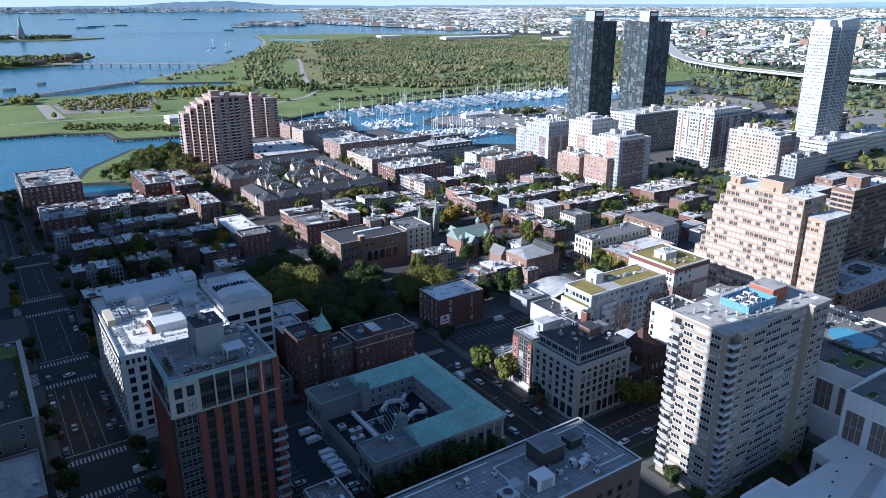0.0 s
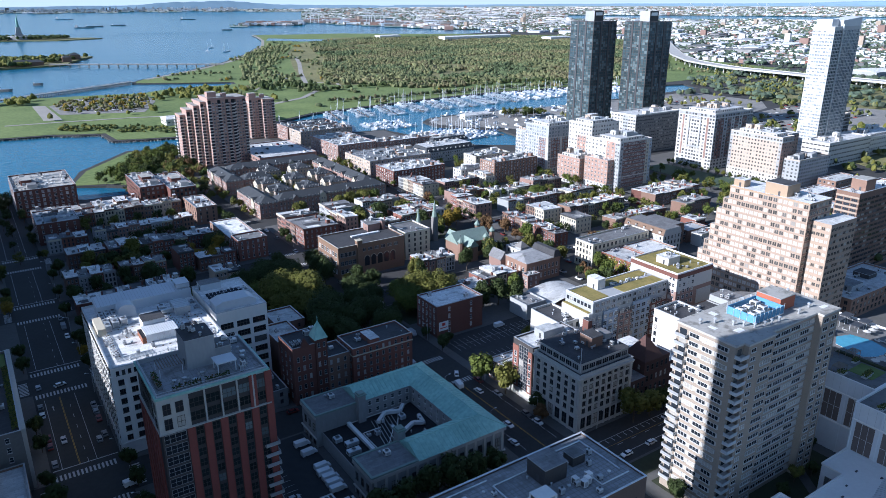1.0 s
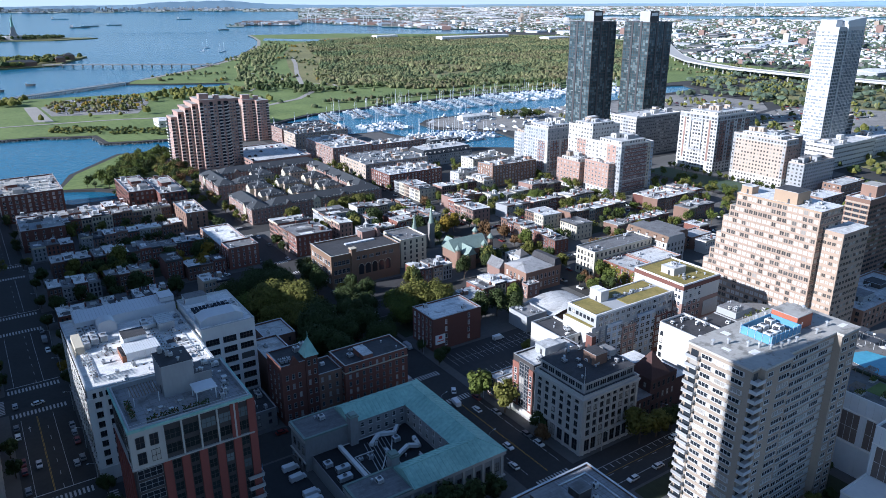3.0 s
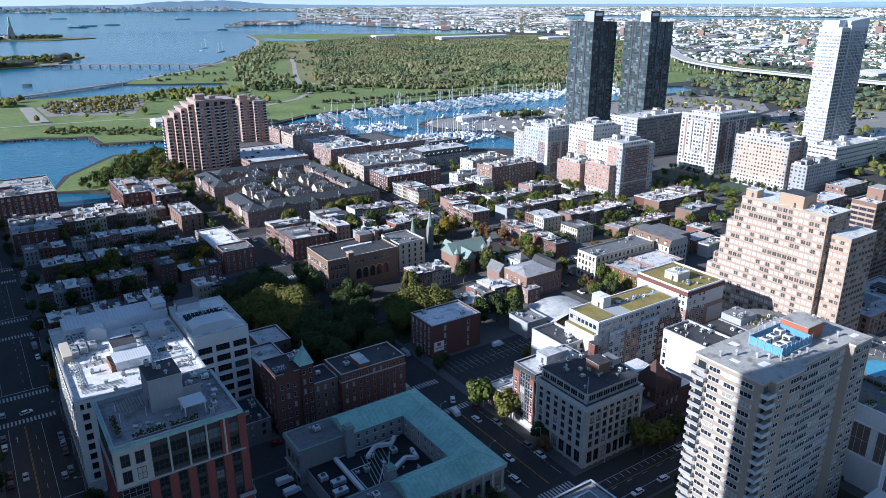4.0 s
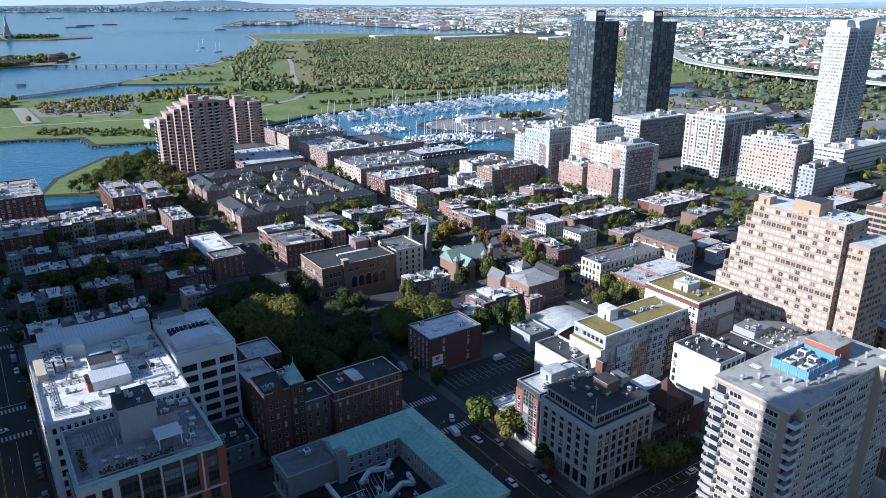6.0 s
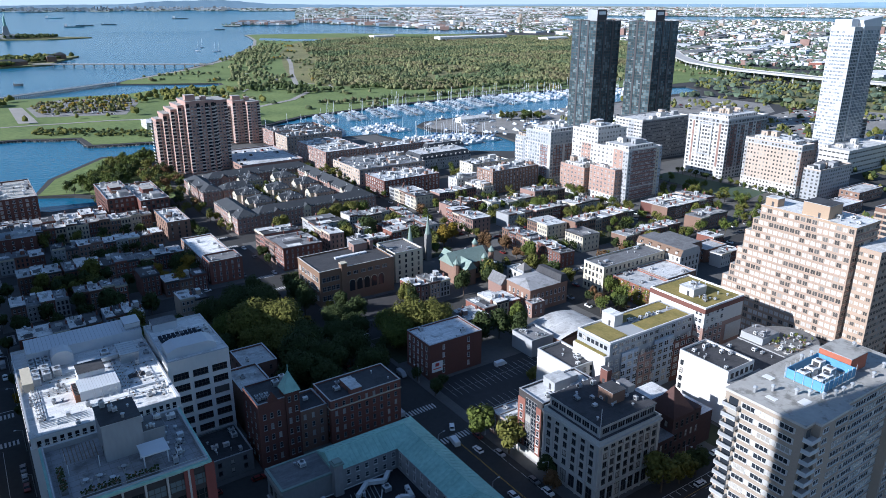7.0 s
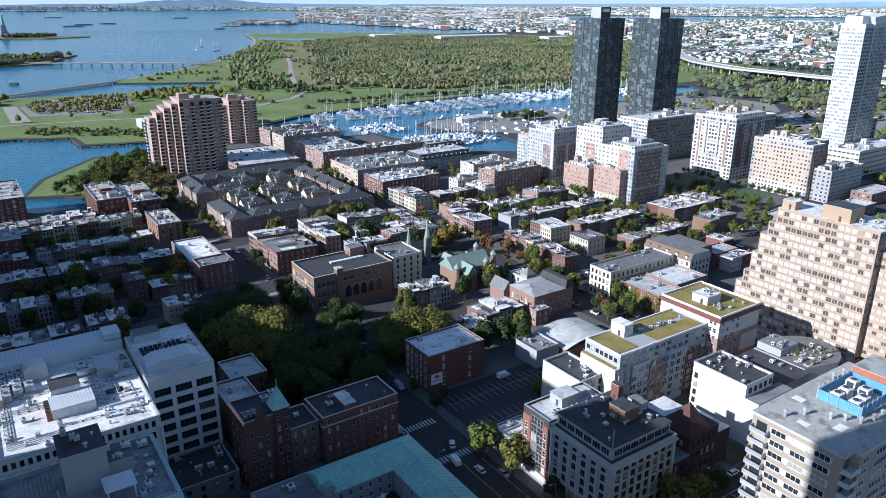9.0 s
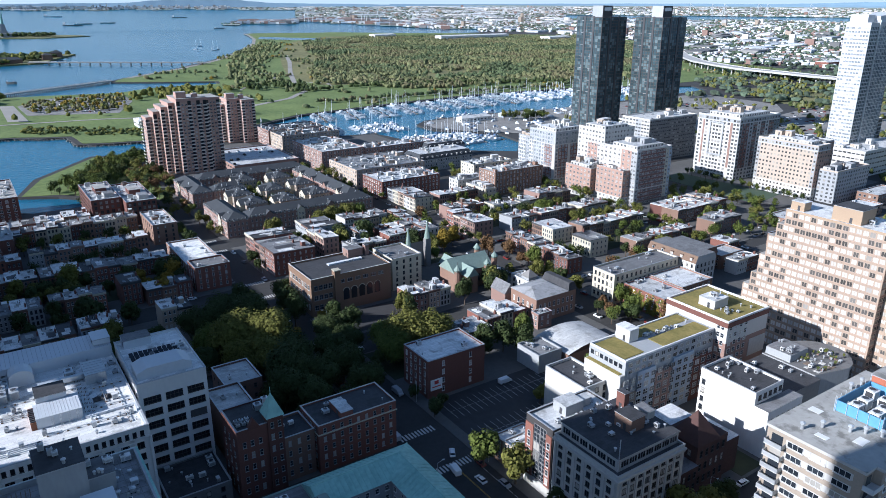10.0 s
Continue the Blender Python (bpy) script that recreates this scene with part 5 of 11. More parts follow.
    for px, py in ((44, 176), (46.5, 178.5), (42, 178), (57, 177), (58, 181), (39.5, 178)):
        t = thing("patio_table", px, py, h - 1.0, "small round grey table on the roof terrace", "table", "terrace tables")
        s = Shape()
        s.tube(px, py, h - 1.0, h - 0.3, 0.06, 0.06, METAL_DARK)
        put(s, "stem", t)
        s = Shape()
        s.tube(px, py, h - 0.3, h - 0.24, 0.55, 0.55, METAL_PALE, 10)
        put(s, "tabletop", t)
        for k in range(3):
            a = k * 2.1 + px
            s = Shape()
            cx, cy = px + math.cos(a) * 0.95, py + math.sin(a) * 0.95
            s.box(cx - 0.22, cx + 0.22, cy - 0.22, cy + 0.22, h - 1.0, h - 0.55, CLOTH)
            s.box(cx - 0.22 + 0.4 * (math.cos(a) > 0), cx - 0.18 + 0.4 * (math.cos(a) > 0), cy - 0.22, cy + 0.22, h - 0.55, h - 0.15, CLOTH)
            s.obj("patio_chair", None, "light canvas patio chair on the roof terrace", "chair", "terrace chairs")
    clutter(o, 55, 60, 173, 192, h - 1.0, 14, 41, 1.4)
    clutter(o, 52, 56, 184.5, 189.5, h + 2.6, 6, 43, 1.2)
    clutter(o, 45, 51, 183, 190, h + 7.4, 5, 44, 1.0)
    s = Shape()
    for i in range(14):
        s.box(x0 + 1.2 + i * 1.9, x0 + 1.26 + i * 1.9, y0 + 0.6, y1 - 0.6, h - 1.0, h - 0.975, CONCRETE_DARK)
    for i in range(11):
        s.box(x0 + 0.6, x1 - 0.6, y0 + 1.2 + i * 1.9, y0 + 1.26 + i * 1.9, h - 1.0, h - 0.973, CONCRETE_DARK)
    put(s, "paver_joints", o)
    s = Shape()
    for i in range(27):
        s.bar((x0 + 0.3 + i, y1 - 0.25, h + 0.2), (x0 + 0.3 + i, y1 - 0.25, h + 1.1), 0.035, METAL_PALE, 4)
    s.bar((x0, y1 - 0.25, h + 1.1), (x1, y1 - 0.25, h + 1.1), 0.05, METAL_PALE, 4)
    s.bar((x0 + 0.2, y0 + 0.2, h + 0.9), (x0 + 0.2, y1 - 0.2, h + 0.9), 0.05, METAL_PALE, 4)
    s.bar((x0, y0 + 0.2, h + 0.9), (x1, y0 + 0.2, h + 0.9), 0.05, METAL_PALE, 4)
    put(s, "handrail", o)


red_tower()


# ---- white office building and its annex ----
RUST = material("rusted steel", (0.24, 0.1, 0.055), 0.85, 0.3, 1.5, 0.3)


def white_office():
    x0, x1, y0, y1, h = 32, 71, 239, 298, 33.0
    o = thing("office_building", 50, 268, 0.15, "white office block with a bright crowded roof", "office building")
    deck = shell(o, x0, x1, y0, y1, 0.15, h, WHITE_PAINT, ROOF_WHITE, 0.8)
    for side, plane, a0, a1, n in (("x", x0, y0, y1, 15), ("y", y0, x0, x1, 10)):
        windows(o, side, plane, spread(a0 + 1, a1 - 1, n, 6.8, 3.45, 7), 2.3, 1.9, FRAME_DARK, 2, 1, True, side == "y", GLASS_DARK if side == "y" else GLASS_DARKS)
    windows(o, "y", y0, spread(x0 + 1, x1 - 1, 20, 31.0, 3, 1), 1.0, 1.6, FRAME_DARK, 1, 1, True, glass_mat=GLASS_DARK)
    windows(o, "x", x0, spread(y0 + 1, y1 - 1, 30, 31.0, 3, 1), 1.0, 1.6, FRAME_DARK, 1, 1, True, False)
    for z in (4.6, 29.6):
        s = Shape()
        s.box(x0 - 0.35, x1, y0 - 0.35, y0, z, z + 0.45, WHITE_PAINT)
        s.box(x0 - 0.35, x0, y0, y1, z, z + 0.45, WHITE_PAINT)
        put(s, "string_course", o)
    for i in range(11):
        s = Shape()
        x = x0 + (x1 - x0) * i / 10
        s.box(x - 0.35, x + 0.35, y0 - 0.25, y0, 0.15, 29.6, WHITE_PAINT)
        put(s, "pilaster", o)
    for i in range(1, 16):
        s = Shape()
        y = y0 + (y1 - y0) * i / 15
        s.box(x0 - 0.25, x0, y - 0.35, y + 0.35, 0.15, 29.6, WHITE_PAINT)
        put(s, "pilaster", o)
    # plant rooms and screens
    s = Shape()
    s.faces([(36, 287, deck), (71, 287, deck), (71, 296.5, deck), (36, 296.5, deck), (36, 287, deck + 3.6), (71, 287, deck + 3.6), (71, 296.5, deck + 4.6), (36, 296.5, deck + 4.6)], [(0, 1, 5, 4), (1, 2, 6, 5), (2, 3, 7, 6), (3, 0, 4, 7), (4, 5, 6, 7)], WHITE_PANEL)
    pent = put(s, "penthouse", o, "long pale metal penthouse with a seamed lean-to roof")
    for i in range(29):
        s = Shape()
        x = 36.4 + i * 1.2
        s.bar((x, 287, deck + 3.63), (x, 296.5, deck + 4.63), 0.05, METAL_GREY, 3)
        put(s, "seam", pent)
    bulkhead(o, 66, 71, 288, 295, deck + 4.2, 1.6, WHITE_PANEL, WHITE_PANEL)
    bulkhead(o, 47.5, 55, 262, 269, deck, 4.5, WHITE_PANEL, ROOF_DARK, "plant_room")
    s = Shape()
    s.box(46.5, 57.5, 253.5, 262, deck, deck + 3.0, WHITE_PANEL)
    house_box = put(s, "plant_house", o, "white plant house with a seamed metal roof")
    for i in range(14):
        s = Shape()
        s.box(46.6 + i * 0.78, 46.66 + i * 0.78, 253.4, 262.1, deck + 3.0, deck + 3.06, METAL_GREY)
        put(s, "seam", house_box)
    s = Shape()
    s.box(45.2, 46.6, 253.5, 262, deck, deck + 2.2, RUST)
    for i in range(8):
        s.box(45.2, 46.6, 253.8 + i, 254.2 + i, deck + 2.2, deck + 2.5, METAL_DARK)
    put(s, "heat_exchanger", o, "rusty orange heat exchanger")
    s = Shape()
    pr = [(math.cos(math.pi * k / 8) * 3.2, 2.5 + math.sin(math.pi * k / 8) * 2.2) for k in range(9)]
    pts = [(45.5 + a, 281, deck + b) for a, b in pr] + [(45.5 + a, 286.5, deck + b) for a, b in pr]
    s.faces(pts, [(i, i + 9, i + 10, i + 1) for i in range(8)] + [tuple(range(8, -1, -1)), tuple(range(9, 18))], WHITE_PANEL)
    s.box(42.3, 48.7, 281, 286.5, deck, deck + 2.5, WHITE_PANEL)
    put(s, "barrel_plant_house", o, "white plant house with a barrel top")
    for i, (x, y) in enumerate(((37, 272), (37, 276), (40, 274), (40, 278), (43, 275), (57.5, 279))):
        unit(o, x, y, deck, 2.4, 3.6, 2.4, METAL_PALE)
    s = Shape()
    s.box(33.2, 36, 268, 280, deck, deck + 2.6, STUCCO_CREAM)
    put(s, "louvre_house", o)
    for i in range(4):
        s = Shape()
        y = 244 + i * 0.9
        s.bar((35, y, deck + 0.4), (47, y, deck + 0.4), 0.18, METAL_PALE)
        put(s, "pipe", o)
    s = Shape()
    s.box(49, 62, 275, 276.4, deck + 0.5, deck + 1.9, METAL_PALE)
    s.box(49, 50.2, 271, 275, deck + 0.5, deck + 1.7, METAL_PALE)
    put(s, "duct", o)
    for i in range(4):
        s = Shape()
        x = 50 + i * 2
        s.bar((x, 252, deck), (x, 253.4, deck + 2.8), 0.04, METAL_GREY)
        s.bar((x + 0.5, 252, deck), (x + 0.5, 253.4, deck + 2.8), 0.04, METAL_GREY)
        for k in range(6):
            s.bar((x, 252.1 + k * 0.22, deck + 0.3 + k * 0.45), (x + 0.5, 252.1 + k * 0.22, deck + 0.3 + k * 0.45), 0.03, METAL_GREY, 3)
        put(s, "ladder", o)
    clutter(o, 34, 69, 241, 252, deck, 16, 3, 1.3)
    clutter(o, 58, 70, 254, 287, deck, 18, 4, 1.8)
    clutter(o, 34, 46, 254, 268, deck, 10, 6, 1.1)
    # pipe runs on sleepers, low kerbs, a tarpaulin heap and rails
    for a, b, rad in (((34, 262), (46, 262), 0.14), ((34, 263), (46, 263), 0.14), ((34, 264), (45, 264), 0.1), ((58.5, 253), (58.5, 287), 0.16), ((59.3, 253), (59.3, 286), 0.1), ((60.2, 250), (60.2, 270), 0.12), ((35, 250), (35, 268), 0.14), ((35.8, 250), (35.8, 268), 0.12), ((36.5, 248), (36.5, 268), 0.1), ((62, 256), (70, 256), 0.12), ((62, 268), (70, 268), 0.14), ((48, 248.6), (68, 248.6), 0.12), ((40, 270.5), (58, 270.5), 0.15), ((64, 258), (64, 284), 0.12), ((67.5, 244), (67.5, 270), 0.1)):
        s = Shape()
        s.bar((*a, deck + 0.42), (*b, deck + 0.42), rad, METAL_PALE, 6)
        va, vb = Vector(a), Vector(b)
        for k in range(int((vb - va).length / 2.4) + 1):
            c = va + (vb - va).normalized() * (k * 2.4 + 0.3)
            s.box(c.x - 0.25, c.x + 0.25, c.y - 0.25, c.y + 0.25, deck, deck + 0.3, TIMBER)
        put(s, "pipe", o)
    s = Shape()
    s.box(57.8, 70.6, 252.2, 252.7, deck, deck + 0.7, WHITE_PANEL)
    s.box(70, 70.6, 240, 252.2, deck, deck + 0.7, WHITE_PANEL)
    put(s, "roof_kerb", o)
    tarp = Shape()
    rt = random.Random(5)
    n_ = 9
    tarp.faces([(61 + i * 0.6, 259.5 + j * 0.35, deck + 0.15 + rt.uniform(0, 0.7) * (0 < i < n_ - 1 and 0 < j < n_ - 1)) for j in range(n_) for i in range(n_)], [(j * n_ + i, j * n_ + i + 1, (j + 1) * n_ + i + 1, (j + 1) * n_ + i) for j in range(n_ - 1) for i in range(n_ - 1)], DARK_CLAD)
    put(tarp, "tarpaulin", o, "crumpled dark tarpaulin heap")
    for i in range(9):
        unit(o, 36.8 + (i % 3) * 2.2, 271.5 + (i // 3) * 3.2 + 8, deck + 0.2, 1.8, 2.6, 1.6, METAL_PALE)
    bulkhead(o, 61, 66.5, 271, 280, deck, 3.0, METAL_PALE, METAL_PALE, "air_handler")
    for i in range(5):
        s = Shape()
        s.box(61.0, 66.6, 272 + i * 1.7, 272.1 + i * 1.7, deck + 3.2, deck + 3.3, METAL_GREY)
        put(s, "rib", o)
    # low dark plant building in the gap behind
    low, d2 = block_house("low_building", "low dark service building between taller blocks", "building", 73, 90.5, 238.5, 256, 7.5, CONCRETE_DARK, ROOF_DARK, 2, 3, 4, 1.2, 1.5, FRAME_DARK, 1, 1, True, 12, 0.6)
    # annex
    x0, x1, y0, y1, h = 72, 91.5, 257, 289, 35.5
    o = thing("office_annex", 81, 272, 0.15, "grey and white office annex with wide dark windows", "office building")
    deck = shell(o, x0, x1, y0, y1, 0.15, h, WHITE_PAINT, ROOF_WHITE, 0.6)
    windows(o, "y", y0, spread(x0 + 0.6, x1 - 0.4, 3, 9.2, 4.1, 6), 4.8, 2.2, FRAME_DARK, 4, 2, True, glass_mat=GLASS_DARK)
    windows(o, "x", x0, spread(y0 + 1, y1 - 1, 5, 9.2, 4.1, 6), 4.4, 2.1, FRAME_DARK, 4, 2, True, False, GLASS_DARKS)
    s = Shape()
    pr = [(73, 0), (73, 2.2), (76, 3.4), (86, 3.4), (88.5, 2.2), (88.5, 0)]
    pts = [(a, 260, deck + b) for a, b in pr] + [(a, 268, deck + b) for a, b in pr]
    s.faces(pts, [(i, i + 6, i + 7, i + 1) for i in range(5)] + [tuple(range(5, -1, -1)), tuple(range(6, 12))], WHITE_PANEL)
    put(s, "plant_house", o)
    for j in range(3):
        for i in range(10):
            s = Shape()
            x, y = 74 + i * 1.4, 271 + j * 2.2
            s.faces([(x, y, deck + 0.5), (x + 1.2, y, deck + 0.5), (x + 1.2, y + 1.6, deck + 1.2), (x, y + 1.6, deck + 1.2)], [(0, 1, 2, 3)], GLASS_DARK)
            s.faces([(x, y, deck + 0.42), (x + 1.2, y, deck + 0.42), (x + 1.2, y + 1.6, deck + 1.12), (x, y + 1.6, deck + 1.12)], [(3, 2, 1, 0)], METAL_DARK)
            s.bar((x + 0.6, y + 1.4, deck), (x + 0.6, y + 1.4, deck + 1.1), 0.05, METAL_DARK)
            put(s, "solar_panel", o, "dark blue solar panel" if i == 0 and j == 0 else "")
    bulkhead(o, 74, 82, 283, 288.5, deck, 2.6, WHITE_PANEL, ROOF_GREY)
    clutter(o, 84, 91, 270, 288, deck, 5, 9)


white_office()


# ---- courthouse-like block round a yard, with copper roofs ----
def court_house():
    o = thing("civic_building", 113, 192, 0.15, "granite civic building round a courtyard, green copper roofs", "civic building")
    X0, X1, Y0, Y1, h, w = 88, 137.5, 167, 219, 12.6, 12.0
    s = Shape()
    wings = ((X0 + 16, X1, Y1 - w, Y1), (X1 - w, X1, Y0 + w, Y1 - w), (X0 + 16, X1, Y0, Y0 + w))
    for a, b, c, d in wings:
        s.box(a, b, c, d, 0.15, h, GRANITE)
    s.box(X0, X0 + 16, Y1 - w, Y1, 0.15, h, GRANITE)
    s.box(X0, X0 + 16, Y0, Y0 + w, 0.15, h, GRANITE)
    s.box(X0 + 2, X1 - w, Y0 + w, Y1 - w, 0.15, 5.5, GRANITE)
    put_each(s, "wall", o)
    s = Shape()
    for a, b, c, d in ((X0 - 0.5, X1 + 0.5, Y0 - 0.5, Y0), (X0 - 0.5, X1 + 0.5, Y1, Y1 + 0.5), (X1, X1 + 0.5, Y0, Y1), (X0 - 0.5, X0, Y0, Y0 + w), (X0 - 0.5, X0, Y1 - w, Y1)):
        s.box(a, b, c, d, h - 1.4, h - 0.2, LIMESTONE)
        s.box(a, b, c, d, 3.2, 3.6, LIMESTONE)
    put_each(s, "cornice", o, "projecting stone cornice")
    # three copper wings with hips at the corners
    zr, e = h + 3.2, 0.7
    s = Shape()
    xi, yi0, yi1 = X1 - w, Y0 + w, Y1 - w
    ax, ay0, ay1 = X1 - w / 2, Y0 + w / 2, Y1 - w / 2
    L = X0 + 16
    q = [(L, Y1 + e, h), (X1 + e, Y1 + e, h), (X1 + e, Y0 - e, h), (L, Y0 - e, h), (L, ay1, zr), (ax, ay1, zr), (ax, ay0, zr), (L, ay0, zr), (L, yi1 - 0.3, h), (xi - 0.3, yi1 - 0.3, h), (xi - 0.3, yi0 + 0.3, h), (L, yi0 + 0.3, h)]
    s.faces(q, [(1, 0, 4, 5), (2, 1, 5, 6), (3, 2, 6, 7), (4, 8, 9, 5), (5, 9, 10, 6), (6, 10, 11, 7), (0, 8, 4), (3, 7, 11)], COPPER)
    roof = put(s, "roof", o, "weathered green copper roof")
    # standing seams
    for i in range(18):
        x = L + 0.5 + i * (ax - L) / 18
        for ya, yb in ((Y1 + e, ay1), (Y0 - e, ay0), (yi1 - 0.3, ay1), (yi0 + 0.3, ay0)):
            s = Shape()
            s.bar((x, ya, h + 0.05), (x, yb, zr + 0.05), 0.07, COPPER, 4)
            put(s, "seam", roof)
    for i in range(16):
        y = yi0 + 0.3 + i * (yi1 - yi0 - 0.6) / 15
        for xa in (xi - 0.3, X1 + e):
            s = Shape()
            s.bar((xa, y, h + 0.05), (ax, y, zr + 0.05), 0.07, COPPER, 4)
            put(s, "seam", roof)
    s = Shape()
    for a, b in (((L, ay1, zr), (ax, ay1, zr)), ((ax, ay1, zr), (ax, ay0, zr)), ((ax, ay0, zr), (L, ay0, zr)), ((ax, ay1, zr), (X1 + e, Y1 + e, h)), ((ax, ay0, zr), (X1 + e, Y0 - e, h)), ((ax, ay1, zr), (xi, yi1, h)), ((ax, ay0, zr), (xi, yi0, h))):
        s.bar((a[0], a[1], a[2] + 0.05), (b[0], b[1], b[2] + 0.05), 0.16, COPPER)
    put(s, "ridge", roof)
    for a, b, c, d in ((X0 + 0.4, X0 + 15.6, Y1 - w + 0.4, Y1 - 0.4), (X0 + 0.4, X0 + 15.6, Y0 + 0.4, Y0 + w - 0.4)):
        s = Shape()
        s.box(a, b, c, d, h, h + 0.12, ROOF_GREY)
        put(s, "flat_roof", o)
        s = Shape()
        for aa, bb, cc, dd in ((a - 0.8, b + 0.4, c - 0.8, c), (a - 0.8, b + 0.4, d, d + 0.8), (a - 0.8, a, c, d), (b, b + 0.4, c, d)):
            s.box(aa, bb, cc, dd, h - 0.2, h + 0.35, COPPER_DARK)
        put_each(s, "gutter", o)
        clutter(o, a + 2, b - 2, c + 2, d - 2, h + 0.12, 2, 5)
    s = Shape()
    s.box(X0 + 2.3, X1 - w - 0.3, Y0 + w + 0.3, Y1 - w - 0.3, 5.5, 5.6, YARD_FELT)
    put(s, "courtyard_roof", o)
    # turrets, ducts and plant in the yard
    for x, y in ((X0 + 16.5, Y1 - w - 1), (X0 + 17, Y0 + w + 1)):
        s = Shape()
        s.box(x - 1.4, x + 1.4, y - 1.4, y + 1.4, 5.5, h + 3.4, GRANITE)
        s.box(x - 1.7, x + 1.7, y - 1.7, y + 1.7, h + 3.4, h + 3.8, COPPER_DARK)
        s.box(x - 1.2, x + 1.2, y - 1.2, y + 1.2, h + 3.8, h + 4.4, COPPER_DARK)
        put(s, "turret", o, "stone stair turret with a copper cap")
    for pts in (((108, 200), (113, 204), (118, 202), (121, 205)), ((112, 190), (118, 193), (121, 191), (122, 196)), ((99, 182), (99, 205))):
        s = Shape()
        for (ax_, ay_), (bx_, by_) in zip(pts, pts[1:]):
            dirv = (Vector((bx_, by_)) - Vector((ax_, ay_))).normalized()
            n_ = Vector((-dirv.y, dirv.x)) * 0.6
            a_, b_ = Vector((ax_, ay_)), Vector((bx_, by_))
            s.prism([tuple(a_ - n_), tuple(b_ - n_), tuple(b_ + n_), tuple(a_ + n_)], 6.3, 7.5, WHITE_PAINT)
        put(s, "duct", o, "white insulated duct")
    for x, y, a, b in ((93, 184, 4, 3), (93.5, 190, 4.5, 2.2), (95, 194.5, 4.5, 2.2), (92, 199, 2.5, 2.5), (109, 188, 3, 2), (117, 199, 2.2, 2.2), (105, 195, 1.6, 1.6)):
        unit(o, x, y, 5.6, a, b, 1.7)
    for i in range(7):
        s = Shape()
        s.bar((103 + i * 1.3, 182, 5.9), (103 + i * 1.3 + 4, 203, 5.9), 0.1, METAL_PALE)
        put(s, "pipe", o)
    clutter(o, 102, 122, 182, 204, 5.6, 16, 12, 1.4)
    for pts in (((101, 180.5), (101, 198), (108, 198)), ((102.5, 181), (110, 181), (110, 187)), ((113, 183), (120, 183), (120, 189)), ((104, 186), (112, 196)), ((106, 184), (116, 200)), ((100, 206), (123, 206))):
        s = Shape()
        for a_, b_ in zip(pts, pts[1:]):
            s.bar((*a_, 6.0), (*b_, 6.0), 0.17, WHITE_PAINT, 6)
        put(s, "pipe", o, "white lagged pipe")
    windows(o, "y", Y0, spread(X0 + 2, X1 - 1, 13, 2.0, 4.6, 1) + spread(X0 + 2, X1 - 1, 13, 7.4, 3.2, 1), 1.6, 2.9, FRAME_DARK, 2, 2)
    windows(o, "x", X0, [(y, z) for y in (170, 173.5, 177, 209, 212.5, 216) for z in (2.0, 7.4)], 1.6, 2.6, FRAME_DARK, 2, 2)
    windows(o, "y", Y1 - w, spread(X0 + 16, xi, 7, 7.6, 3, 1) + spread(X0 + 16, xi, 7, 10.8, 3, 1), 1.3, 1.7, FRAME_WHITE, 1, 2)
    windows(o, "x", xi, spread(yi0, yi1, 7, 7.6, 3, 1) + spread(yi0, yi1, 7, 10.8, 3, 1), 1.3, 1.7, FRAME_WHITE, 1, 2)
    for i in range(14):
        s = Shape()
        x = X0 + 1 + (X1 - X0 - 2) * i / 13
        s.box(x - 0.4, x + 0.4, Y0 - 0.35, Y0, 3.6, h - 1.4, LIMESTONE)
        put(s, "pilaster", o)
    # steps and portico on the street side
    s = Shape()
    for k in range(5):
        s.box(X1, X1 + 4 - k * 0.7, 186, 200, 0.15 + k * 0.35, 0.5 + k * 0.35, GRANITE)
    put(s, "steps", o)


court_house()


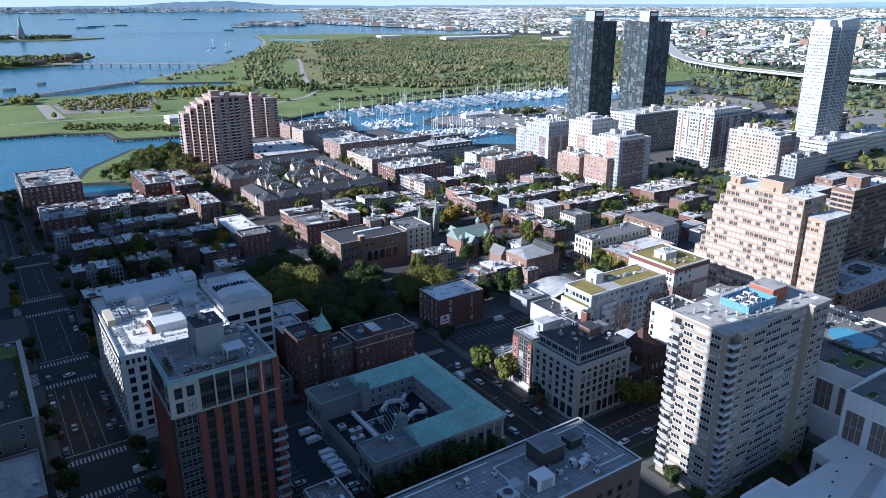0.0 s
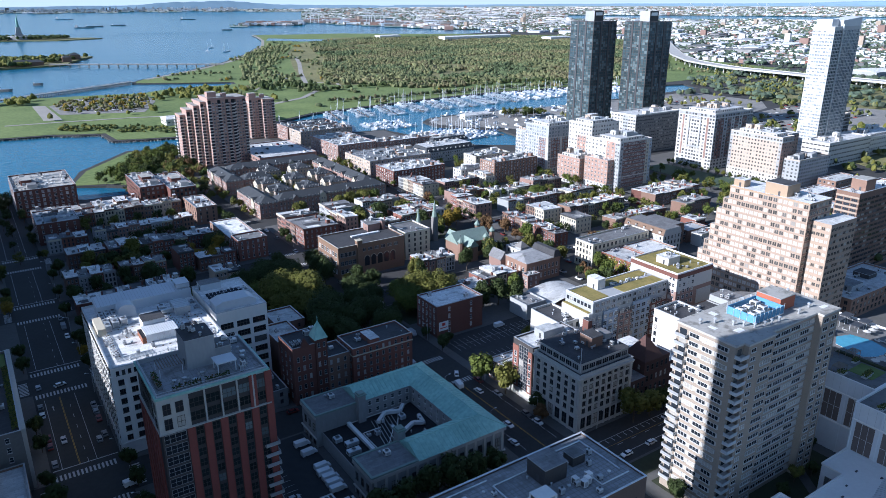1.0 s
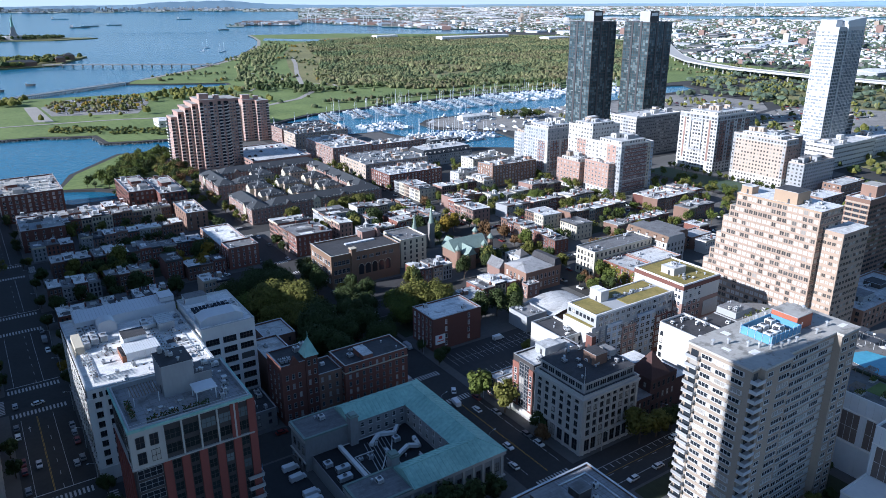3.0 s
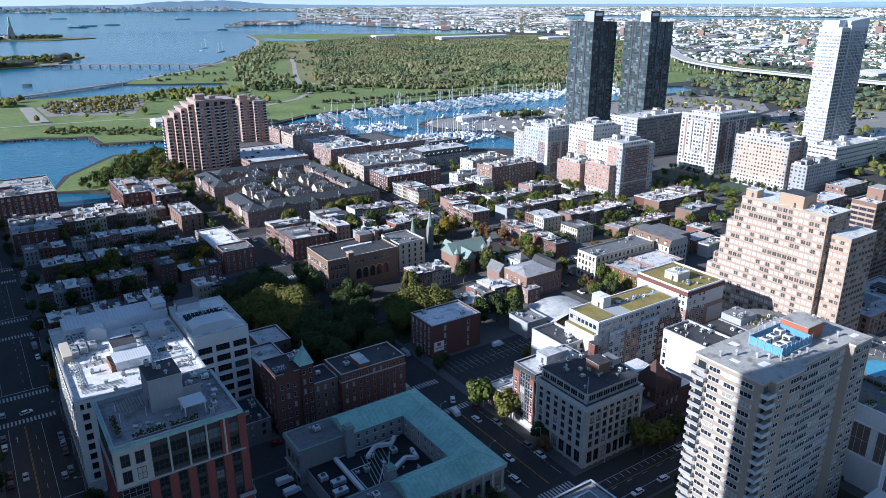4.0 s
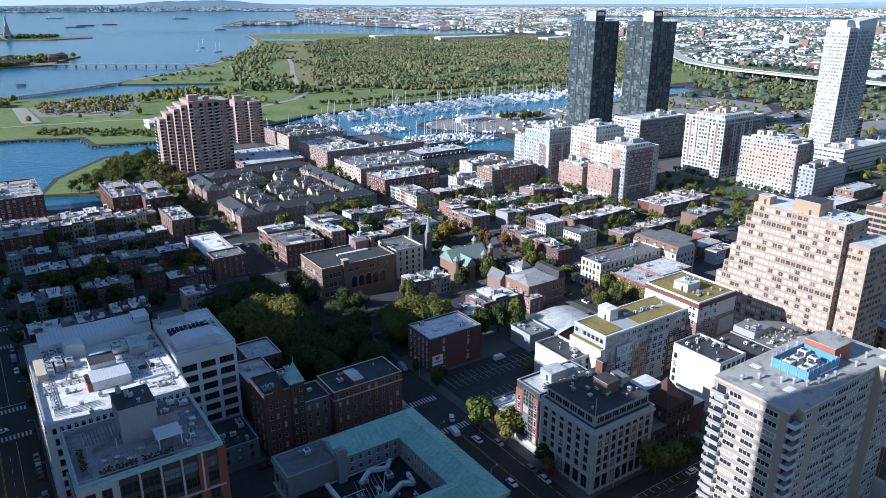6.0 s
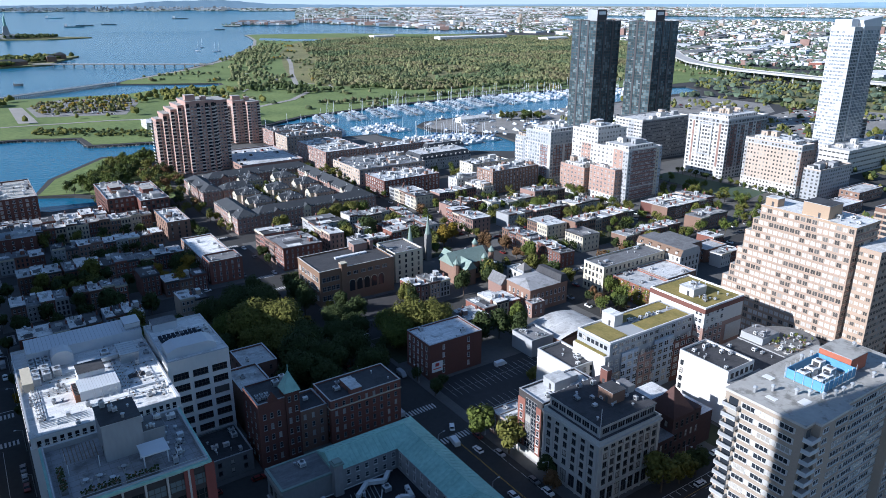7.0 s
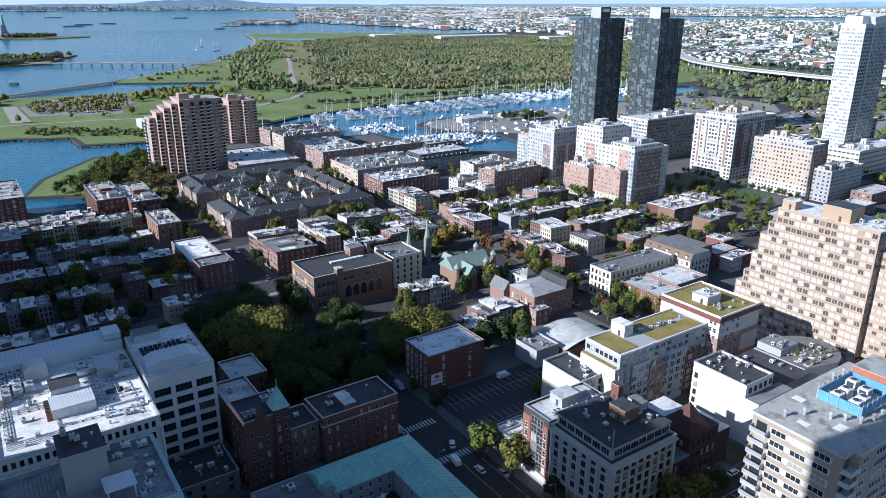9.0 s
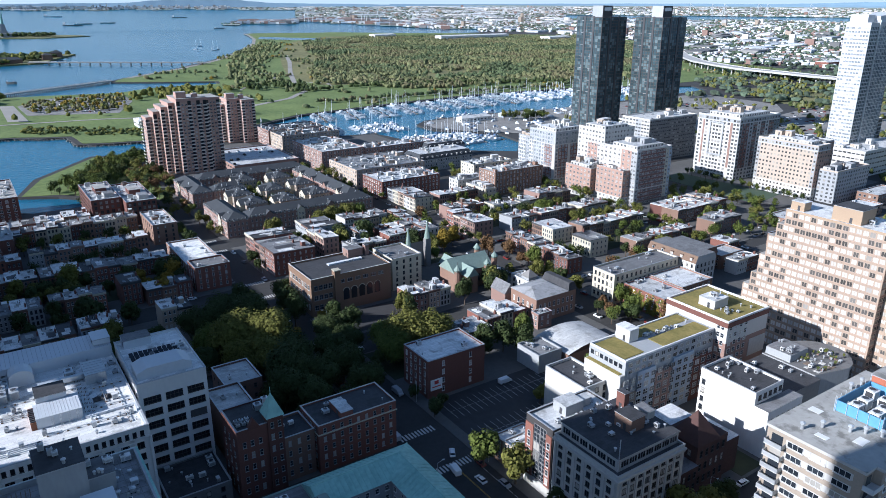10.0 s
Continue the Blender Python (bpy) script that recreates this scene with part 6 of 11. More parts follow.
# ---- eight-storey office with an arcade, and its glass neighbour ----
def corner_office():
    x0, x1, y0, y1, h = 167.5, 194, 163.5, 187.5, 23.0
    o = thing("office_building", 181, 175, 0.15, "pale limestone office block with a set-back dark attic", "office building")
    deck = shell(o, x0, x1, y0, y1, 0.15, h, LIMESTONE, ROOF_DARK, 0.7, coping=LIMESTONE)
    dz = 3.0
    fy, fx = spread(x0 + 1.2, x1 - 1.2, 8, 8.6, dz, 5), spread(y0 + 1.0, y1 - 1.0, 6, 8.6, dz, 5)
    windows(o, "y", y0, fy, 1.5, 1.75, FRAME_DARK, 2, 1)
    windows(o, "x", x0, fx, 1.5, 1.75, FRAME_DARK, 2, 1)
    for side, plane, a0, a1, n in (("y", y0, x0 + 1.2, x1 - 1.2, 8), ("x", x0, y0 + 1, y1 - 1, 6)):
        windows(o, side, plane, spread(a0, a1, n, 3.6, 1, 1), 2.3, 4.2, FRAME_DARK, 2, 2, False)
    for z, q in ((6.2, 0.35), (21.6, 0.7), (20.9, 0.35), (7.0, 0.2)):
        s = Shape()
        s.box(x0 - q, x1 + 0.1, y0 - q, y0, z, z + 0.5, LIMESTONE)
        s.box(x0 - q, x0, y0, y1, z, z + 0.5, LIMESTONE)
        put(s, "cornice", o)
    for i in range(9):
        s = Shape()
        x = x0 + 1.2 + (x1 - x0 - 2.4) * i / 8
        s.box(x - 0.3, x + 0.3, y0 - 0.3, y0, 0.15, 20.9, LIMESTONE)
        put(s, "pier", o)
    for i in range(7):
        s = Shape()
        y = y0 + 1 + (y1 - y0 - 2) * i / 6
        s.box(x0 - 0.3, x0, y - 0.3, y + 0.3, 0.15, 20.9, LIMESTONE)
        put(s, "pier", o)
    # attic
    s = Shape()
    s.box(x0 + 2.2, x1 - 0.5, y0 + 2.2, y1 - 0.3, deck, 26.0, CONCRETE)
    put(s, "attic", o)
    s = Shape()
    s.box(x0 + 1.9, x1 - 0.3, y0 + 1.9, y1 - 0.1, 26.0, 26.35, METAL_GREY, ROOF_DARK)
    put(s, "attic_roof", o)
    windows(o, "y", y0 + 2.2, spread(x0 + 3, x1 - 1, 7, 24.3, 1, 1), 2.9, 2.0, FRAME_GREY, 3, 1, False, glass_mat=GLASS_DARK)
    windows(o, "x", x0 + 2.2, spread(y0 + 3, y1 - 1, 6, 24.3, 1, 1), 2.9, 2.0, FRAME_GREY, 3, 1, False, glass_mat=GLASS_DARK)
    bulkhead(o, 181, 186.5, 172, 178, 26.35, 4.0, BRICK_BROWN, ROOF_DARK, "lift_house")
    bulkhead(o, 188, 190, 181, 184, 26.35, 5.5, BRICK_DARK, ROOF_DARK, "chimney")
    bulkhead(o, 190, 193, 174, 179, 26.35, 2.2, CONCRETE, ROOF_GREY)
    clutter(o, 171, 192, 167, 186, 26.35, 22, 21, 1.5)
    s = Shape()
    s.bar((169.5, 165.5, 23), (169.5, 165.5, 32.5), 0.12, METAL_PALE)
    put(s, "flagpole", o)
    # glass and brick neighbour
    x0, x1, y0, y1, h = 167.5, 192, 188, 199.5, 23.5
    o = thing("apartment_building", 180, 194, 0.15, "modern brick and glass apartment building with a grey roof", "apartment building")
    deck = shell(o, x0, x1, y0, y1, 0.15, h, DARK_CLAD, ROOF_SILVER, 0.7)
    s = Shape()
    s.box(x0 - 0.3, x0, 196, 199.5, 3.5, 21, BRICK_RED)
    s.box(x0 - 0.3, x0, 188.2, 190.6, 3.5, 21, BRICK_RED)
    put(s, "brick_panel", o)
    s = Shape()
    s.box(x0 - 0.3, x0, 188, 199.5, 0.15, 3.5, LIMESTONE)
    put(s, "plinth", o)
    windows(o, "x", x0 - 0.02, [(y, z) for y in (191.8, 194.6) for z in (5.6, 8.6, 11.6, 14.6, 17.6, 20.6)], 2.6, 2.7, FRAME_GREY, 2, 2, False)
    windows(o, "x", x0 - 0.31, [(y, z) for y in (189.4, 197.7) for z in (5.6, 8.6, 11.6, 14.6, 17.6)], 1.3, 2.0, FRAME_WHITE, 1, 2)
    windows(o, "Y", y1, [(x, z) for x in (171, 175, 179, 183, 187) for z in (5.6, 8.6, 11.6, 14.6, 17.6)], 1.4, 1.8, FRAME_WHITE, 1, 2, True, False)
    bulkhead(o, 176, 183, 192, 197.5, deck, 3.2, STUCCO_GREY, ROOF_SILVER, "stair_house")
    bulkhead(o, 183, 187, 193, 196, deck, 2.4, STUCCO_GREY, ROOF_SILVER)
    for x, y in ((172, 191), (173.5, 191), (179, 190), (181, 190), (188, 191), (189.5, 190), (188, 194)):
        unit(o, x, y, deck, 1.3, 1.3, 1.2)
    # low houses beside it
    for i, (a, b, h2, wall_mat, fr) in enumerate(((199.7, 204.2, 10.5, STUCCO_WHITE, FRAME_DARK), (204.3, 208.8, 9.0, BRICK_PALE, FRAME_WHITE), (208.9, 213.4, 8.6, BRICK_BROWN, FRAME_WHITE))):
        block_house("row_house", "narrow old row house with a pale roof and tall windows", "house", x0 - 1.0, x0 + 11, a, b, h2, wall_mat, ROOF_WHITE, 3, 2, 0, 1.1, 1.9, fr, 1, 2, True, 2, 0.5, group="low houses by the office")


corner_office()


# ---- tall tan tower with balconies ----
RED_HOUSE = material("orange red brick", (0.36, 0.115, 0.065), 0.85, 0.15, 2.0, 0.1)


FRAME_PALE = material("pale aluminium window frame", (0.55, 0.54, 0.52), 0.5, 0.08, metal=0.2)
STRIP = material("pale grey spandrel", (0.47, 0.455, 0.43), 0.7, 0.1, 1.5, 0.1)
SLATE_RAIL = material("blue grey balcony panel", (0.4, 0.43, 0.46), 0.5, 0.12, 1.0, 0.1, 0.1)


def tan_tower():
    x0, x1, y0, y1, h = 170.5, 218.5, 108, 129, 57.0
    o = thing("apartment_tower", 194, 118, 0.15, "tall tan brick apartment tower with stacked balconies", "apartment tower")
    s = Shape()
    s.box(x0, x1 - 9, y0 + 1.6, y1, 0.15, h - 0.6, BRICK_TAN)
    s.box(x1 - 9, x1, y0 - 0.6, y1 - 1.5, 0.15, h - 0.6, BRICK_TAN)
    s.box(x0 + 3.6, x0 + 16, y0, y0 + 1.6, 0.15, h - 0.6, BRICK_TAN)
    put_each(s, "wall", o)
    s = Shape()
    for a, b, c, d in ((x0 - 0.3, x1 - 9, y0 + 1.2, y1 + 0.3), (x1 - 9, x1 + 0.3, y0 - 0.9, y1 - 1.2), (x0 + 3.3, x0 + 16.3, y0 - 0.3, y0 + 1.2)):
        s.box(a, b, c, d, h - 0.6, h, CONCRETE, ROOF_TAN)
    put(s, "roof", o, "pale roof slab with a stained deck")
    dz = 2.72
    lv = [2.9 + dz * k for k in range(20)]
    for z in lv:
        s = Shape()
        s.box(x0 - 0.08, x0, 111.4, 124.8, z - 0.72, z + 0.72, STRIP)
        put(s, "window_strip", o, "pale strip between the windows" if z == lv[0] else "")
        s = Shape()
        s.box(x0 + 16.2, x1 - 9.1, y0 + 1.52, y0 + 1.6, z - 0.74, z + 0.74, STRIP)
        put(s, "window_strip", o)
    windows(o, "x", x0 - 0.08, [(y, z) for z in lv for y in (113.4, 118.2, 122.8)], 3.3, 1.35, FRAME_PALE, 3, 1, True)
    windows(o, "y", y0, [(x0 + 6, z) for z in lv], 2.2, 1.25, FRAME_WHITE, 2, 1)
    windows(o, "y", y0, [(x0 + 12.5, z) for z in lv], 5.0, 1.4, FRAME_PALE, 4, 1)
    windows(o, "y", y0 + 1.52, [(x, z) for z in lv for x in (x0 + 18.6, x0 + 23.6, x0 + 28.6, x0 + 33.9)], 4.6, 1.4, FRAME_PALE, 4, 1)
    windows(o, "y", y0 - 0.6, [(x, z) for z in lv for x in (x1 - 6.8, x1 - 2.6)], 2.6, 1.4, FRAME_PALE, 2, 1)
    # sill bands on the long front
    for z in lv:
        s = Shape()
        s.box(x0 + 16.1, x1 - 9, y0 + 1.35, y0 + 1.6, z - 1.05, z - 0.85, CONCRETE)
        put(s, "band", o)
    # balconies, two stacks
    s = Shape()
    s.box(-0.35, 3.3, -0.35, 1.75, -1.56, -1.28, BALCONY)
    s.box(-0.35, 3.3, -0.35, -0.29, -1.28, -0.4, SLATE_RAIL)
    s.box(-0.35, -0.29, -0.29, 1.7, -1.28, -0.4, SLATE_RAIL)
    s.box(0.8, 2.6, 1.72, 1.75, -1.28, 0.8, GLASS)
    corner = s.data("balcony")
    s = Shape()
    s.box(-1.6, 0, -1.9, 1.9, -1.5, -1.28, BALCONY)
    s.box(-1.6, -1.53, -1.9, 1.9, -1.28, -0.35, METAL_GREY)
    for e in (-1.9, 1.83):
        s.box(-1.53, 0, e, e + 0.07, -1.28, -0.35, BALCONY)
    s.box(-0.04, 0, -1.2, 1.2, -1.28, 0.8, GLASS)
    side = s.data("balcony")
    for z in lv[1:]:
        b = new("balcony", corner)
        b.parent, b.location = o, (x0 + 0.2 - 194, y0 - 0.2 - 118, z - 0.15)
        b = new("balcony", side)
        b.parent, b.location = o, (x0 - 194, y1 - 2.3 - 118, z - 0.15)
    # plant behind blue sheeting
    s = Shape()
    for a, b, c, d in ((186, 200, 114.5, 114.7), (186, 200, 123.8, 124.0), (186, 186.2, 114.7, 123.8), (199.8, 200, 114.7, 123.8)):
        s.box(a, b, c, d, h + 0.3, h + 2.7, BLUE_SHEET)
    put_each(s, "sheeting", o, "bright blue scaffold sheeting")
    s = Shape()
    for i in range(8):
        x = 186 + i * 2
        s.bar((x, 114.4, h), (x, 114.4, h + 3.6), 0.06, METAL_PALE)
        s.bar((x, 124.1, h), (x, 124.1, h + 3.6), 0.06, METAL_PALE)
    for i in range(5):
        y = 115 + i * 2.2
        s.bar((185.9, y, h), (185.9, y, h + 3.6), 0.06, METAL_PALE)
    put(s, "scaffold", o)
    bulkhead(o, 200.4, 208, 116, 124, h, 4.0, RED_HOUSE, ROOF_TAN, "lift_house")
    for x, y in ((188.5, 117), (191.5, 117), (188.5, 121), (192, 121), (195.5, 118.5), (197, 122)):
        unit(o, x, y, h, 2.4, 2.2, 2.4, WHITE_PAINT)
    for x, y in ((174, 124), (178, 122), (183, 116), (184.5, 113.5), (188, 112.6), (191, 112.4), (194.5, 112.2), (181, 118), (204, 112), (211, 113), (213, 120), (210, 124), (206, 126), (202, 126.5), (198, 126.8), (216, 123)):
        vent(o, x, y, h, 0.55, 1.7)
    for x, y, a, b in ((178, 114, 3, 2), (182, 125, 2, 2.5), (214, 110, 3, 1.5), (174, 119, 1.5, 2.5)):
        s = Shape()
        s.box(x, x + a, y, y + b, h, h + 0.05, WHITE_PAINT)
        put(s, "patch", o, "pale repaired patch")


tan_tower()


# ---- near roof under the camera ----
BRICK_NEAR = material("deep brown brick", (0.12, 0.085, 0.07), 0.9, 0.2, 2.5, 0.08, 0.0, bump=0.3)


def near_block():
    x0, x1, y0, y1, h = 55, 129, 102, 124.5, 37.0
    o = thing("apartment_building", 95, 113, 0.15, "brown brick apartment building with a cluttered paved roof", "apartment building")
    deck = shell(o, x0, x1, y0, y1, 0.15, h, BRICK_NEAR, PAVER, 0.6, coping=METAL_PALE)
    windows(o, "y", y0, spread(x0 + 2, x1 - 2, 20, 4.5, 3.0, 10), 1.7, 1.7, FRAME_DARK, 2, 1, True, False, GLASS_DARKS)
    s = Shape()
    for i in range(58):
        s.box(x0 + 0.6 + i * 1.25, x0 + 0.74 + i * 1.25, y0 + 0.6, y1 - 0.6, deck, deck + 0.03, CONCRETE_DARK)
    for i in range(17):
        s.box(x0 + 0.6, x1 - 0.6, y0 + 0.6 + i * 1.28, y0 + 0.74 + i * 1.28, deck, deck + 0.032, CONCRETE_DARK)
    put(s, "paver_joints", o)
    bulkhead(o, 106, 113, 113, 119.5, deck, 4.6, DARK_CLAD, ROOF_GREY, "lift_house")
    bulkhead(o, 117, 121, 115, 118.5, deck, 2.6, DARK_CLAD, ROOF_GREY)
    unit(o, 101.5, 108.5, deck, 5, 4, 3.4, WHITE_PAINT, False)
    unit(o, 91, 108, deck, 4, 4, 3.0, METAL_PALE, True)
    unit(o, 95, 110.5, deck, 3.2, 3, 2.4, METAL_GREY, False)
    for x, y in ((114, 108), (115.5, 108.5), (113, 110), (117, 109.5)):
        unit(o, x, y, deck, 1.3, 1.5, 2.0, WHITE_PAINT, False)
    clutter(o, 60, 127, 104, 123, deck, 44, 31, 1.3)
    s = Shape()
    for a, b in (((113, 122), (126, 122)), ((126, 122), (126, 108)), ((96, 120), (106, 120)), ((106, 120), (113, 122)), ((96, 104), (96, 120)), ((113, 122), (113, 119.5)), ((118, 106), (127, 106)), ((118, 106), (118, 112)), ((60, 122.5), (96, 122.5)), ((100, 112), (106, 112))):
        s.bar((*a, deck + 0.3), (*b, deck + 0.3), 0.2, METAL_PALE)
    put(s, "pipe", o)


near_block()


# ---- white terraces and paneled blocks at the edge ----
def white_terraces():
    o = thing("low_building", 190, 88, 0.15, "low white-roofed podium with a sunken court", "building")
    s = Shape()
    s.prism([(150, 50), (220.6, 50), (220.6, 98), (206.5, 98), (206.5, 91.6), (183, 91.6), (183, 97), (168, 97), (160, 84)], 0.15, 11.3, WHITE_PANEL, WHITE_PAINT)
    put(s, "wall", o)
    rim = [(160, 84), (168, 97), (183, 97), (183, 91.6), (206.5, 91.6), (206.5, 98), (220.4, 98)]
    for a, b in zip(rim, rim[1:]):
        s = Shape()
        s.bar((*a, 11.55), (*b, 11.55), 0.36, WHITE_PAINT, 4)
        put(s, "coping", o)
    windows(o, "x", 206.48, [(95, 5)], 3.0, 6.0, FRAME_GREY, 2, 2, False, glass_mat=GLASS_DARK)
    windows(o, "Y", 91.62, spread(184, 206, 5, 5, 3, 1), 3.0, 4.0, FRAME_GREY, 2, 1, False, True, GLASS_DARK)
    for x, y, a, b in ((176, 88, 0.9, 0.5), (196, 86, 1.0, 0.5), (202, 88, 0.8, 0.5), (211, 90, 1.1, 0.5), (214, 84, 1.0, 0.6), (189, 83, 1.0, 0.5)):
        s = Shape()
        s.box(x, x + a, y, y + b, 11.3, 11.5, METAL_DARK)
        put(s, "roof_drain", o)
    s = Shape()
    s.faces([(186, 60, 11.3), (216, 60, 11.3), (216, 84, 11.3), (186, 78, 11.3), (190, 60, 13.8), (212, 60, 13.8), (212, 79, 13.8), (190, 74, 13.8)], [(0, 1, 5, 4), (1, 2, 6, 5), (2, 3, 7, 6), (3, 0, 4, 7), (4, 5, 6, 7)], WHITE_PANEL)
    put(s, "roof_house", o, "sloped metal roof house")
    for i in range(24):
        s = Shape()
        s.bar((187 + i * 1.2, 78.3 + i * 0.24, 11.4), (190.5 + i * 0.9, 74.2 + i * 0.2, 13.85), 0.06, METAL_GREY, 3)
        put(s, "seam", o)
    # tall paneled block with the pool deck on its roof, and a wing in front
    for x0, x1, y0, y1, h, lab in ((233, 283, 98.7, 139, 28.0, "white paneled block with tall louvres and a pool deck"), (221, 262, 50, 98.5, 28.0, "white paneled wing with tall louvres and roof planting")):
        o = thing("panel_block", (x0 + x1) / 2, (y0 + y1) / 2, 0.15, lab, "building")
        deck = shell(o, x0, x1, y0, y1, 0.15, h, WHITE_PANEL, DECKING, 0.8, coping=WHITE_PAINT)
        n = int((y1 - y0) / 7.0)
        windows(o, "x", x0, spread(y0 + 0.3, y1 - 0.3, n, 16.6, 6, 1), 5.9, 10.4, FRAME_WHITE, 3, 2, False, glass_mat=LOUVRE)
        for k in range(n + 1):
            s = Shape()
            y = y0 + 0.3 + (y1 - y0 - 0.6) * k / n
            s.box(x0 - 0.25, x0, y - 0.2, y + 0.2, 0.15, 27.6, WHITE_PANEL)
            put(s, "pier", o)
        for k in range(int((y1 - y0) / 2.4)):
            s = Shape()
            y = y0 + 1 + k * 2.4
            s.box(x0 - 0.04, x0, y, y + 0.06, 22.4, 27.6, METAL_GREY)
            put(s, "joint", o)
        s = Shape()
        s.box(x0 - 0.3, x0, y0, y1, 10.6, 11.1, WHITE_PAINT)
        s.box(x0 - 0.3, x0, y0, y1, 22.1, 22.4, WHITE_PAINT)
        put_each(s, "band", o)
        for k in range(40):
            rr = random.Random(k * 3 + int(x0))
            x, y = x0 + 1 + rr.random() * 15, y0 + 2 + rr.random() * (y1 - y0 - 4)
            if k % 4 == 0:
                s = Shape()
                a, b = rr.uniform(2, 5), rr.uniform(1, 2.2)
                s.box(x, x + a, y, y + b, deck, deck + 0.6, CONCRETE)
                put(s, "planter", o)
                s = Shape()
                for q in range(90):
                    u, v, w = x + rr.random() * a, y + rr.random() * b, deck + 0.6 + rr.random() * 0.8
                    s.face([(u - 0.2, v, w), (u + 0.15, v - 0.2, w + 0.1), (u + 0.2, v + 0.15, w + 0.25), (u - 0.05, v + 0.2, w + 0.2)], LEAF_DARK if rr.random() < 0.6 else LEAF_OLIVE)
                put(s, "planting", o, kind="stuff")
            elif x0 == 233 and k % 4 == 1 and k < 24:
                # slatted pergola
                s = Shape()
                for dx in (0, 4.2):
                    for dy in (0, 2.8):
                        s.box(x + dx, x + dx + 0.15, y + dy, y + dy + 0.15, deck, deck + 2.4, TIMBER)
                for q in range(8):
                    s.box(x - 0.1, x + 4.5, y + q * 0.4, y + q * 0.4 + 0.18, deck + 2.4, deck + 2.55, TIMBER)
                put(s, "pergola", o, "slatted timber pergola")
    o = bpy.data.objects["panel_block"]
    deck = 27.26
    s = Shape()
    s.prism([(254, 113), (260, 109.5), (267, 111), (269.5, 118), (268, 125), (262, 127), (256, 124)], deck, deck + 0.05, WHITE_PAINT, POOL)
    put(s, "swimming_pool", o, "turquoise swimming pool")
    s = Shape()
    s.box(240, 249, 103, 111, deck, deck + 0.12, LAWN)
    s.box(250, 251.2, 100, 130, deck, deck + 0.8, YARD)
    put_each(s, "planting_bed", o)
    for i in range(46):
        rr = random.Random(i)
        x, y = rr.choice([(rr.uniform(252, 272), rr.uniform(103, 109)), (rr.uniform(270, 276), rr.uniform(106, 122)), (rr.uniform(252, 270), rr.uniform(128, 133))])
        s = Shape()
        s.box(x - 0.35, x + 0.35, y - 0.95, y + 0.95, deck + 0.3, deck + 0.42, CLOTH)
        s.box(x - 0.35, x + 0.35, y + 0.5, y + 0.95, deck + 0.42, deck + 0.75, CLOTH)
        for e in (-0.8, 0.8):
            s.box(x - 0.3, x + 0.3, y + e - 0.05, y + e + 0.05, deck, deck + 0.3, METAL_DARK)
        s.obj("sun_lounger", None, "pale sun lounger on the pool deck", "lounger", "pool loungers")
    for i in range(4):
        x = 271 + (i % 2) * 6
        y = 124 + (i // 2) * 7
        s = Shape()
        for dx in (0, 4):
            for dy in (0, 3):
                s.box(x + dx, x + dx + 0.15, y + dy, y + dy + 0.15, deck, deck + 2.4, METAL_PALE)
        s.box(x - 0.2, x + 4.4, y - 0.2, y + 3.4, deck + 2.4, deck + 2.6, METAL_DARK)
        put(s, "cabana", o)

    # closed and open parasols round the pool, built once
    first = None
    for i in range(22):
        rr = random.Random(100 + i)
        x, y = rr.choice([(rr.uniform(250, 274), rr.uniform(102, 108.5)), (rr.uniform(271, 279), rr.uniform(104, 122)), (rr.uniform(250, 270), rr.uniform(128.5, 134))])
        if first is None:
            first = new("parasol")
            tagged(first, "pale canvas parasol on the pool deck", "parasol", "pool parasols")
            s = Shape()
            s.tube(0, 0, 0, 2.5, 0.05, 0.04, METAL_DARK, 6)
            s.obj("pole", first)
            s = Shape()
            s.tube(0, 0, 2.1, 2.75, 1.45, 0.08, CLOTH, 8)
            s.obj("canopy", first)
            first.matrix_basis = pose(x, y, deck)
        else:
            copy_thing(first, pose(x, y, deck, 0, 0, i * 17))
    o, d = block_house("store", "low brown brick store with a pale roof full of plant", "building", 341, 398, 160, 184, 11.0, BRICK_BROWN, ROOF_SILVER, 3, 6, 15, 1.6, 1.8, FRAME_DARK, 2, 1, False, 22, 0.9)
    bulkhead(o, 352, 362, 166, 174, d, 2.8, STUCCO_GREY, ROOF_GREY)
    bulkhead(o, 376, 384, 170, 178, d, 2.2, DARK_CLAD, ROOF_DARK)


white_terraces()


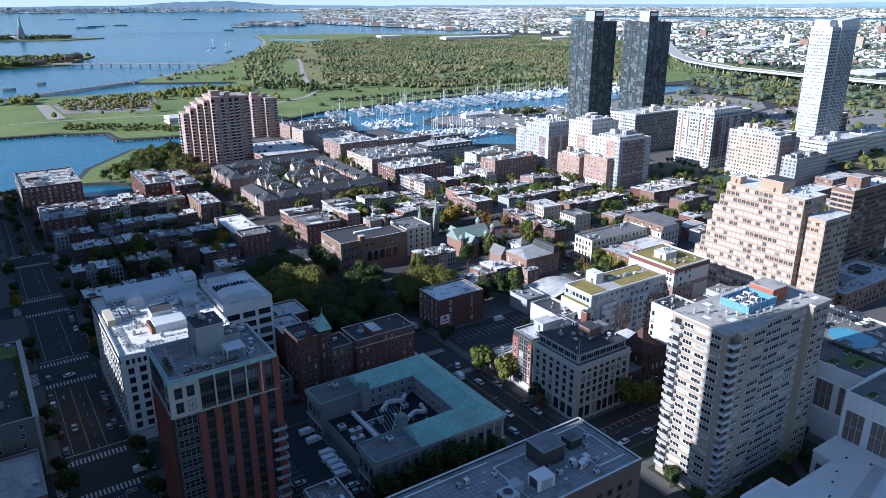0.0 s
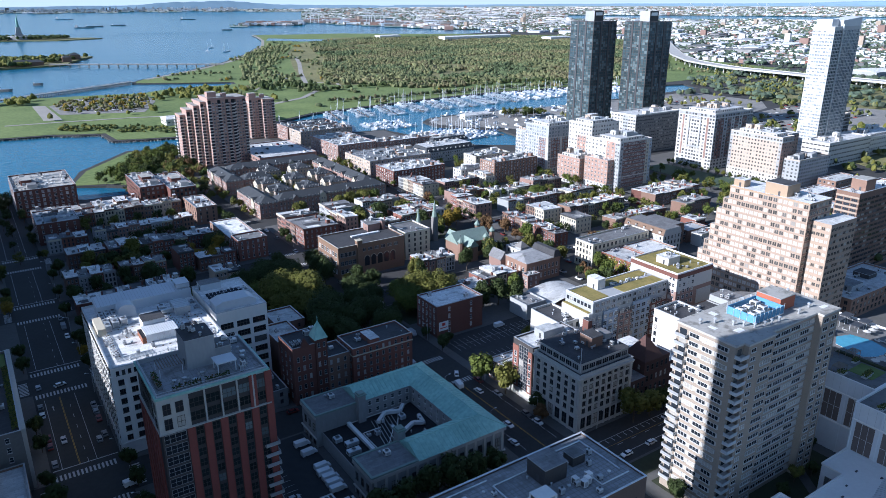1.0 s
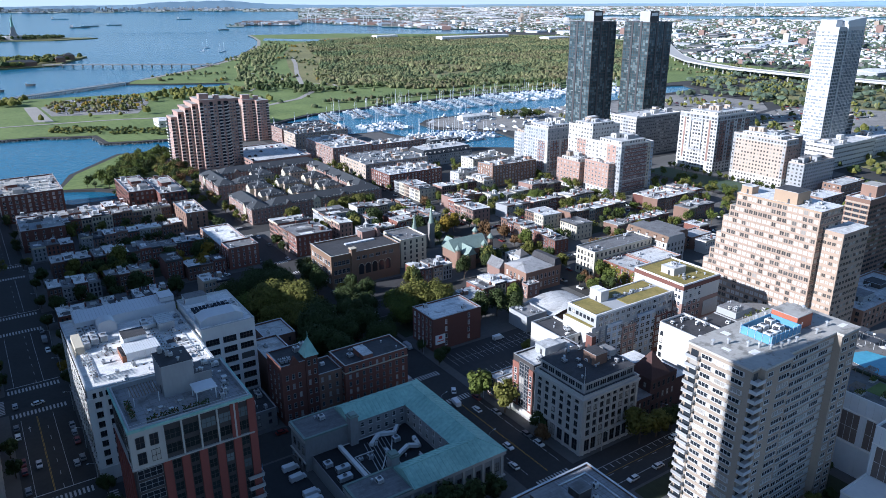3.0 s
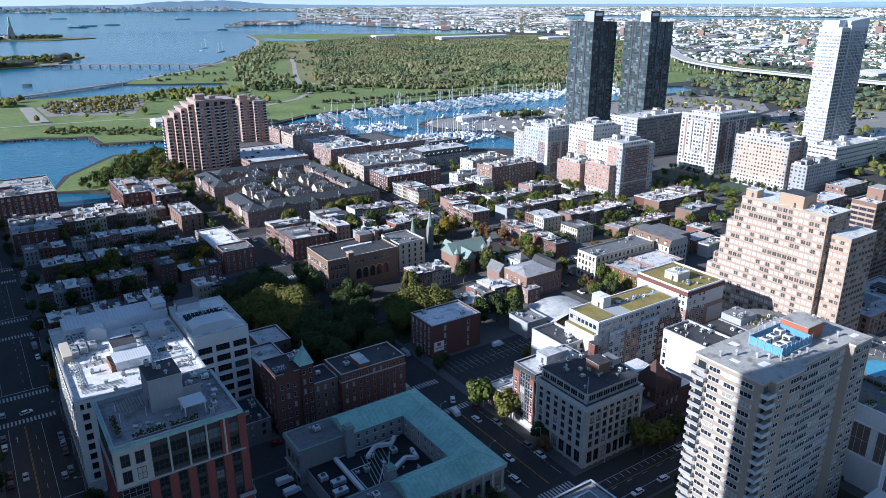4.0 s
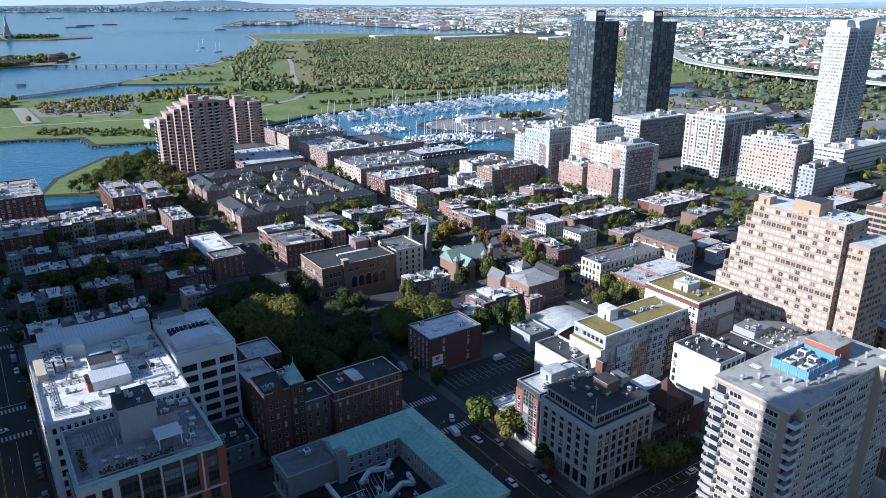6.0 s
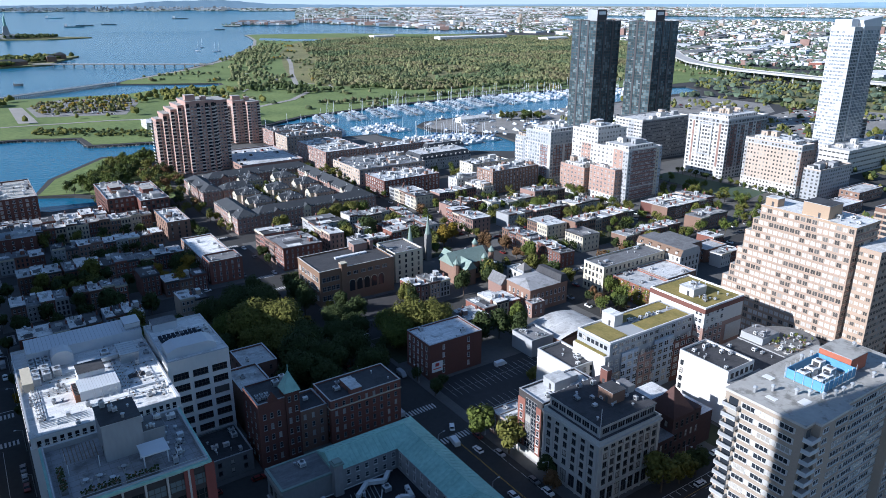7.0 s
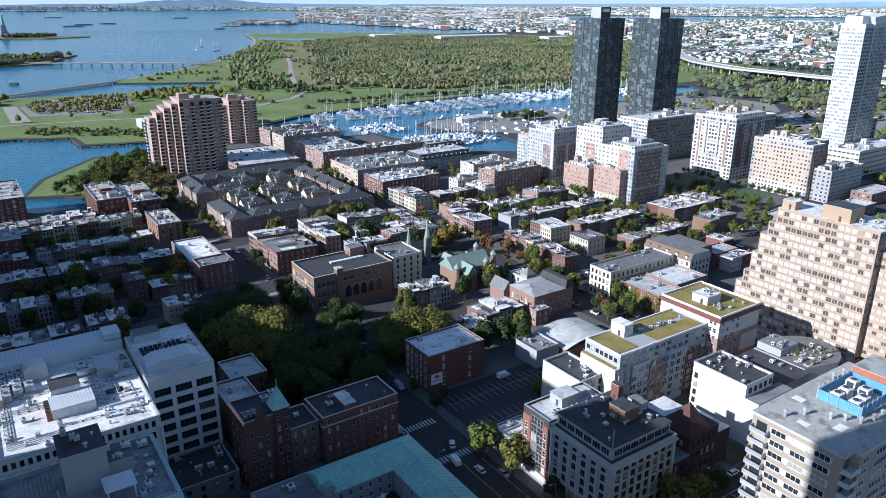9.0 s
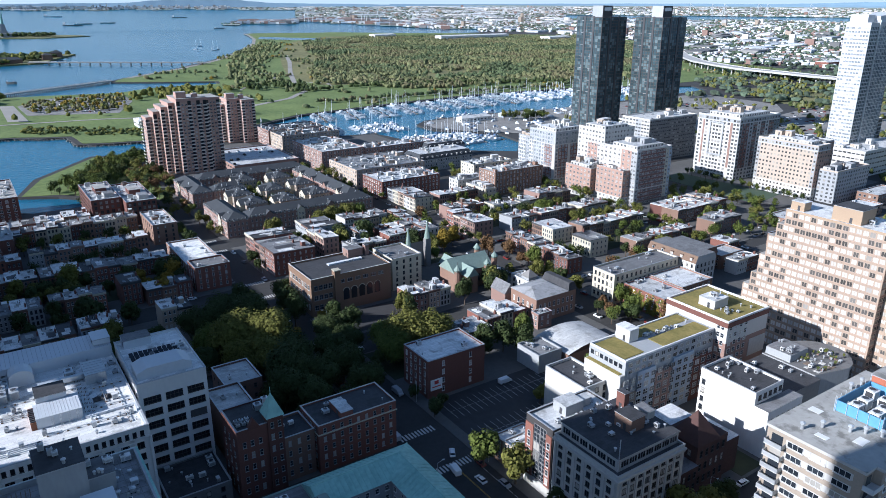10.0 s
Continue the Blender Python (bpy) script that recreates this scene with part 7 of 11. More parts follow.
# ---- taller buildings on the sunny side ----
def pink_block():
    """Stepped pink slab, all windows and bands."""
    o = thing("apartment_tower", 330, 200, 0.15, "broad stepped pink brick apartment slab full of windows", "apartment tower")
    x0, x1, dz = 312, 330, 2.95
    y_front = 172.0
    steps = [(226.5, 8), (223.5, 10), (221.0, 13), (218.5, 16), (215.5, 18), (212.5, 20)]
    s = Shape()
    lo = 0
    for y1, fl in steps:
        s.box(x0, x1, y_front, y1, 0.15 + lo * dz, 0.15 + fl * dz, BRICK_PINK, ROOF_TAN)
        lo = fl
    put_each(s, "wall", o)
    s = Shape()
    s.box(x0 - 0.1, x1 + 0.1, y_front - 0.1, 212.6, 20 * dz + 0.15, 20 * dz + 0.9, SAND_BRICK, ROOF_WHITE)
    put(s, "crown", o)
    spots, bands = [], Shape()
    for k in range(20):
        top = next(y for y, fl in steps if k < fl)
        n = int((top - y_front) / 2.4)
        spots += [(y_front + 0.4 + (top - y_front - 0.8) * (i + 0.5) / n, 1.9 + k * dz) for i in range(n)]
        bands.box(x0 - 0.12, x0, y_front, top, 0.15 + k * dz, 0.45 + k * dz, BAND_ROSE)
        bands.box(x0 - 0.12, x1, y_front - 0.12, y_front, 0.15 + k * dz, 0.6 + k * dz, BRICK_ROSE)
    windows(o, "x", x0, spots[:290], 2.05, 1.95, FRAME_ROSE, 2, 1, False, True, GLASS_BLIND_ONE)
    windows(o, "x", x0, spots[290:], 2.05, 1.95, FRAME_ROSE, 2, 1, False, False, GLASS_BLIND)
    windows(o, "y", y_front, spread(x0 + 0.5, x1 - 0.5, 7, 1.9, dz, 20), 2.0, 1.75, FRAME_TAN, 2, 1, False, False)
    windows(o, "X", x1, spread(y_front + 1, 211, 16, 1.9, dz, 20), 1.75, 1.55, FRAME_WHITE, 2, 1, False, False)
    put_each(bands, "band", o, "darker floor band")
    z = 20 * dz + 0.9
    bulkhead(o, 313, 323, 184, 195, z, 5.4, SAND_BRICK, ROOF_DARK, "lift_house")
    bulkhead(o, 313, 318, 206, 211.5, z, 3.4, SAND_BRICK, ROOF_WHITE)
    clutter(o, 314, 328, 174, 188, z, 12, 71)
    # notch tower at the end
    s = Shape()
    s.box(x0 + 4, x1 + 7, y_front - 9, y_front, 0.15, 17.5 * dz, BRICK_PINK, ROOF_WHITE)
    put(s, "end_wing", o)
    windows(o, "x", x0 + 4, spread(y_front - 8.6, y_front - 0.4, 4, 1.9, dz, 17), 1.7, 1.6, FRAME_TAN, 2, 1, False, False, GLASS_BLIND)
    windows(o, "y", y_front - 9, spread(x0 + 4.5, x1 + 6.5, 8, 1.9, dz, 17), 1.9, 1.6, FRAME_TAN, 2, 1, False, False)
    # striped tower behind
    x0, x1, y0, y1, h = 394, 440, 190.5, 203, 48
    o = thing("apartment_tower", 417, 197, 0.15, "brown slab tower with pale floor stripes", "apartment tower")
    deck = shell(o, x0, x1, y0, y1, 0.15, h, BRICK_BROWN, ROOF_WHITE, 0.8)
    s = Shape()
    for k in range(17):
        z = 2.4 + k * 2.75
        s.box(x0 - 0.15, x0, y0, y1, z - 1.5, z - 0.55, BRICK_PALE)
        s.box(x0, x1, y0 - 0.15, y0, z - 1.5, z - 0.7, BRICK_BROWN)
    put(s, "band", o, "pale brick floor bands")
    windows(o, "x", x0, spread(y0 + 0.4, y1 - 0.4, 3, 2.7, 2.75, 16), 3.2, 1.4, FRAME_DARK, 3, 1, False, False)
    windows(o, "y", y0, spread(x0 + 0.4, x1 - 0.4, 11, 2.7, 2.75, 16), 3.4, 1.4, FRAME_DARK, 3, 1, False, False)
    bulkhead(o, 404, 414, 193, 201, deck, 6, BRICK_BROWN, ROOF_TAN, "lift_house")
    clutter(o, 396, 438, 192, 201, deck, 8, 72)


GLASS_BLIND_ONE = glass("blind behind glass", (0.07, 0.065, 0.06), (0.72, 0.68, 0.62), 0.72)
SAND_BRICK = material("sandy orange brick", (0.38, 0.275, 0.185), 0.88, 0.1, 2.0, 0.05, 0.0, bump=0.2)
FRAME_ROSE = material("pale rose window frame", (0.36, 0.295, 0.245), 0.7, 0.08)
BAND_ROSE = material("rose floor band", (0.35, 0.262, 0.2), 0.88, 0.14, 2.0, 0.05, 0.0, bump=0.25)
FRAME_TAN = material("tan window frame", (0.36, 0.29, 0.22), 0.7, 0.08)
pink_block()


# ---- green roof apartment building, white box, bare white wall ----
def green_roofs():
    o = thing("apartment_building", 235, 209, 0.15, "grey, white and brick apartment building with green roofs", "apartment building")
    s = Shape()
    s.box(211, 262, 201, 217.5, 0.15, 26.0, STUCCO_GREY)
    s.box(209, 211, 201, 217.5, 0.15, 21.5, STUCCO_WHITE)
    s.box(257.5, 282, 196, 223, 0.15, 22, BRICK_ROSE)
    s.box(257.5, 282, 196, 223, 22, 30.0, STUCCO_WHITE)
    put_each(s, "wall", o)
    for x0, x1, z1, mat in ((209, 217, 14, BRICK_TAN), (217, 226, 21, STUCCO_BLUE), (226, 235, 18, BRICK_ROSE), (235, 246, 21, STUCCO_BLUE), (246, 257, 18, BRICK_DARK)):
        s = Shape()
        s.box(x0 + 0.2, x1 - 0.2, 200.4, 201, 0.15, z1, mat)
        put(s, "bay", o)
    windows(o, "y", 200.38, spread(209.6, 257, 14, 3.4, 3.05, 6), 2.2, 2.0, FRAME_WHITE, 2, 2, False)
    windows(o, "y", 201, spread(212, 257, 14, 22.0, 3.0, 1) + spread(212, 257, 14, 24.6, 3.0, 1), 2.0, 1.6, FRAME_WHITE, 2, 1, False)
    windows(o, "x", 257.5, spread(197, 200.5, 2, 3.4, 3.05, 9), 1.3, 1.8, FRAME_WHITE, 1, 2, False)
    windows(o, "x", 211, spread(202, 217, 7, 24.0, 3, 1), 1.5, 1.6, FRAME_DARK, 1, 1, False)
    windows(o, "y", 196, spread(258, 270, 4, 3.4, 3.05, 9), 1.6, 1.8, FRAME_WHITE, 1, 2, False)
    windows(o, "x", 209, spread(201.5, 217, 5, 3.4, 3.05, 3), 1.5, 1.8, FRAME_DARK, 1, 2, False)
    s = Shape()
    s.box(257.3, 282.2, 195.8, 223.2, 28.2, 30.05, BRICK_DARK)
    s.box(272, 282.15, 195.85, 196, 13, 20, CONCRETE)
    put(s, "top_band", o)
    for x0, x1, y0, y1, z, name in ((212, 222, 203, 216.5, 26.0, 1), (231, 256, 202.2, 209, 26.0, 2), (228, 256, 211.5, 217, 26.0, 3), (258.5, 281, 197, 222, 30.05, 4), (209.2, 210.8, 202, 217, 21.5, 5)):
        s = Shape()
        s.box(x0, x1, y0, y1, z, z + 0.25, SEDUM)
        put(s, "green_roof", o, "mossy yellow-green sedum roof")
    s = Shape()
    for x0, x1, y0, y1, z in ((211, 257, 201, 201.5, 26), (211, 257, 217, 217.5, 26), (211, 211.5, 201.5, 217, 26), (257.5, 282, 196, 196.5, 30.05), (257.5, 258, 196.5, 223, 30.05), (258, 282, 222.5, 223, 30.05), (281.5, 282, 196.5, 222.5, 30.05)):
        s.box(x0, x1, y0, y1, z, z + 0.7, WHITE_PAINT)
    put_each(s, "parapet", o)
    bulkhead(o, 223, 227.5, 210.5, 217, 26, 4.5, STUCCO_WHITE, ROOF_WHITE, "stair_house")
    bulkhead(o, 263, 271, 206, 213, 30.3, 3.2, STUCCO_WHITE, ROOF_WHITE, "stair_house")
    clutter(o, 228, 254, 209.2, 211.3, 26, 16, 81, 1.4)
    clutter(o, 262, 280, 199, 205, 30.3, 8, 82, 1.2)
    clutter(o, 264, 272, 207, 212, 33.5, 6, 83, 1.6)
    # white box
    o, deck = block_house("apartment_building", "plain white box building with a dark roof", "building", 199, 211, 207, 226, 17.5, STUCCO_WHITE, ROOF_DARK, 5, 0, 3, 1.6, 1.9, FRAME_DARK, 2, 1, True, 6, 0.9)
    # building with a bare white wall, curved dark front behind
    o = thing("apartment_building", 250, 178, 0.15, "tall building with a bare sunlit white side wall", "apartment building")
    deck = shell(o, 237, 252, 170, 190.5, 0.15, 21.5, WHITE_PAINT, ROOF_DARK, 0.8)
    s = Shape()
    s.box(237, 256, 165, 170, 0.15, 17, WHITE_PAINT, ROOF_GREY)
    s.box(252, 272, 168, 190, 0.15, 16.5, CONCRETE_DARK, ROOF_DARK)
    put_each(s, "rear_wing", o)
    windows(o, "y", 165, spread(238, 256, 6, 3.5, 3.2, 4), 1.6, 1.8, FRAME_DARK, 2, 1)
    windows(o, "y", 170, spread(238, 252, 5, 19.2, 3.2, 1), 1.6, 1.8, FRAME_DARK, 2, 1)
    windows(o, "x", 237, [(189, 4 + 3.2 * k) for k in range(5)], 1.4, 1.9, FRAME_DARK, 1, 2)
    clutter(o, 239, 251, 172, 188, deck, 14, 84, 1.5)
    clutter(o, 254, 270, 170, 188, 16.5, 9, 85, 1.8)
    o = thing("apartment_building", 285, 182, 0.15, "dark rounded building with a busy pale roof terrace", "apartment building")
    s = Shape()
    arc = [(272, 190), (272, 170)] + [(285 + 14 * math.sin(t), 178 - 12 * math.cos(t)) for t in [math.pi * (0.05 + 0.9 * k / 9) for k in range(10)]] + [(285, 190)]
    s.prism(arc, 0.15, 17.0, STUCCO_GREY, DECKING)
    put(s, "wall", o)
    s = Shape()
    s.box(273, 284, 180, 189.5, 17, 19.8, STUCCO_GREY, ROOF_GREY)
    put(s, "penthouse", o)
    for k in range(5):
        s = Shape()
        z = 1.2 + k * 3.1
        ring = [(285 + (14.12 + q) * math.sin(t), 178 - (12.12 + q) * math.cos(t)) for q in (0, 0.1) for t in ([math.pi * (0.06 + 0.88 * m / 12) for m in range(13)] if q == 0 else [math.pi * (0.94 - 0.88 * m / 12) for m in range(13)])]
        s.prism(ring, z, z + 2.1, GLASS_DARKS)
        put(s, "curved_window", o, "band of dark curved glass" if k == 0 else "")
    rd = random.Random(31)
    for k in range(26):
        a, b = rd.uniform(274, 293), rd.uniform(169, 179)
        s = Shape()
        if k % 3 == 0:
            q = rd.uniform(1.2, 3.2)
            s.box(a, a + q, b, b + rd.uniform(0.8, 2.6), 17.0, 17.1 + k * 0.004, TIMBER if k % 2 else CLOTH)
            put(s, "deck_mat", o)
        else:
            s.box(a, a + 0.7, b, b + 0.7, 17.0, 17.5, rd.choice([BRICK_ROSE, METAL_DARK, CONCRETE]))
            for e in range(16):
                u, v, w = a + rd.random() * 0.9 - 0.1, b + rd.random() * 0.9 - 0.1, 17.5 + rd.random() * 0.9
                s.face([(u - 0.2, v, w), (u + 0.15, v - 0.2, w + 0.1), (u + 0.2, v + 0.15, w + 0.25), (u - 0.05, v + 0.2, w + 0.2)], LEAF if e % 2 else LEAF_OLIVE)
            put(s, "potted_plant", o)
    clutter(o, 275, 292, 170, 180, 17.0, 14, 86, 1.4)
    clutter(o, 274, 283, 181, 189, 19.8, 8, 87, 1.4)
    # dark church-like hall with a pyramid roof, next to the office
    o = thing("church_hall", 208, 172, 0.15, "dark brownstone hall with a steep dark pyramid roof", "church hall")
    s = Shape()
    s.box(196, 204, 165, 186, 0.15, 11, RUST_STONE, ROOF_GREY)
    s.box(204, 218, 166, 178, 0.15, 16.5, RUST_STONE)
    s.box(218, 226, 167, 182, 0.15, 12, RUST_STONE, ROOF_SILVER)
    s.box(204, 222, 178, 190, 0.15, 13, RUST_STONE, ROOF_SILVER)
    put_each(s, "wall", o)
    s = Shape()
    s.faces([(203.6, 165.6, 16.5), (214, 165.6, 16.5), (214, 176, 16.5), (203.6, 176, 16.5), (208.8, 170.8, 25)], [(0, 1, 4), (1, 2, 4), (2, 3, 4), (3, 0, 4)], RUST_STONE)
    put(s, "pyramid_roof", o)
    windows(o, "y", 165.98, spread(204.5, 217.5, 5, 4.5, 4.5, 3), 1.2, 2.4, FRAME_DARK, 1, 2)
    windows(o, "x", 203.98, spread(167, 177, 3, 13.4, 4.5, 1), 1.2, 2.0, FRAME_DARK, 1, 2)
    windows(o, "y", 164.98, spread(196.5, 203.5, 3, 4.5, 4.0, 2), 1.1, 2.2, FRAME_DARK, 1, 2)
    bulkhead(o, 197, 201, 180, 185, 11, 12, CONCRETE, ROOF_GREY)


green_roofs()


# ---- left foreground: turreted brick block, red brick block, small ones ----
def brick_pair():
    o = thing("apartment_building", 99, 242, 0.15, "old dark red brick block with a green copper spire", "apartment building")
    deck = shell(o, 92.5, 106, 236, 250, 0.15, 24.0, BRICK_DARK, ROOF_DARK, 0.5)
    s = Shape()
    s.box(101.5, 106.2, 235.6, 240.5, 0.15, 25.5, BRICK_DARK)
    put(s, "corner_tower", o)
    s = Shape()
    s.faces([(101.1, 235.2, 25.5), (106.6, 235.2, 25.5), (106.6, 240.9, 25.5), (101.1, 240.9, 25.5), (103.8, 238, 32.2)], [(0, 1, 4), (1, 2, 4), (2, 3, 4), (3, 0, 4)], COPPER)
    s.bar((103.8, 238, 32), (103.8, 238, 34), 0.12, COPPER)
    put(s, "spire", o, "green copper spire")
    s = Shape()
    s.faces([(95.5, 235.8, 23.5), (99.5, 235.8, 23.5), (97.5, 235.8, 27.0), (95.5, 237, 23.5), (99.5, 237, 23.5), (97.5, 237, 27.0)], [(0, 1, 2), (4, 3, 5), (1, 4, 5, 2), (3, 0, 2, 5)], BRICK_DARK)
    put(s, "gable", o)
    windows(o, "y", 236, [(x, z) for x in (94.5, 96.8, 99.2) for z in (3.5, 7.4, 11.3, 15.2, 19.1)], 1.0, 1.9, FRAME_GREY, 1, 2)
    windows(o, "y", 235.58, [(x, z) for x in (102.8, 105) for z in (3.5, 7.4, 11.3, 15.2, 19.1, 23)], 0.95, 1.9, FRAME_GREY, 1, 2)
    windows(o, "x", 92.5, [(y, z) for y in (239, 243, 247) for z in (3.5, 7.4, 11.3, 15.2, 19.1)], 1.0, 1.9, FRAME_GREY, 1, 2)
    for i in range(6):
        unit(o, 94 + (i % 3) * 1.6, 239 + (i // 3) * 2, deck, 1.1, 1.1, 1.1)
    unit(o, 102, 245, deck, 2.2, 2.2, 2.0)
    unit(o, 105, 247, deck, 2.0, 1.6, 2.2)
    block_house("apartment_building", "brown brick block with a flat dark roof", "apartment building", 106.5, 116.5, 238, 250, 15.5, BRICK_BROWN, ROOF_DARK, 4, 0, 3, 1.0, 1.8, FRAME_GREY, 1, 2, True, 4)
    o, deck = block_house("apartment_building", "red brick block with a pale cornice and dark roof", "apartment building", 117, 144, 236, 250, 17.0, BRICK_RED, ROOF_DARK, 5, 4, 9, 1.0, 1.7, FRAME_GREY, 1, 2, True, 5, 0.6, coping=STUCCO_WHITE)
    s = Shape()
    s.box(116.8, 144.2, 235.75, 236, 13.6, 14.0, STUCCO_CREAM)
    s.box(116.75, 117, 236, 250, 13.6, 14.0, STUCCO_CREAM)
    put(s, "string_course", o)
    bulkhead(o, 125, 129, 236.5, 245, deck, 2.2, BRICK_RED, ROOF_SILVER)
    block_house("apartment_building", "dark brown brick building with pale blue roof", "apartment building", 95, 106, 258, 276, 17.0, BROWNSTONE, ROOF_SILVER, 4, 0, 3, 1.0, 1.7, FRAME_DARK, 1, 2, True, 2)
    block_house("low_building", "low dark brick building with a pale blue roof", "building", 103, 116, 281, 297, 13.5, BROWNSTONE, ROOF_WHITE, 3, 3, 3, 1.0, 1.7, FRAME_DARK, 1, 2, True, 2)
    o, d = block_house("apartment_building", "dark brick corner building with carved window frames and a sign", "apartment building", 168, 193.5, 254, 271, 15.5, BRICK_DARK, ROOF_SILVER, 4, 5, 2, 1.1, 2.0, FRAME_WHITE, 1, 2, True, 4, 0.7)
    s = Shape()
    s.box(169, 174, 253.8, 253.95, 3.2, 7.6, SIGN)
    s.box(170.6, 172.4, 253.76, 253.8, 5.6, 7.0, SIGN_INK)
    s.box(169.6, 173.4, 253.76, 253.8, 4.4, 4.8, SIGN_INK)
    put(s, "sign", o, "white sign with red bars")
    block_house("low_building", "grey blockwork garage with a cluttered roof", "building", 214, 226, 246, 259, 8.0, STUCCO_GREY, ROOF_GREY, 1, 0, 0, clut=6)
    # white vaulted roof hall
    o = thing("hall", 240, 253, 0.15, "low hall with a smooth white vaulted roof", "hall")
    s = Shape()
    k = [(227 + 27 * i / 10, 4.5 + 3.6 * math.sin(math.pi * (0.12 + 0.76 * i / 10))) for i in range(11)]
    s.faces([(x, 243, z) for x, z in k] + [(x, 263, z) for x, z in k], [(i, i + 1, i + 12, i + 11) for i in range(10)], ROOF_WHITE)
    put(s, "roof", o)
    s = Shape()
    s.box(227, 254, 243.1, 262.9, 0.15, 5.6, BRICK_BROWN)
    put(s, "wall", o)
    # near low dark house beside the tower, with vans in its yard
    o, d = block_house("low_building", "small dark house with a slate mansard and grey roof", "house", 62, 72, 140, 160, 19.0, CONCRETE_DARK, ROOF_GREY, 5, 0, 2, 1.2, 1.8, FRAME_WHITE, 1, 2, True, 10)
    # blue-framed building behind the tower
    o, d = block_house("apartment_building", "narrow grey building with blue metal balconies", "apartment building", 61.5, 66, 184, 214, 26, STUCCO_GREY, ROOF_GREY, 8, 0, 1, 2.0, 1.8, FRAME_WHITE, 2, 1, True, 5)
    for k in range(8):
        s = Shape()
        s.box(61.6, 66.1, 182.9, 184, 3 + k * 3, 3.15 + k * 3, BLUE_SHEET)
        for e in (61.6, 66.0):
            s.box(e, e + 0.1, 182.9, 183.0, 3.15 + k * 3, 6 + k * 3, BLUE_SHEET)
        put(s, "balcony_frame", o, "blue metal balcony frame")


brick_pair()


# ---- school, church, hall ----
def school():
    o = thing("school", 182, 355, 0.15, "long yellow-brown brick school with arched windows and dark roof", "school")
    x0, x1, y0, y1, h = 162.5, 204, 343, 369, 18.5
    deck = shell(o, x0, x1, y0, y1, 0.15, h, BRICK_TAN_DEEP, ROOF_DARK, 0.8, coping=STUCCO_WHITE)
    windows(o, "y", y0, [(x, z) for x in (164.8, 167.2, 169.6, 172) for z in (4.4, 9.2, 14.0)], 1.9, 2.4, FRAME_GREY, 2, 2, glass_mat=GLASS_DARK)
    windows(o, "y", y0, [(178 + i * 4.1, 14.8) for i in range(6)], 2.6, 1.7, FRAME_GREY, 3, 1, glass_mat=GLASS_DARK)
    windows(o, "x", x0, spread(y0 + 1, y1 - 1, 7, 4.4, 4.8, 3), 2.0, 2.4, FRAME_WHITE, 2, 2)
    for i in range(5):
        s = Shape()
        x = 180 + i * 4.1
        a = [(x + 1.5 * math.cos(t), y0 - 0.06, 9.6 + 1.5 * math.sin(t)) for t in [math.pi * k / 10 for k in range(11)]]
        s.face([(x + 1.5, y0 - 0.06, 5.2)] + a + [(x - 1.5, y0 - 0.06, 5.2)], GLASS_DARK)
        b = [(x + 1.8 * math.cos(t), y0 - 0.12, 9.6 + 1.8 * math.sin(t)) for t in [math.pi * k / 10 for k in range(11)]]
        for (p, q) in zip(range(10), range(1, 11)):
            s.face([b[p], b[q], (a[q][0], y0 - 0.12, a[q][2]), (a[p][0], y0 - 0.12, a[p][2])], STUCCO_CREAM)
        put(s, "arched_window", o)
    s = Shape()
    s.box(174, 177, y0 - 0.8, y0 + 2.2, 0.15, 20.5, BRICK_TAN_DEEP)
    s.box(173.8, 177.2, y0 - 1.0, y0 + 2.4, 20.5, 20.9, STUCCO_CREAM)
    put(s, "stair_tower", o)
    s = Shape()
    for k in range(14):
        s.box(178 + k * 1.3, 179.1 + k * 1.3, 357, 359, deck, deck + 0.8, WHITE_PANEL)
    put(s, "skylight", o, "row of white skylights")
    bulkhead(o, 191, 199, 362, 368, deck, 4, BRICK_ROSE, ROOF_GREY)
    bulkhead(o, 200, 202, 361, 364, deck, 5, BRICK_ROSE, ROOF_DARK, "chimney")
    o, d = block_house("apartment_building", "cream stucco apartment house beside the school", "apartment building", 209, 226, 350, 370, 17, STUCCO_CREAM, ROOF_GREY, 5, 4, 4, 1.1, 1.7, FRAME_DARK, 1, 2, True, 4)
    # church with a green roof and small domes
    o = thing("church", 248, 338, 0.15, "brick church with a green copper roof and small onion domes", "church")
    s = Shape()
    s.box(234, 257, 332, 345, 0.15, 10, BRICK_BROWN)
    s.box(238, 244, 326, 351, 0.15, 9, BRICK_BROWN)
    put(s, "wall", o)
    s = Shape()
    s.faces([(233.5, 331.5, 10), (257.5, 331.5, 10), (257.5, 345.5, 10), (233.5, 345.5, 10), (233.5, 338.5, 15.8), (257.5, 338.5, 15.8)], [(0, 1, 5, 4), (2, 3, 4, 5), (1, 2, 5), (3, 0, 4)], COPPER_DARK)
    s.faces([(237.5, 325.5, 9), (244.5, 325.5, 9), (244.5, 351.5, 9), (237.5, 351.5, 9), (241, 325.5, 13.5), (241, 351.5, 13.5)], [(0, 1, 4), (1, 2, 5, 4), (2, 3, 5), (3, 0, 4, 5)], COPPER_DARK)
    put(s, "roof", o, "dull green copper roof")
    for x, y, z in ((258, 331, 14), (258, 346, 14), (253, 330.5, 11), (235, 331, 11)):
        s = Shape()
        s.tube(x, y, 0.15, z, 1.5, 1.5, BRICK_BROWN, 8)
        s.tube(x, y, z, z + 1.0, 1.3, 1.9, COPPER_DARK, 8)
        s.tube(x, y, z + 1.0, z + 3.4, 1.9, 0.2, COPPER_DARK, 8)
        s.bar((x, y, z + 3.2), (x, y, z + 5), 0.08, METAL_DARK)
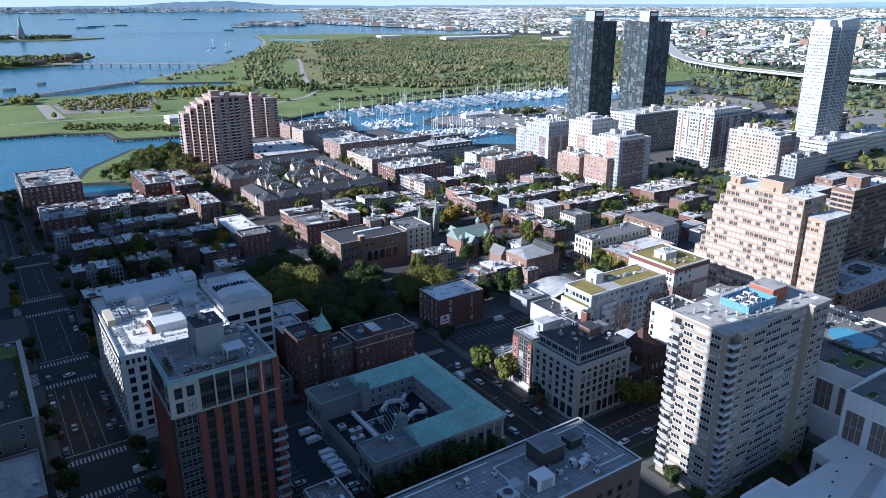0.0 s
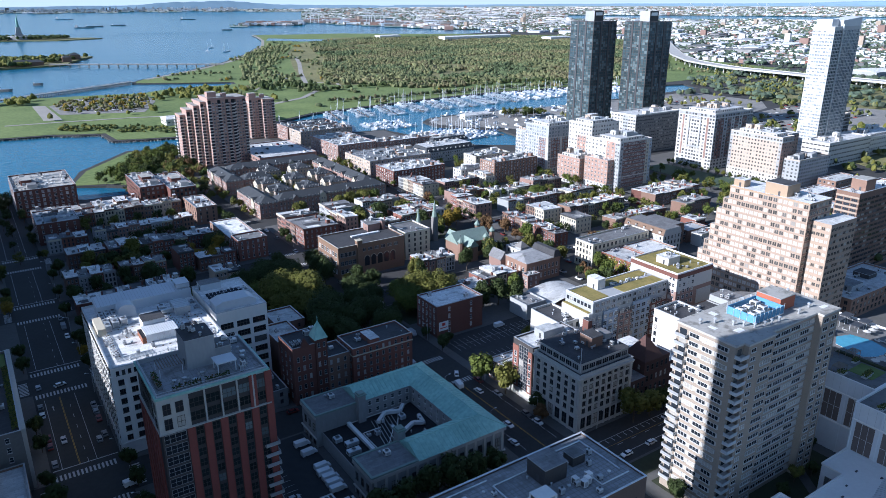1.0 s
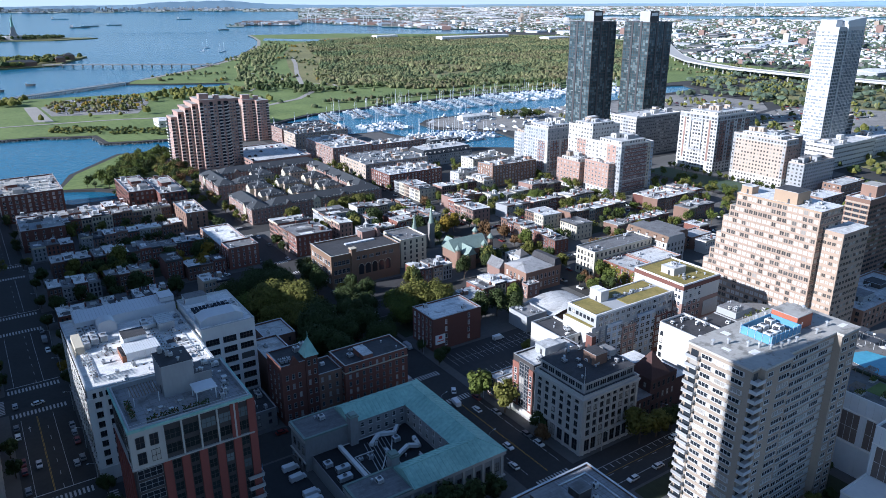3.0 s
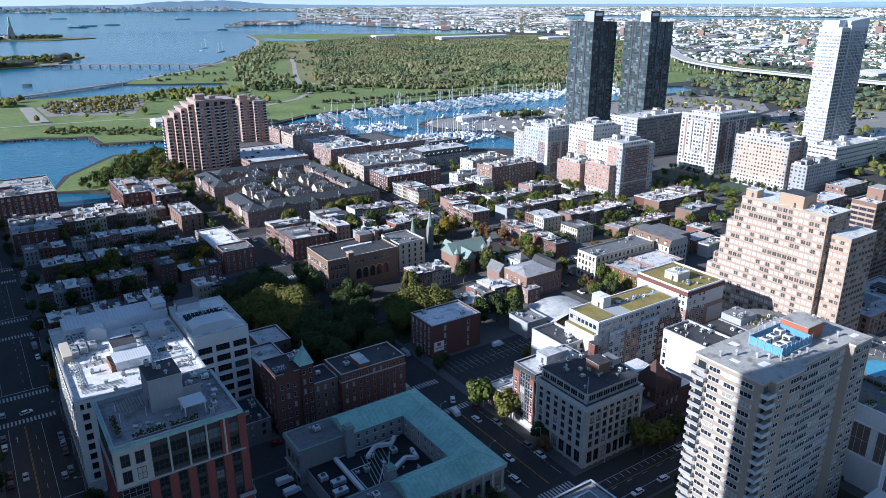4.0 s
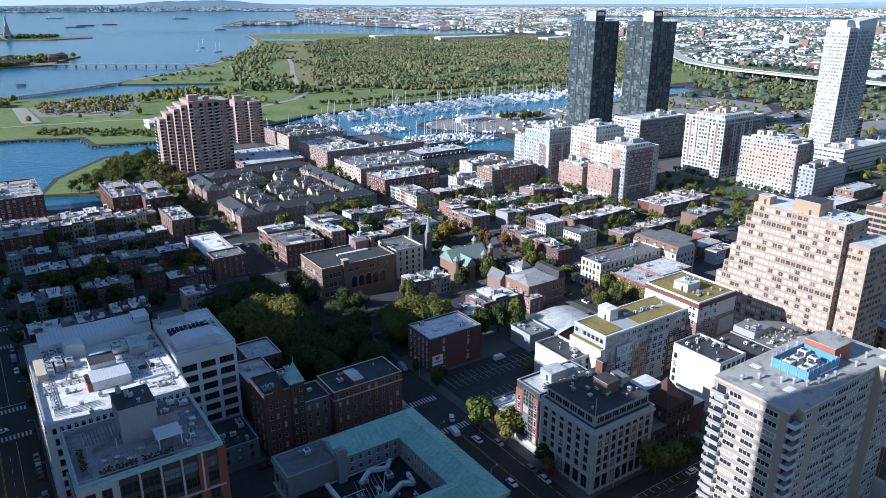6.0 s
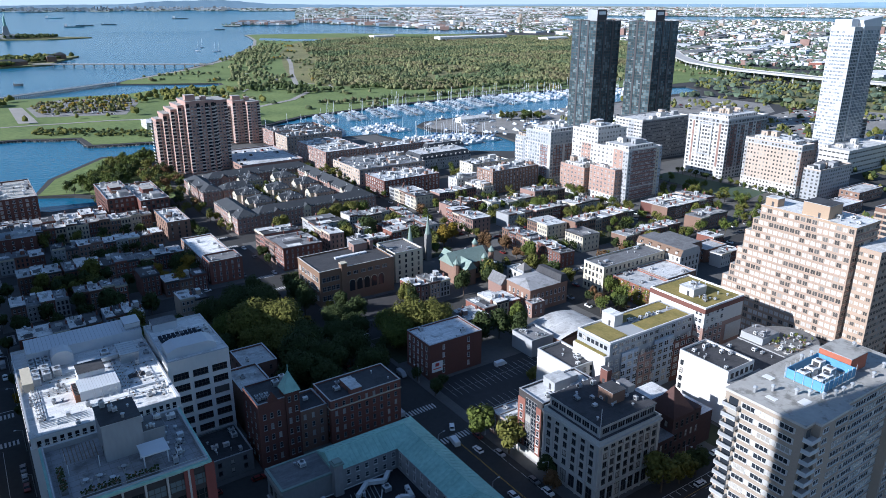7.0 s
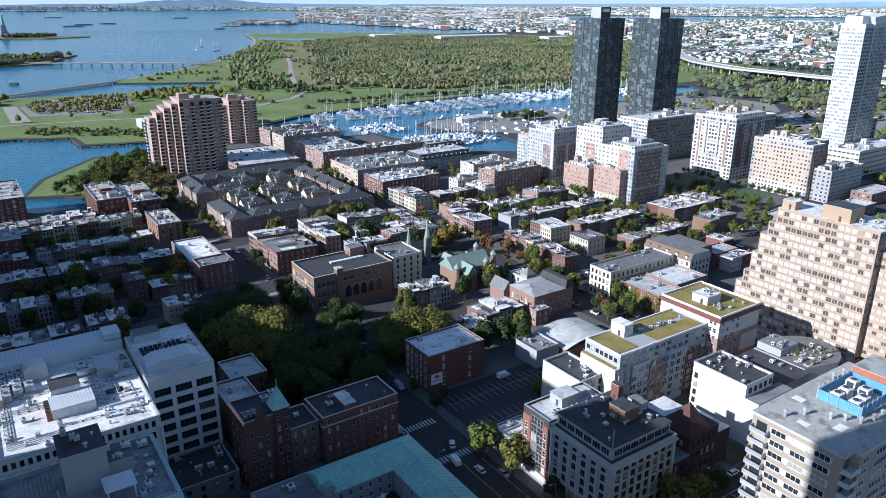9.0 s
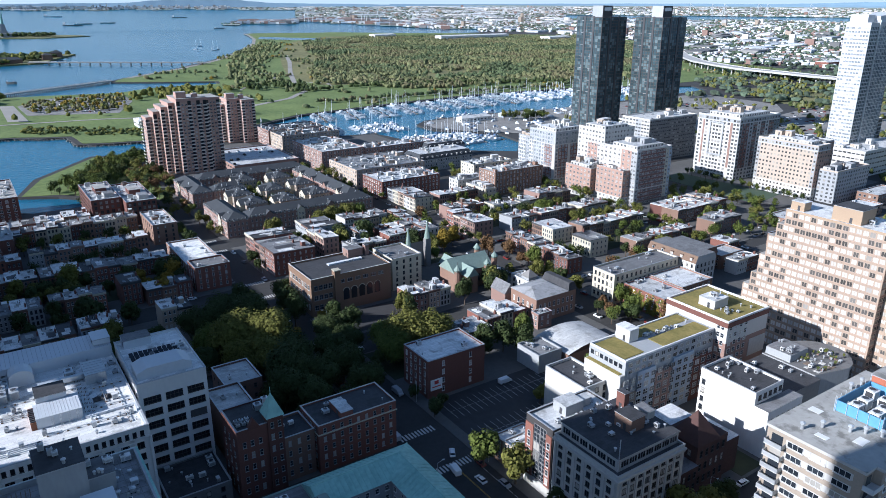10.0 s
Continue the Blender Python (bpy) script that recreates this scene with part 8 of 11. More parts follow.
        put(s, "domed_turret", o)
    windows(o, "y", 332, spread(245, 256, 4, 5, 4, 1), 1.2, 3.6, FRAME_DARK, 1, 2)
    for x, y, z in ((231, 371, 24), (243, 371, 27)):
        o = thing("steeple", x, y, 0.15, "slender grey stone church steeple", "steeple", "twin steeples")
        s = Shape()
        s.box(x - 1.5, x + 1.5, y - 1.5, y + 1.5, 0.15, z - 11, CONCRETE_DARK)
        put(s, "tower", o)
        s = Shape()
        s.tube(x, y, z - 11, z, 1.7, 0.05, COPPER_DARK, 8)
        put(s, "spire", o)
    o = thing("church", 238, 380, 0.15, "grey slate-roofed church nave behind twin steeples", "church")
    s = Shape()
    s.box(229, 246, 373, 378.8, 0.15, 9, GRANITE)
    put(s, "wall", o)
    s = Shape()
    s.hip(229, 246, 373, 378.8, 9, 13, SHINGLE, 0.3, 0.5)
    put(s, "roof", o)
    # brick hall with a curved pale roof
    o = thing("hall", 255, 289, 0.15, "brown brick hall with a pale roof and a dark attic", "hall")
    s = Shape()
    s.box(243, 267, 281, 299, 0.15, 12, BRICK_BROWN)
    put(s, "wall", o)
    s = Shape()
    s.hip(243, 262, 281, 299, 12, 14.6, PAVER, 0.4, 5)
    put(s, "roof", o)
    s = Shape()
    s.faces([(262, 280.6, 12), (267.4, 280.6, 12), (267.4, 299.4, 12), (262, 299.4, 12), (263.2, 281.6, 15.5), (266.2, 281.6, 15.5), (266.2, 298.4, 15.5), (263.2, 298.4, 15.5)], [(0, 1, 5, 4), (1, 2, 6, 5), (2, 3, 7, 6), (3, 0, 4, 7), (4, 5, 6, 7)], ROOF_DARK)
    put(s, "mansard", o)
    windows(o, "y", 281, spread(244, 266, 8, 3.6, 4.4, 2), 1.2, 2.4, FRAME_WHITE, 1, 2)
    windows(o, "x", 243, spread(282, 298, 5, 3.6, 4.4, 2), 1.2, 2.4, FRAME_WHITE, 1, 2)
    o, d = block_house("house", "brick side wing with a grey roof", "house", 240, 248, 276, 280.8, 7.5, BRICK_ROSE, ROOF_SILVER, 2, 2, 2, 1.0, 1.6)
    o = thing("house", 243, 304, 0.15, "brick gabled house front with a pointed roof", "house")
    s = Shape()
    s.box(240, 246, 299.3, 310, 0.15, 9, BRICK_ROSE)
    s.faces([(239.6, 299.3, 9), (246.4, 299.3, 9), (246.4, 310.3, 9), (239.6, 310.3, 9), (243, 299.3, 13.5), (243, 310.3, 13.5)], [(0, 1, 4), (1, 2, 5, 4), (2, 3, 5), (3, 0, 4, 5)], ROOF_GREY)
    put(s, "gable_house", o)


BRICK_TAN_DEEP = material("yellow brown brick", (0.2, 0.125, 0.082), 0.88, 0.16, 2.0, 0.06, 0.0, bump=0.25)
school()


# ---- row houses ----
WALLS = [BRICK_RED, BRICK_DARK, BRICK_BROWN, BRICK_RED, BRICK_ROSE, STUCCO_WHITE, STUCCO_CREAM, STUCCO_GREY, BRICK_PALE]
NAMES = {"red brick": "red brick", "dark red brick": "dark brick", "brown brick": "brown brick", "rose brick": "rose brick", "white stucco": "white painted", "cream stucco": "cream painted", "grey stucco": "grey painted", "pale brick": "pale brick", "pale blue paint": "pale blue", "dark brownstone": "dark brownstone"}
# darker walls for rows out of the sun; the shade is in the material choice
SHADY = [BRICK_RED, BRICK_DARK, BRICK_BROWN, BROWNSTONE, BRICK_ROSE, STUCCO_GREY, BRICK_DARK]
ROOFS = [ROOF_SILVER, ROOF_GREY, ROOF_SILVER, ROOF_WHITE, ROOF_GREY, ROOF_SILVER, ROOF_DARK, ROOF_WHITE, ROOF_GREY]


def house(x0, x1, y0, y1, h, wall_mat, roof_mat, along, seed, single):
    r_ = random.Random(seed)
    words = {"silver roof coating": "silver", "white roof membrane": "white", "grey roof felt": "grey", "dark roof felt": "dark"}[roof_mat.name]
    o = thing("row_house", (x0 + x1) / 2, (y0 + y1) / 2, 0.15, f"{NAMES[wall_mat.name]} row house with a {words} flat roof", "house", "row houses")
    s = Shape()
    fall = 0.5
    # walls with a roof that falls to the back
    if along == "x":
        pts = [(x0, y0, 0.15), (x1, y0, 0.15), (x1, y1, 0.15), (x0, y1, 0.15), (x0, y0, h), (x1, y0, h), (x1, y1, h - fall), (x0, y1, h - fall)]
    else:
        pts = [(x0, y0, 0.15), (x1, y0, 0.15), (x1, y1, 0.15), (x0, y1, 0.15), (x0, y0, h), (x1, y0, h - fall), (x1, y1, h - fall), (x0, y1, h)]
    s.faces(pts, [(0, 1, 5, 4), (1, 2, 6, 5), (2, 3, 7, 6), (3, 0, 4, 7)], wall_mat)
    put(s, "wall", o)
    s = Shape()
    t = [(p[0], p[1], p[2] + 0.12) for p in pts[4:]]
    s.faces(pts[4:] + t, [(4, 5, 6, 7), (0, 1, 5, 4), (1, 2, 6, 5), (2, 3, 7, 6), (3, 0, 4, 7)], roof_mat)
    for i in range(4):
        a, b = t[i], t[(i + 1) % 4]
        if r_.random() < 0.75:
            s.bar((a[0], a[1], a[2] + 0.12), (b[0], b[1], b[2] + 0.12), 0.22, roof_mat, 4)
    slope = (lambda u, v: h + 0.12 - fall * (v - y0) / (y1 - y0)) if along == "x" else (lambda u, v: h + 0.12 - fall * (u - x0) / (x1 - x0))
    for k in range(3):
        w_, d_ = r_.uniform(0.25, 0.55) * (x1 - x0), r_.uniform(0.15, 0.4) * (y1 - y0)
        u, v = r_.uniform(x0 + 0.4, x1 - w_ - 0.4), r_.uniform(y0 + 0.4, y1 - d_ - 0.4)
        lift = 0.03 + 0.012 * k
        s.face([(u, v, slope(u, v) + lift), (u + w_, v, slope(u + w_, v) + lift), (u + w_, v + d_, slope(u + w_, v + d_) + lift), (u, v + d_, slope(u, v + d_) + lift)], r_.choice([ROOF_GREY, ROOF_DARK, ROOF_SILVER, ROOF_WHITE, ROOF_TAN]))
    for k in range(3):
        u, v = r_.uniform(x0 + 0.6, x1 - 0.6), r_.uniform(y0 + 0.6, y1 - 0.6)
        s.tube(u, v, h - 0.5, h + r_.uniform(0.5, 1.1), 0.13, 0.13, r_.choice([METAL_PALE, METAL_DARK]), 6)
    put(s, "roof", o)
    s = Shape()
    cm = r_.choice([BROWNSTONE, STUCCO_CREAM, METAL_DARK, wall_mat])
    if along == "x":
        s.box(x0, x1, y0 - 0.45, y0, h - 0.7, h + 0.25, cm)
    else:
        s.box(x0 - 0.45, x0, y0, y1, h - 0.7, h + 0.25, cm)
    put(s, "cornice", o)
    fl = max(2, round((h - 0.8) / 3.1))
    dz = (h - 1.2) / fl
    fr = r_.choice([FRAME_WHITE, FRAME_GREY, FRAME_DARK])
    n = max(2, round((x1 - x0 if along == "x" else y1 - y0) / 2.1))
    if along == "x":
        windows(o, "y", y0, spread(x0 + 0.3, x1 - 0.3, n, 0.4 + dz * 0.55, dz, fl), 0.95, 1.65, fr, 1, 2, True, single)
    else:
        windows(o, "x", x0, spread(y0 + 0.3, y1 - 0.3, n, 0.4 + dz * 0.55, dz, fl), 0.95, 1.65, fr, 1, 2, True, single)
        windows(o, "y", y0, spread(x0 + 0.5, x1 - 0.5, max(1, round((x1 - x0) / 3.4)), 0.4 + dz * 0.55, dz, fl), 0.9, 1.5, fr, 1, 2, True, False)
    s = Shape()
    cx, cy = (x1 - 0.4, r_.uniform(y0 + 2, y1 - 2)) if along == "x" else (r_.uniform(x0 + 2, x1 - 2), y1 - 0.4)
    s.box(cx - 0.35, cx + 0.35, cy - 0.6, cy + 0.6, h - 1.0, h + 1.5, BRICK_DARK)
    s.tube(cx, cy - 0.25, h + 1.5, h + 1.9, 0.16, 0.13, BRICK_ROSE, 6)
    s.tube(cx, cy + 0.25, h + 1.5, h + 1.9, 0.16, 0.13, BRICK_ROSE, 6)
    put(s, "chimney", o)
    if r_.random() < 0.65:
        ux, uy = r_.uniform(x0 + 1.2, x1 - 1.2), r_.uniform(y0 + 2, y1 - 2)
        if r_.random() < 0.45:
            bulkhead(o, ux - 1, ux + 1, uy - 1.4, uy + 1.4, h - 0.3, 2.3, r_.choice([STUCCO_WHITE, wall_mat, STUCCO_GREY]), ROOF_SILVER)
        else:
            s = Shape()
            s.box(ux - 0.6, ux + 0.6, uy - 0.9, uy + 0.9, h - 0.4, h + 0.35, METAL_PALE, GLASS)
            put(s, "skylight", o)
        unit(o, r_.uniform(x0 + 1, x1 - 1), r_.uniform(y0 + 1, y1 - 1), h - 0.3, 0.9, 0.7, 1.0, METAL_PALE, False)
    return o


def terrace(x0, x1, y0, y1, h, n, along="x", pal=None, single=True, roofs=None, seed=0):
    r_ = random.Random(int(x0 * 3 + y0 * 5) + seed)
    for i in range(n):
        hh = h + r_.choice([-0.8, -0.3, 0, 0, 0.3, 0.9])
        mat = (pal or WALLS)[r_.randrange(len(pal or WALLS))]
        roof = r_.choice(roofs or ROOFS)
        back = r_.uniform(-1.5, 1.0)
        if along == "x":
            a, b = x0 + (x1 - x0) * i / n, x0 + (x1 - x0) * (i + 1) / n
            house(a, b - 0.02, y0, y1 + back, hh, mat, roof, along, i + int(x0 + y0), single)
        else:
            a, b = y0 + (y1 - y0) * i / n, y0 + (y1 - y0) * (i + 1) / n
            house(x0, x1 + back, a, b - 0.02, hh, mat, roof, along, i + int(x0 + y0), single)


REDS = [BRICK_RED, BRICK_DARK, BRICK_BROWN, BRICK_ROSE]
LIGHT = [STUCCO_WHITE, STUCCO_CREAM, STUCCO_GREY, BRICK_PALE, STUCCO_BLUE]
for args in ((36, 68, 364, 378, 9.0, 5, "x", SHADY), (70, 86, 366, 379, 9.5, 4, "x", LIGHT), (102, 115, 365, 378, 10.0, 2, "x", LIGHT), (36, 60, 402, 416, 9.5, 4, "x", SHADY), (63, 86, 401, 412, 10.5, 4, "x", REDS), (93, 102, 403, 420, 12.0, 1, "x", [BRICK_DARK]),
             (103, 124, 398, 410, 8.5, 3, "x", SHADY), (63, 99, 436, 453, 10.5, 6, "x", REDS), (42, 62, 441, 456, 9.5, 3, "x", SHADY), (100, 124, 440, 454, 9.0, 3, "x", SHADY), (56, 125, 520, 534, 10.5, 11, "x", None), (62, 122, 478, 490, 9.5, 9, "x", SHADY),
             (36, 58, 478, 492, 9.0, 3, "x", SHADY), (34, 102, 544, 560, 9.0, 9), (202, 211, 321, 333, 9.5, 2, "x", REDS), (212, 224, 321, 334, 9, 2, "x", LIGHT), (190, 214, 276, 290, 9.5, 4, "x", REDS), (216, 238, 282, 296, 9.0, 3),
             (167, 190, 400, 413, 13.5, 1, "y", [BRICK_RED]), (167, 190, 414, 444, 13.0, 4, "y", REDS), (200, 210, 410, 433, 12, 2, "y", [BRICK_BROWN, BRICK_ROSE]), (202, 221, 435, 455, 11.5, 2, "y", LIGHT), (226, 233, 418, 431, 10, 1, "y", [STUCCO_WHITE]),
             (227, 256, 438, 452, 11.5, 5, "x", LIGHT), (236, 262, 400, 412, 9.5, 4), (261, 270, 400, 446, 10, 6, "y", None), (210, 233, 385 + 13, 409, 9, 3), (240, 262, 414, 426, 9, 3), (212, 224, 384 + 14, 408, 9, 1)):
    terrace(*args, single=args[2] < 366)
for args in ((297, 308, 318, 370, 9.5, 8, "y", REDS), (324, 342, 359, 378, 9.5, 2, "y", [BRICK_BROWN, STUCCO_CREAM]), (326, 341, 330, 345, 10.5, 1, "y", [STUCCO_CREAM]), (342, 396, 353, 366, 9.5, 9, "x", [STUCCO_CREAM, BRICK_PALE, BRICK_BROWN]), (352, 402, 320, 331, 8.5, 8, "x", REDS),
             (420, 448, 318, 332, 9.5, 3, "x", REDS), (292, 306, 394, 424, 10.5, 4, "y", [BRICK_PALE, BRICK_ROSE, BRICK_RED]), (318, 339, 390, 404, 9, 3, "x", LIGHT), (329, 338, 422, 433, 8, 1, "y", [STUCCO_WHITE]), (342, 372, 390, 402, 9, 4, "x", None), (376, 400, 388, 402, 8.5, 4, "x", None),
             (300, 326, 430, 444, 9, 4, "x", None), (342, 366, 420, 432, 8.5, 3, "x", LIGHT), (370, 400, 424, 440, 9.5, 4, "x", REDS), (292, 308, 462, 500, 10, 5, "y", LIGHT), (312, 345, 462, 474, 9, 4, "x", None), (392, 402, 288, 300, 9, 1, "x", [BRICK_RED]), (372, 390, 268, 276, 8, 2, "x", [STUCCO_WHITE, BRICK_RED]),
             (420, 470, 345, 358, 9, 6, "x", REDS), (424, 470, 360, 372, 8, 6, "x", None)):
    terrace(*args, single=False)
o, d = block_house("house", "white low house with a grey pyramid roof beside the church", "house", 261, 269.4, 307, 321, 8.0, STUCCO_WHITE, ROOF_WHITE, 2, 3, 2, 1.1, 1.7, FRAME_DARK, 1, 2, True, 2)
s = Shape()
s.box(261.6, 267, 308, 313.4, d, d + 2.2, STUCCO_GREY)
put(s, "tower_room", o)
s = Shape()
s.hip(261.6, 267, 308, 313.4, d + 2.2, d + 5.6, CONCRETE_DARK)
put(s, "roof", o, "grey pyramid roof")
# pale house: brown wall material stands in for the shade on its walls
o, d = block_house("house", "corner house with shade put into grey-brown walls, and a bright roof", "house", 127, 141, 488, 521, 12.5, BRICK_BROWN, ROOF_WHITE, 4, 6, 3, 1.1, 1.7, FRAME_DARK, 1, 2, True, 6)
o, d = block_house("warehouse", "long low building with a pale blue-white roof", "building", 127, 144.5, 416, 458, 10.5, BRICK_BROWN, ROOF_WHITE, 3, 9, 3, 1.1, 1.7, FRAME_WHITE, 1, 2, True, 8)
o, d = block_house("house", "red brick corner house with a dark roof", "house", 127, 144.5, 402, 415.5, 13.0, BRICK_RED, ROOF_GREY, 4, 3, 5, 1.0, 1.7, FRAME_WHITE, 1, 2, True, 4)
o, d = block_house("apartment_building", "dark brick apartment house with stepped roofs", "apartment building", 33, 57, 499, 533, 14.0, BRICK_DARK, ROOF_SILVER, 4, 7, 5, 1.1, 1.7, FRAME_WHITE, 1, 2, True, 5)
bulkhead(o, 38, 45, 505, 512, d, 3.5, STUCCO_BLUE, ROOF_DARK)
for nm, lab, x0, x1, y0, y1, h, fl, fx, fy in (("apartment_building", "square red brick apartment block with a pale crowded roof", 27, 66, 572, 628, 20, 6, 14, 10), ("warehouse", "red brick loft building with big windows", 104, 122, 548, 598, 17, 5, 12, 5), ("warehouse", "red brick loft building with a roof terrace", 122.5, 141, 536, 590, 16, 5, 0, 6)):
    o, d = block_house(nm, lab, "apartment building", x0, x1, y0, y1, h, BRICK_DARK, ROOF_TAN if h == 20 else ROOF_WHITE, fl, fx, fy, 1.7, 1.9, FRAME_WHITE if h == 20 else FRAME_DARK, 2, 2, False, 14, 0.9)
    bulkhead(o, x0 + 6, x0 + 13, y0 + 20, y0 + 32, d, 3.4, BRICK_DARK, ROOF_TAN)
    bulkhead(o, x0 + 9, x0 + 15, y0 + 6, y0 + 14, d, 2.6, CONCRETE, ROOF_GREY)


# mansard terrace and the brick blocks near it
def mansard_block(x0, x1, y0, y1, h, wall_mat, roof_mat, fx, fy, label):
    o = thing("apartment_building", (x0 + x1) / 2, (y0 + y1) / 2, 0.15, label, "apartment building")
    s = Shape()
    s.box(x0, x1, y0, y1, 0.15, h, wall_mat)
    put(s, "wall", o)
    s = Shape()
    a, b, c, d = x0 - 0.3, x1 + 0.3, y0 - 0.3, y1 + 0.3
    s.faces([(a, c, h), (b, c, h), (b, d, h), (a, d, h), (a + 1.8, c + 0.1, h + 3.6), (b - 1.8, c + 0.1, h + 3.6), (b - 1.8, d - 0.1, h + 3.6), (a + 1.8, d - 0.1, h + 3.6)], [(1, 2, 6, 5), (3, 0, 4, 7)], roof_mat)
    s.face([(a + 1.8, c + 0.1, h + 3.6), (b - 1.8, c + 0.1, h + 3.6), (b - 1.8, d - 0.1, h + 3.6), (a + 1.8, d - 0.1, h + 3.6)], ROOF_GREY)
    s.faces([(a, c, h), (b, c, h), (b, d, h), (a, d, h), (a + 1.8, c + 0.1, h + 3.6), (b - 1.8, c + 0.1, h + 3.6), (b - 1.8, d - 0.1, h + 3.6), (a + 1.8, d - 0.1, h + 3.6)], [(0, 1, 5, 4), (2, 3, 7, 6)], wall_mat)
    put(s, "mansard", o)
    fl = int(h / 3.3)
    windows(o, "x", x0, spread(y0 + 0.5, y1 - 0.5, fx, 2.4, 3.3, fl), 1.0, 1.7, FRAME_DARK, 1, 2, True, False)
    windows(o, "y", y0, spread(x0 + 0.5, x1 - 0.5, fy, 2.4, 3.3, fl), 1.0, 1.7, FRAME_DARK, 1, 2, True, False)
    for i in range(max(2, fx // 2)):
        y = y0 + (y1 - y0) * (i + 0.5) / max(2, fx // 2)
        s = Shape()
        s.box(x0 + 0.1, x0 + 1.8, y - 0.7, y + 0.7, h + 0.5, h + 2.2, STUCCO_WHITE)
        s.box(x0 - 0.1, x0 + 1.9, y - 0.9, y + 0.9, h + 2.2, h + 2.5, roof_mat)
        s.box(x0 + 0.05, x0 + 0.1, y - 0.45, y + 0.45, h + 0.8, h + 2.0, GLASS)
        put(s, "dormer", o)


mansard_block(336, 352, 268, 298, 14.0, STUCCO_WHITE, SHINGLE_BROWN, 10, 5, "white apartment house with a brown dormered mansard")
mansard_block(355, 369, 279, 301, 10.5, BRICK_BROWN, SHINGLE_BROWN, 7, 4, "brown house with a brown dormered mansard")
o, d = block_house("apartment_building", "pale stone apartment house with arched windows", "apartment building", 288, 334, 277, 291, 15.5, STUCCO_CREAM, ROOF_GREY, 4, 5, 14, 1.2, 1.9, FRAME_DARK, 1, 2, True, 8)
o, d = block_house("apartment_building", "low brick building with a flat silver roof", "building", 294, 311, 252, 276, 10.5, BRICK_RED, ROOF_SILVER, 3, 6, 4, 1.2, 1.8, FRAME_WHITE, 1, 2, True, 7)
ivy = Shape()
rv = random.Random(17)
for i in range(2600):
    u, z = rv.random(), rv.uniform(0.5, 10.6) * (0.55 + 0.45 * rv.random())
    x, y = (293.75 - rv.random() * 0.3, 252 + 24 * u) if i % 3 else (294 + 16 * u, 251.75 - rv.random() * 0.3)
    if noise.noise(Vector((x / 3, y / 3, z / 3))) > -0.15:
        q = rv.uniform(0.18, 0.42)
        ivy.face([(x, y - q, z - q), (x - 0.1 - q * 0.4, y + q * 0.2, z - q * 0.6), (x, y + q, z + q * 0.5), (x + 0.05, y - q * 0.3, z + q)], rv.choice([LEAF, LEAF_OLIVE, LEAF_OLIVE, LEAF_GOLD]))
put(ivy, "ivy", o, "yellowing ivy over the brick", kind="stuff")
o, d = block_house("apartment_building", "low brick building with a flat silver roof", "building", 311.5, 334, 256, 276, 11, BRICK_BROWN, ROOF_SILVER, 3, 0, 5, 1.2, 1.8, FRAME_WHITE, 1, 2, True, 6)
o, d = block_house("warehouse", "low hall with a pale blue-grey metal roof", "building", 372, 391, 278, 290, 8, BRICK_BROWN, ROOF_SILVER, 2, 3, 3, 1.2, 1.6, clut=2)


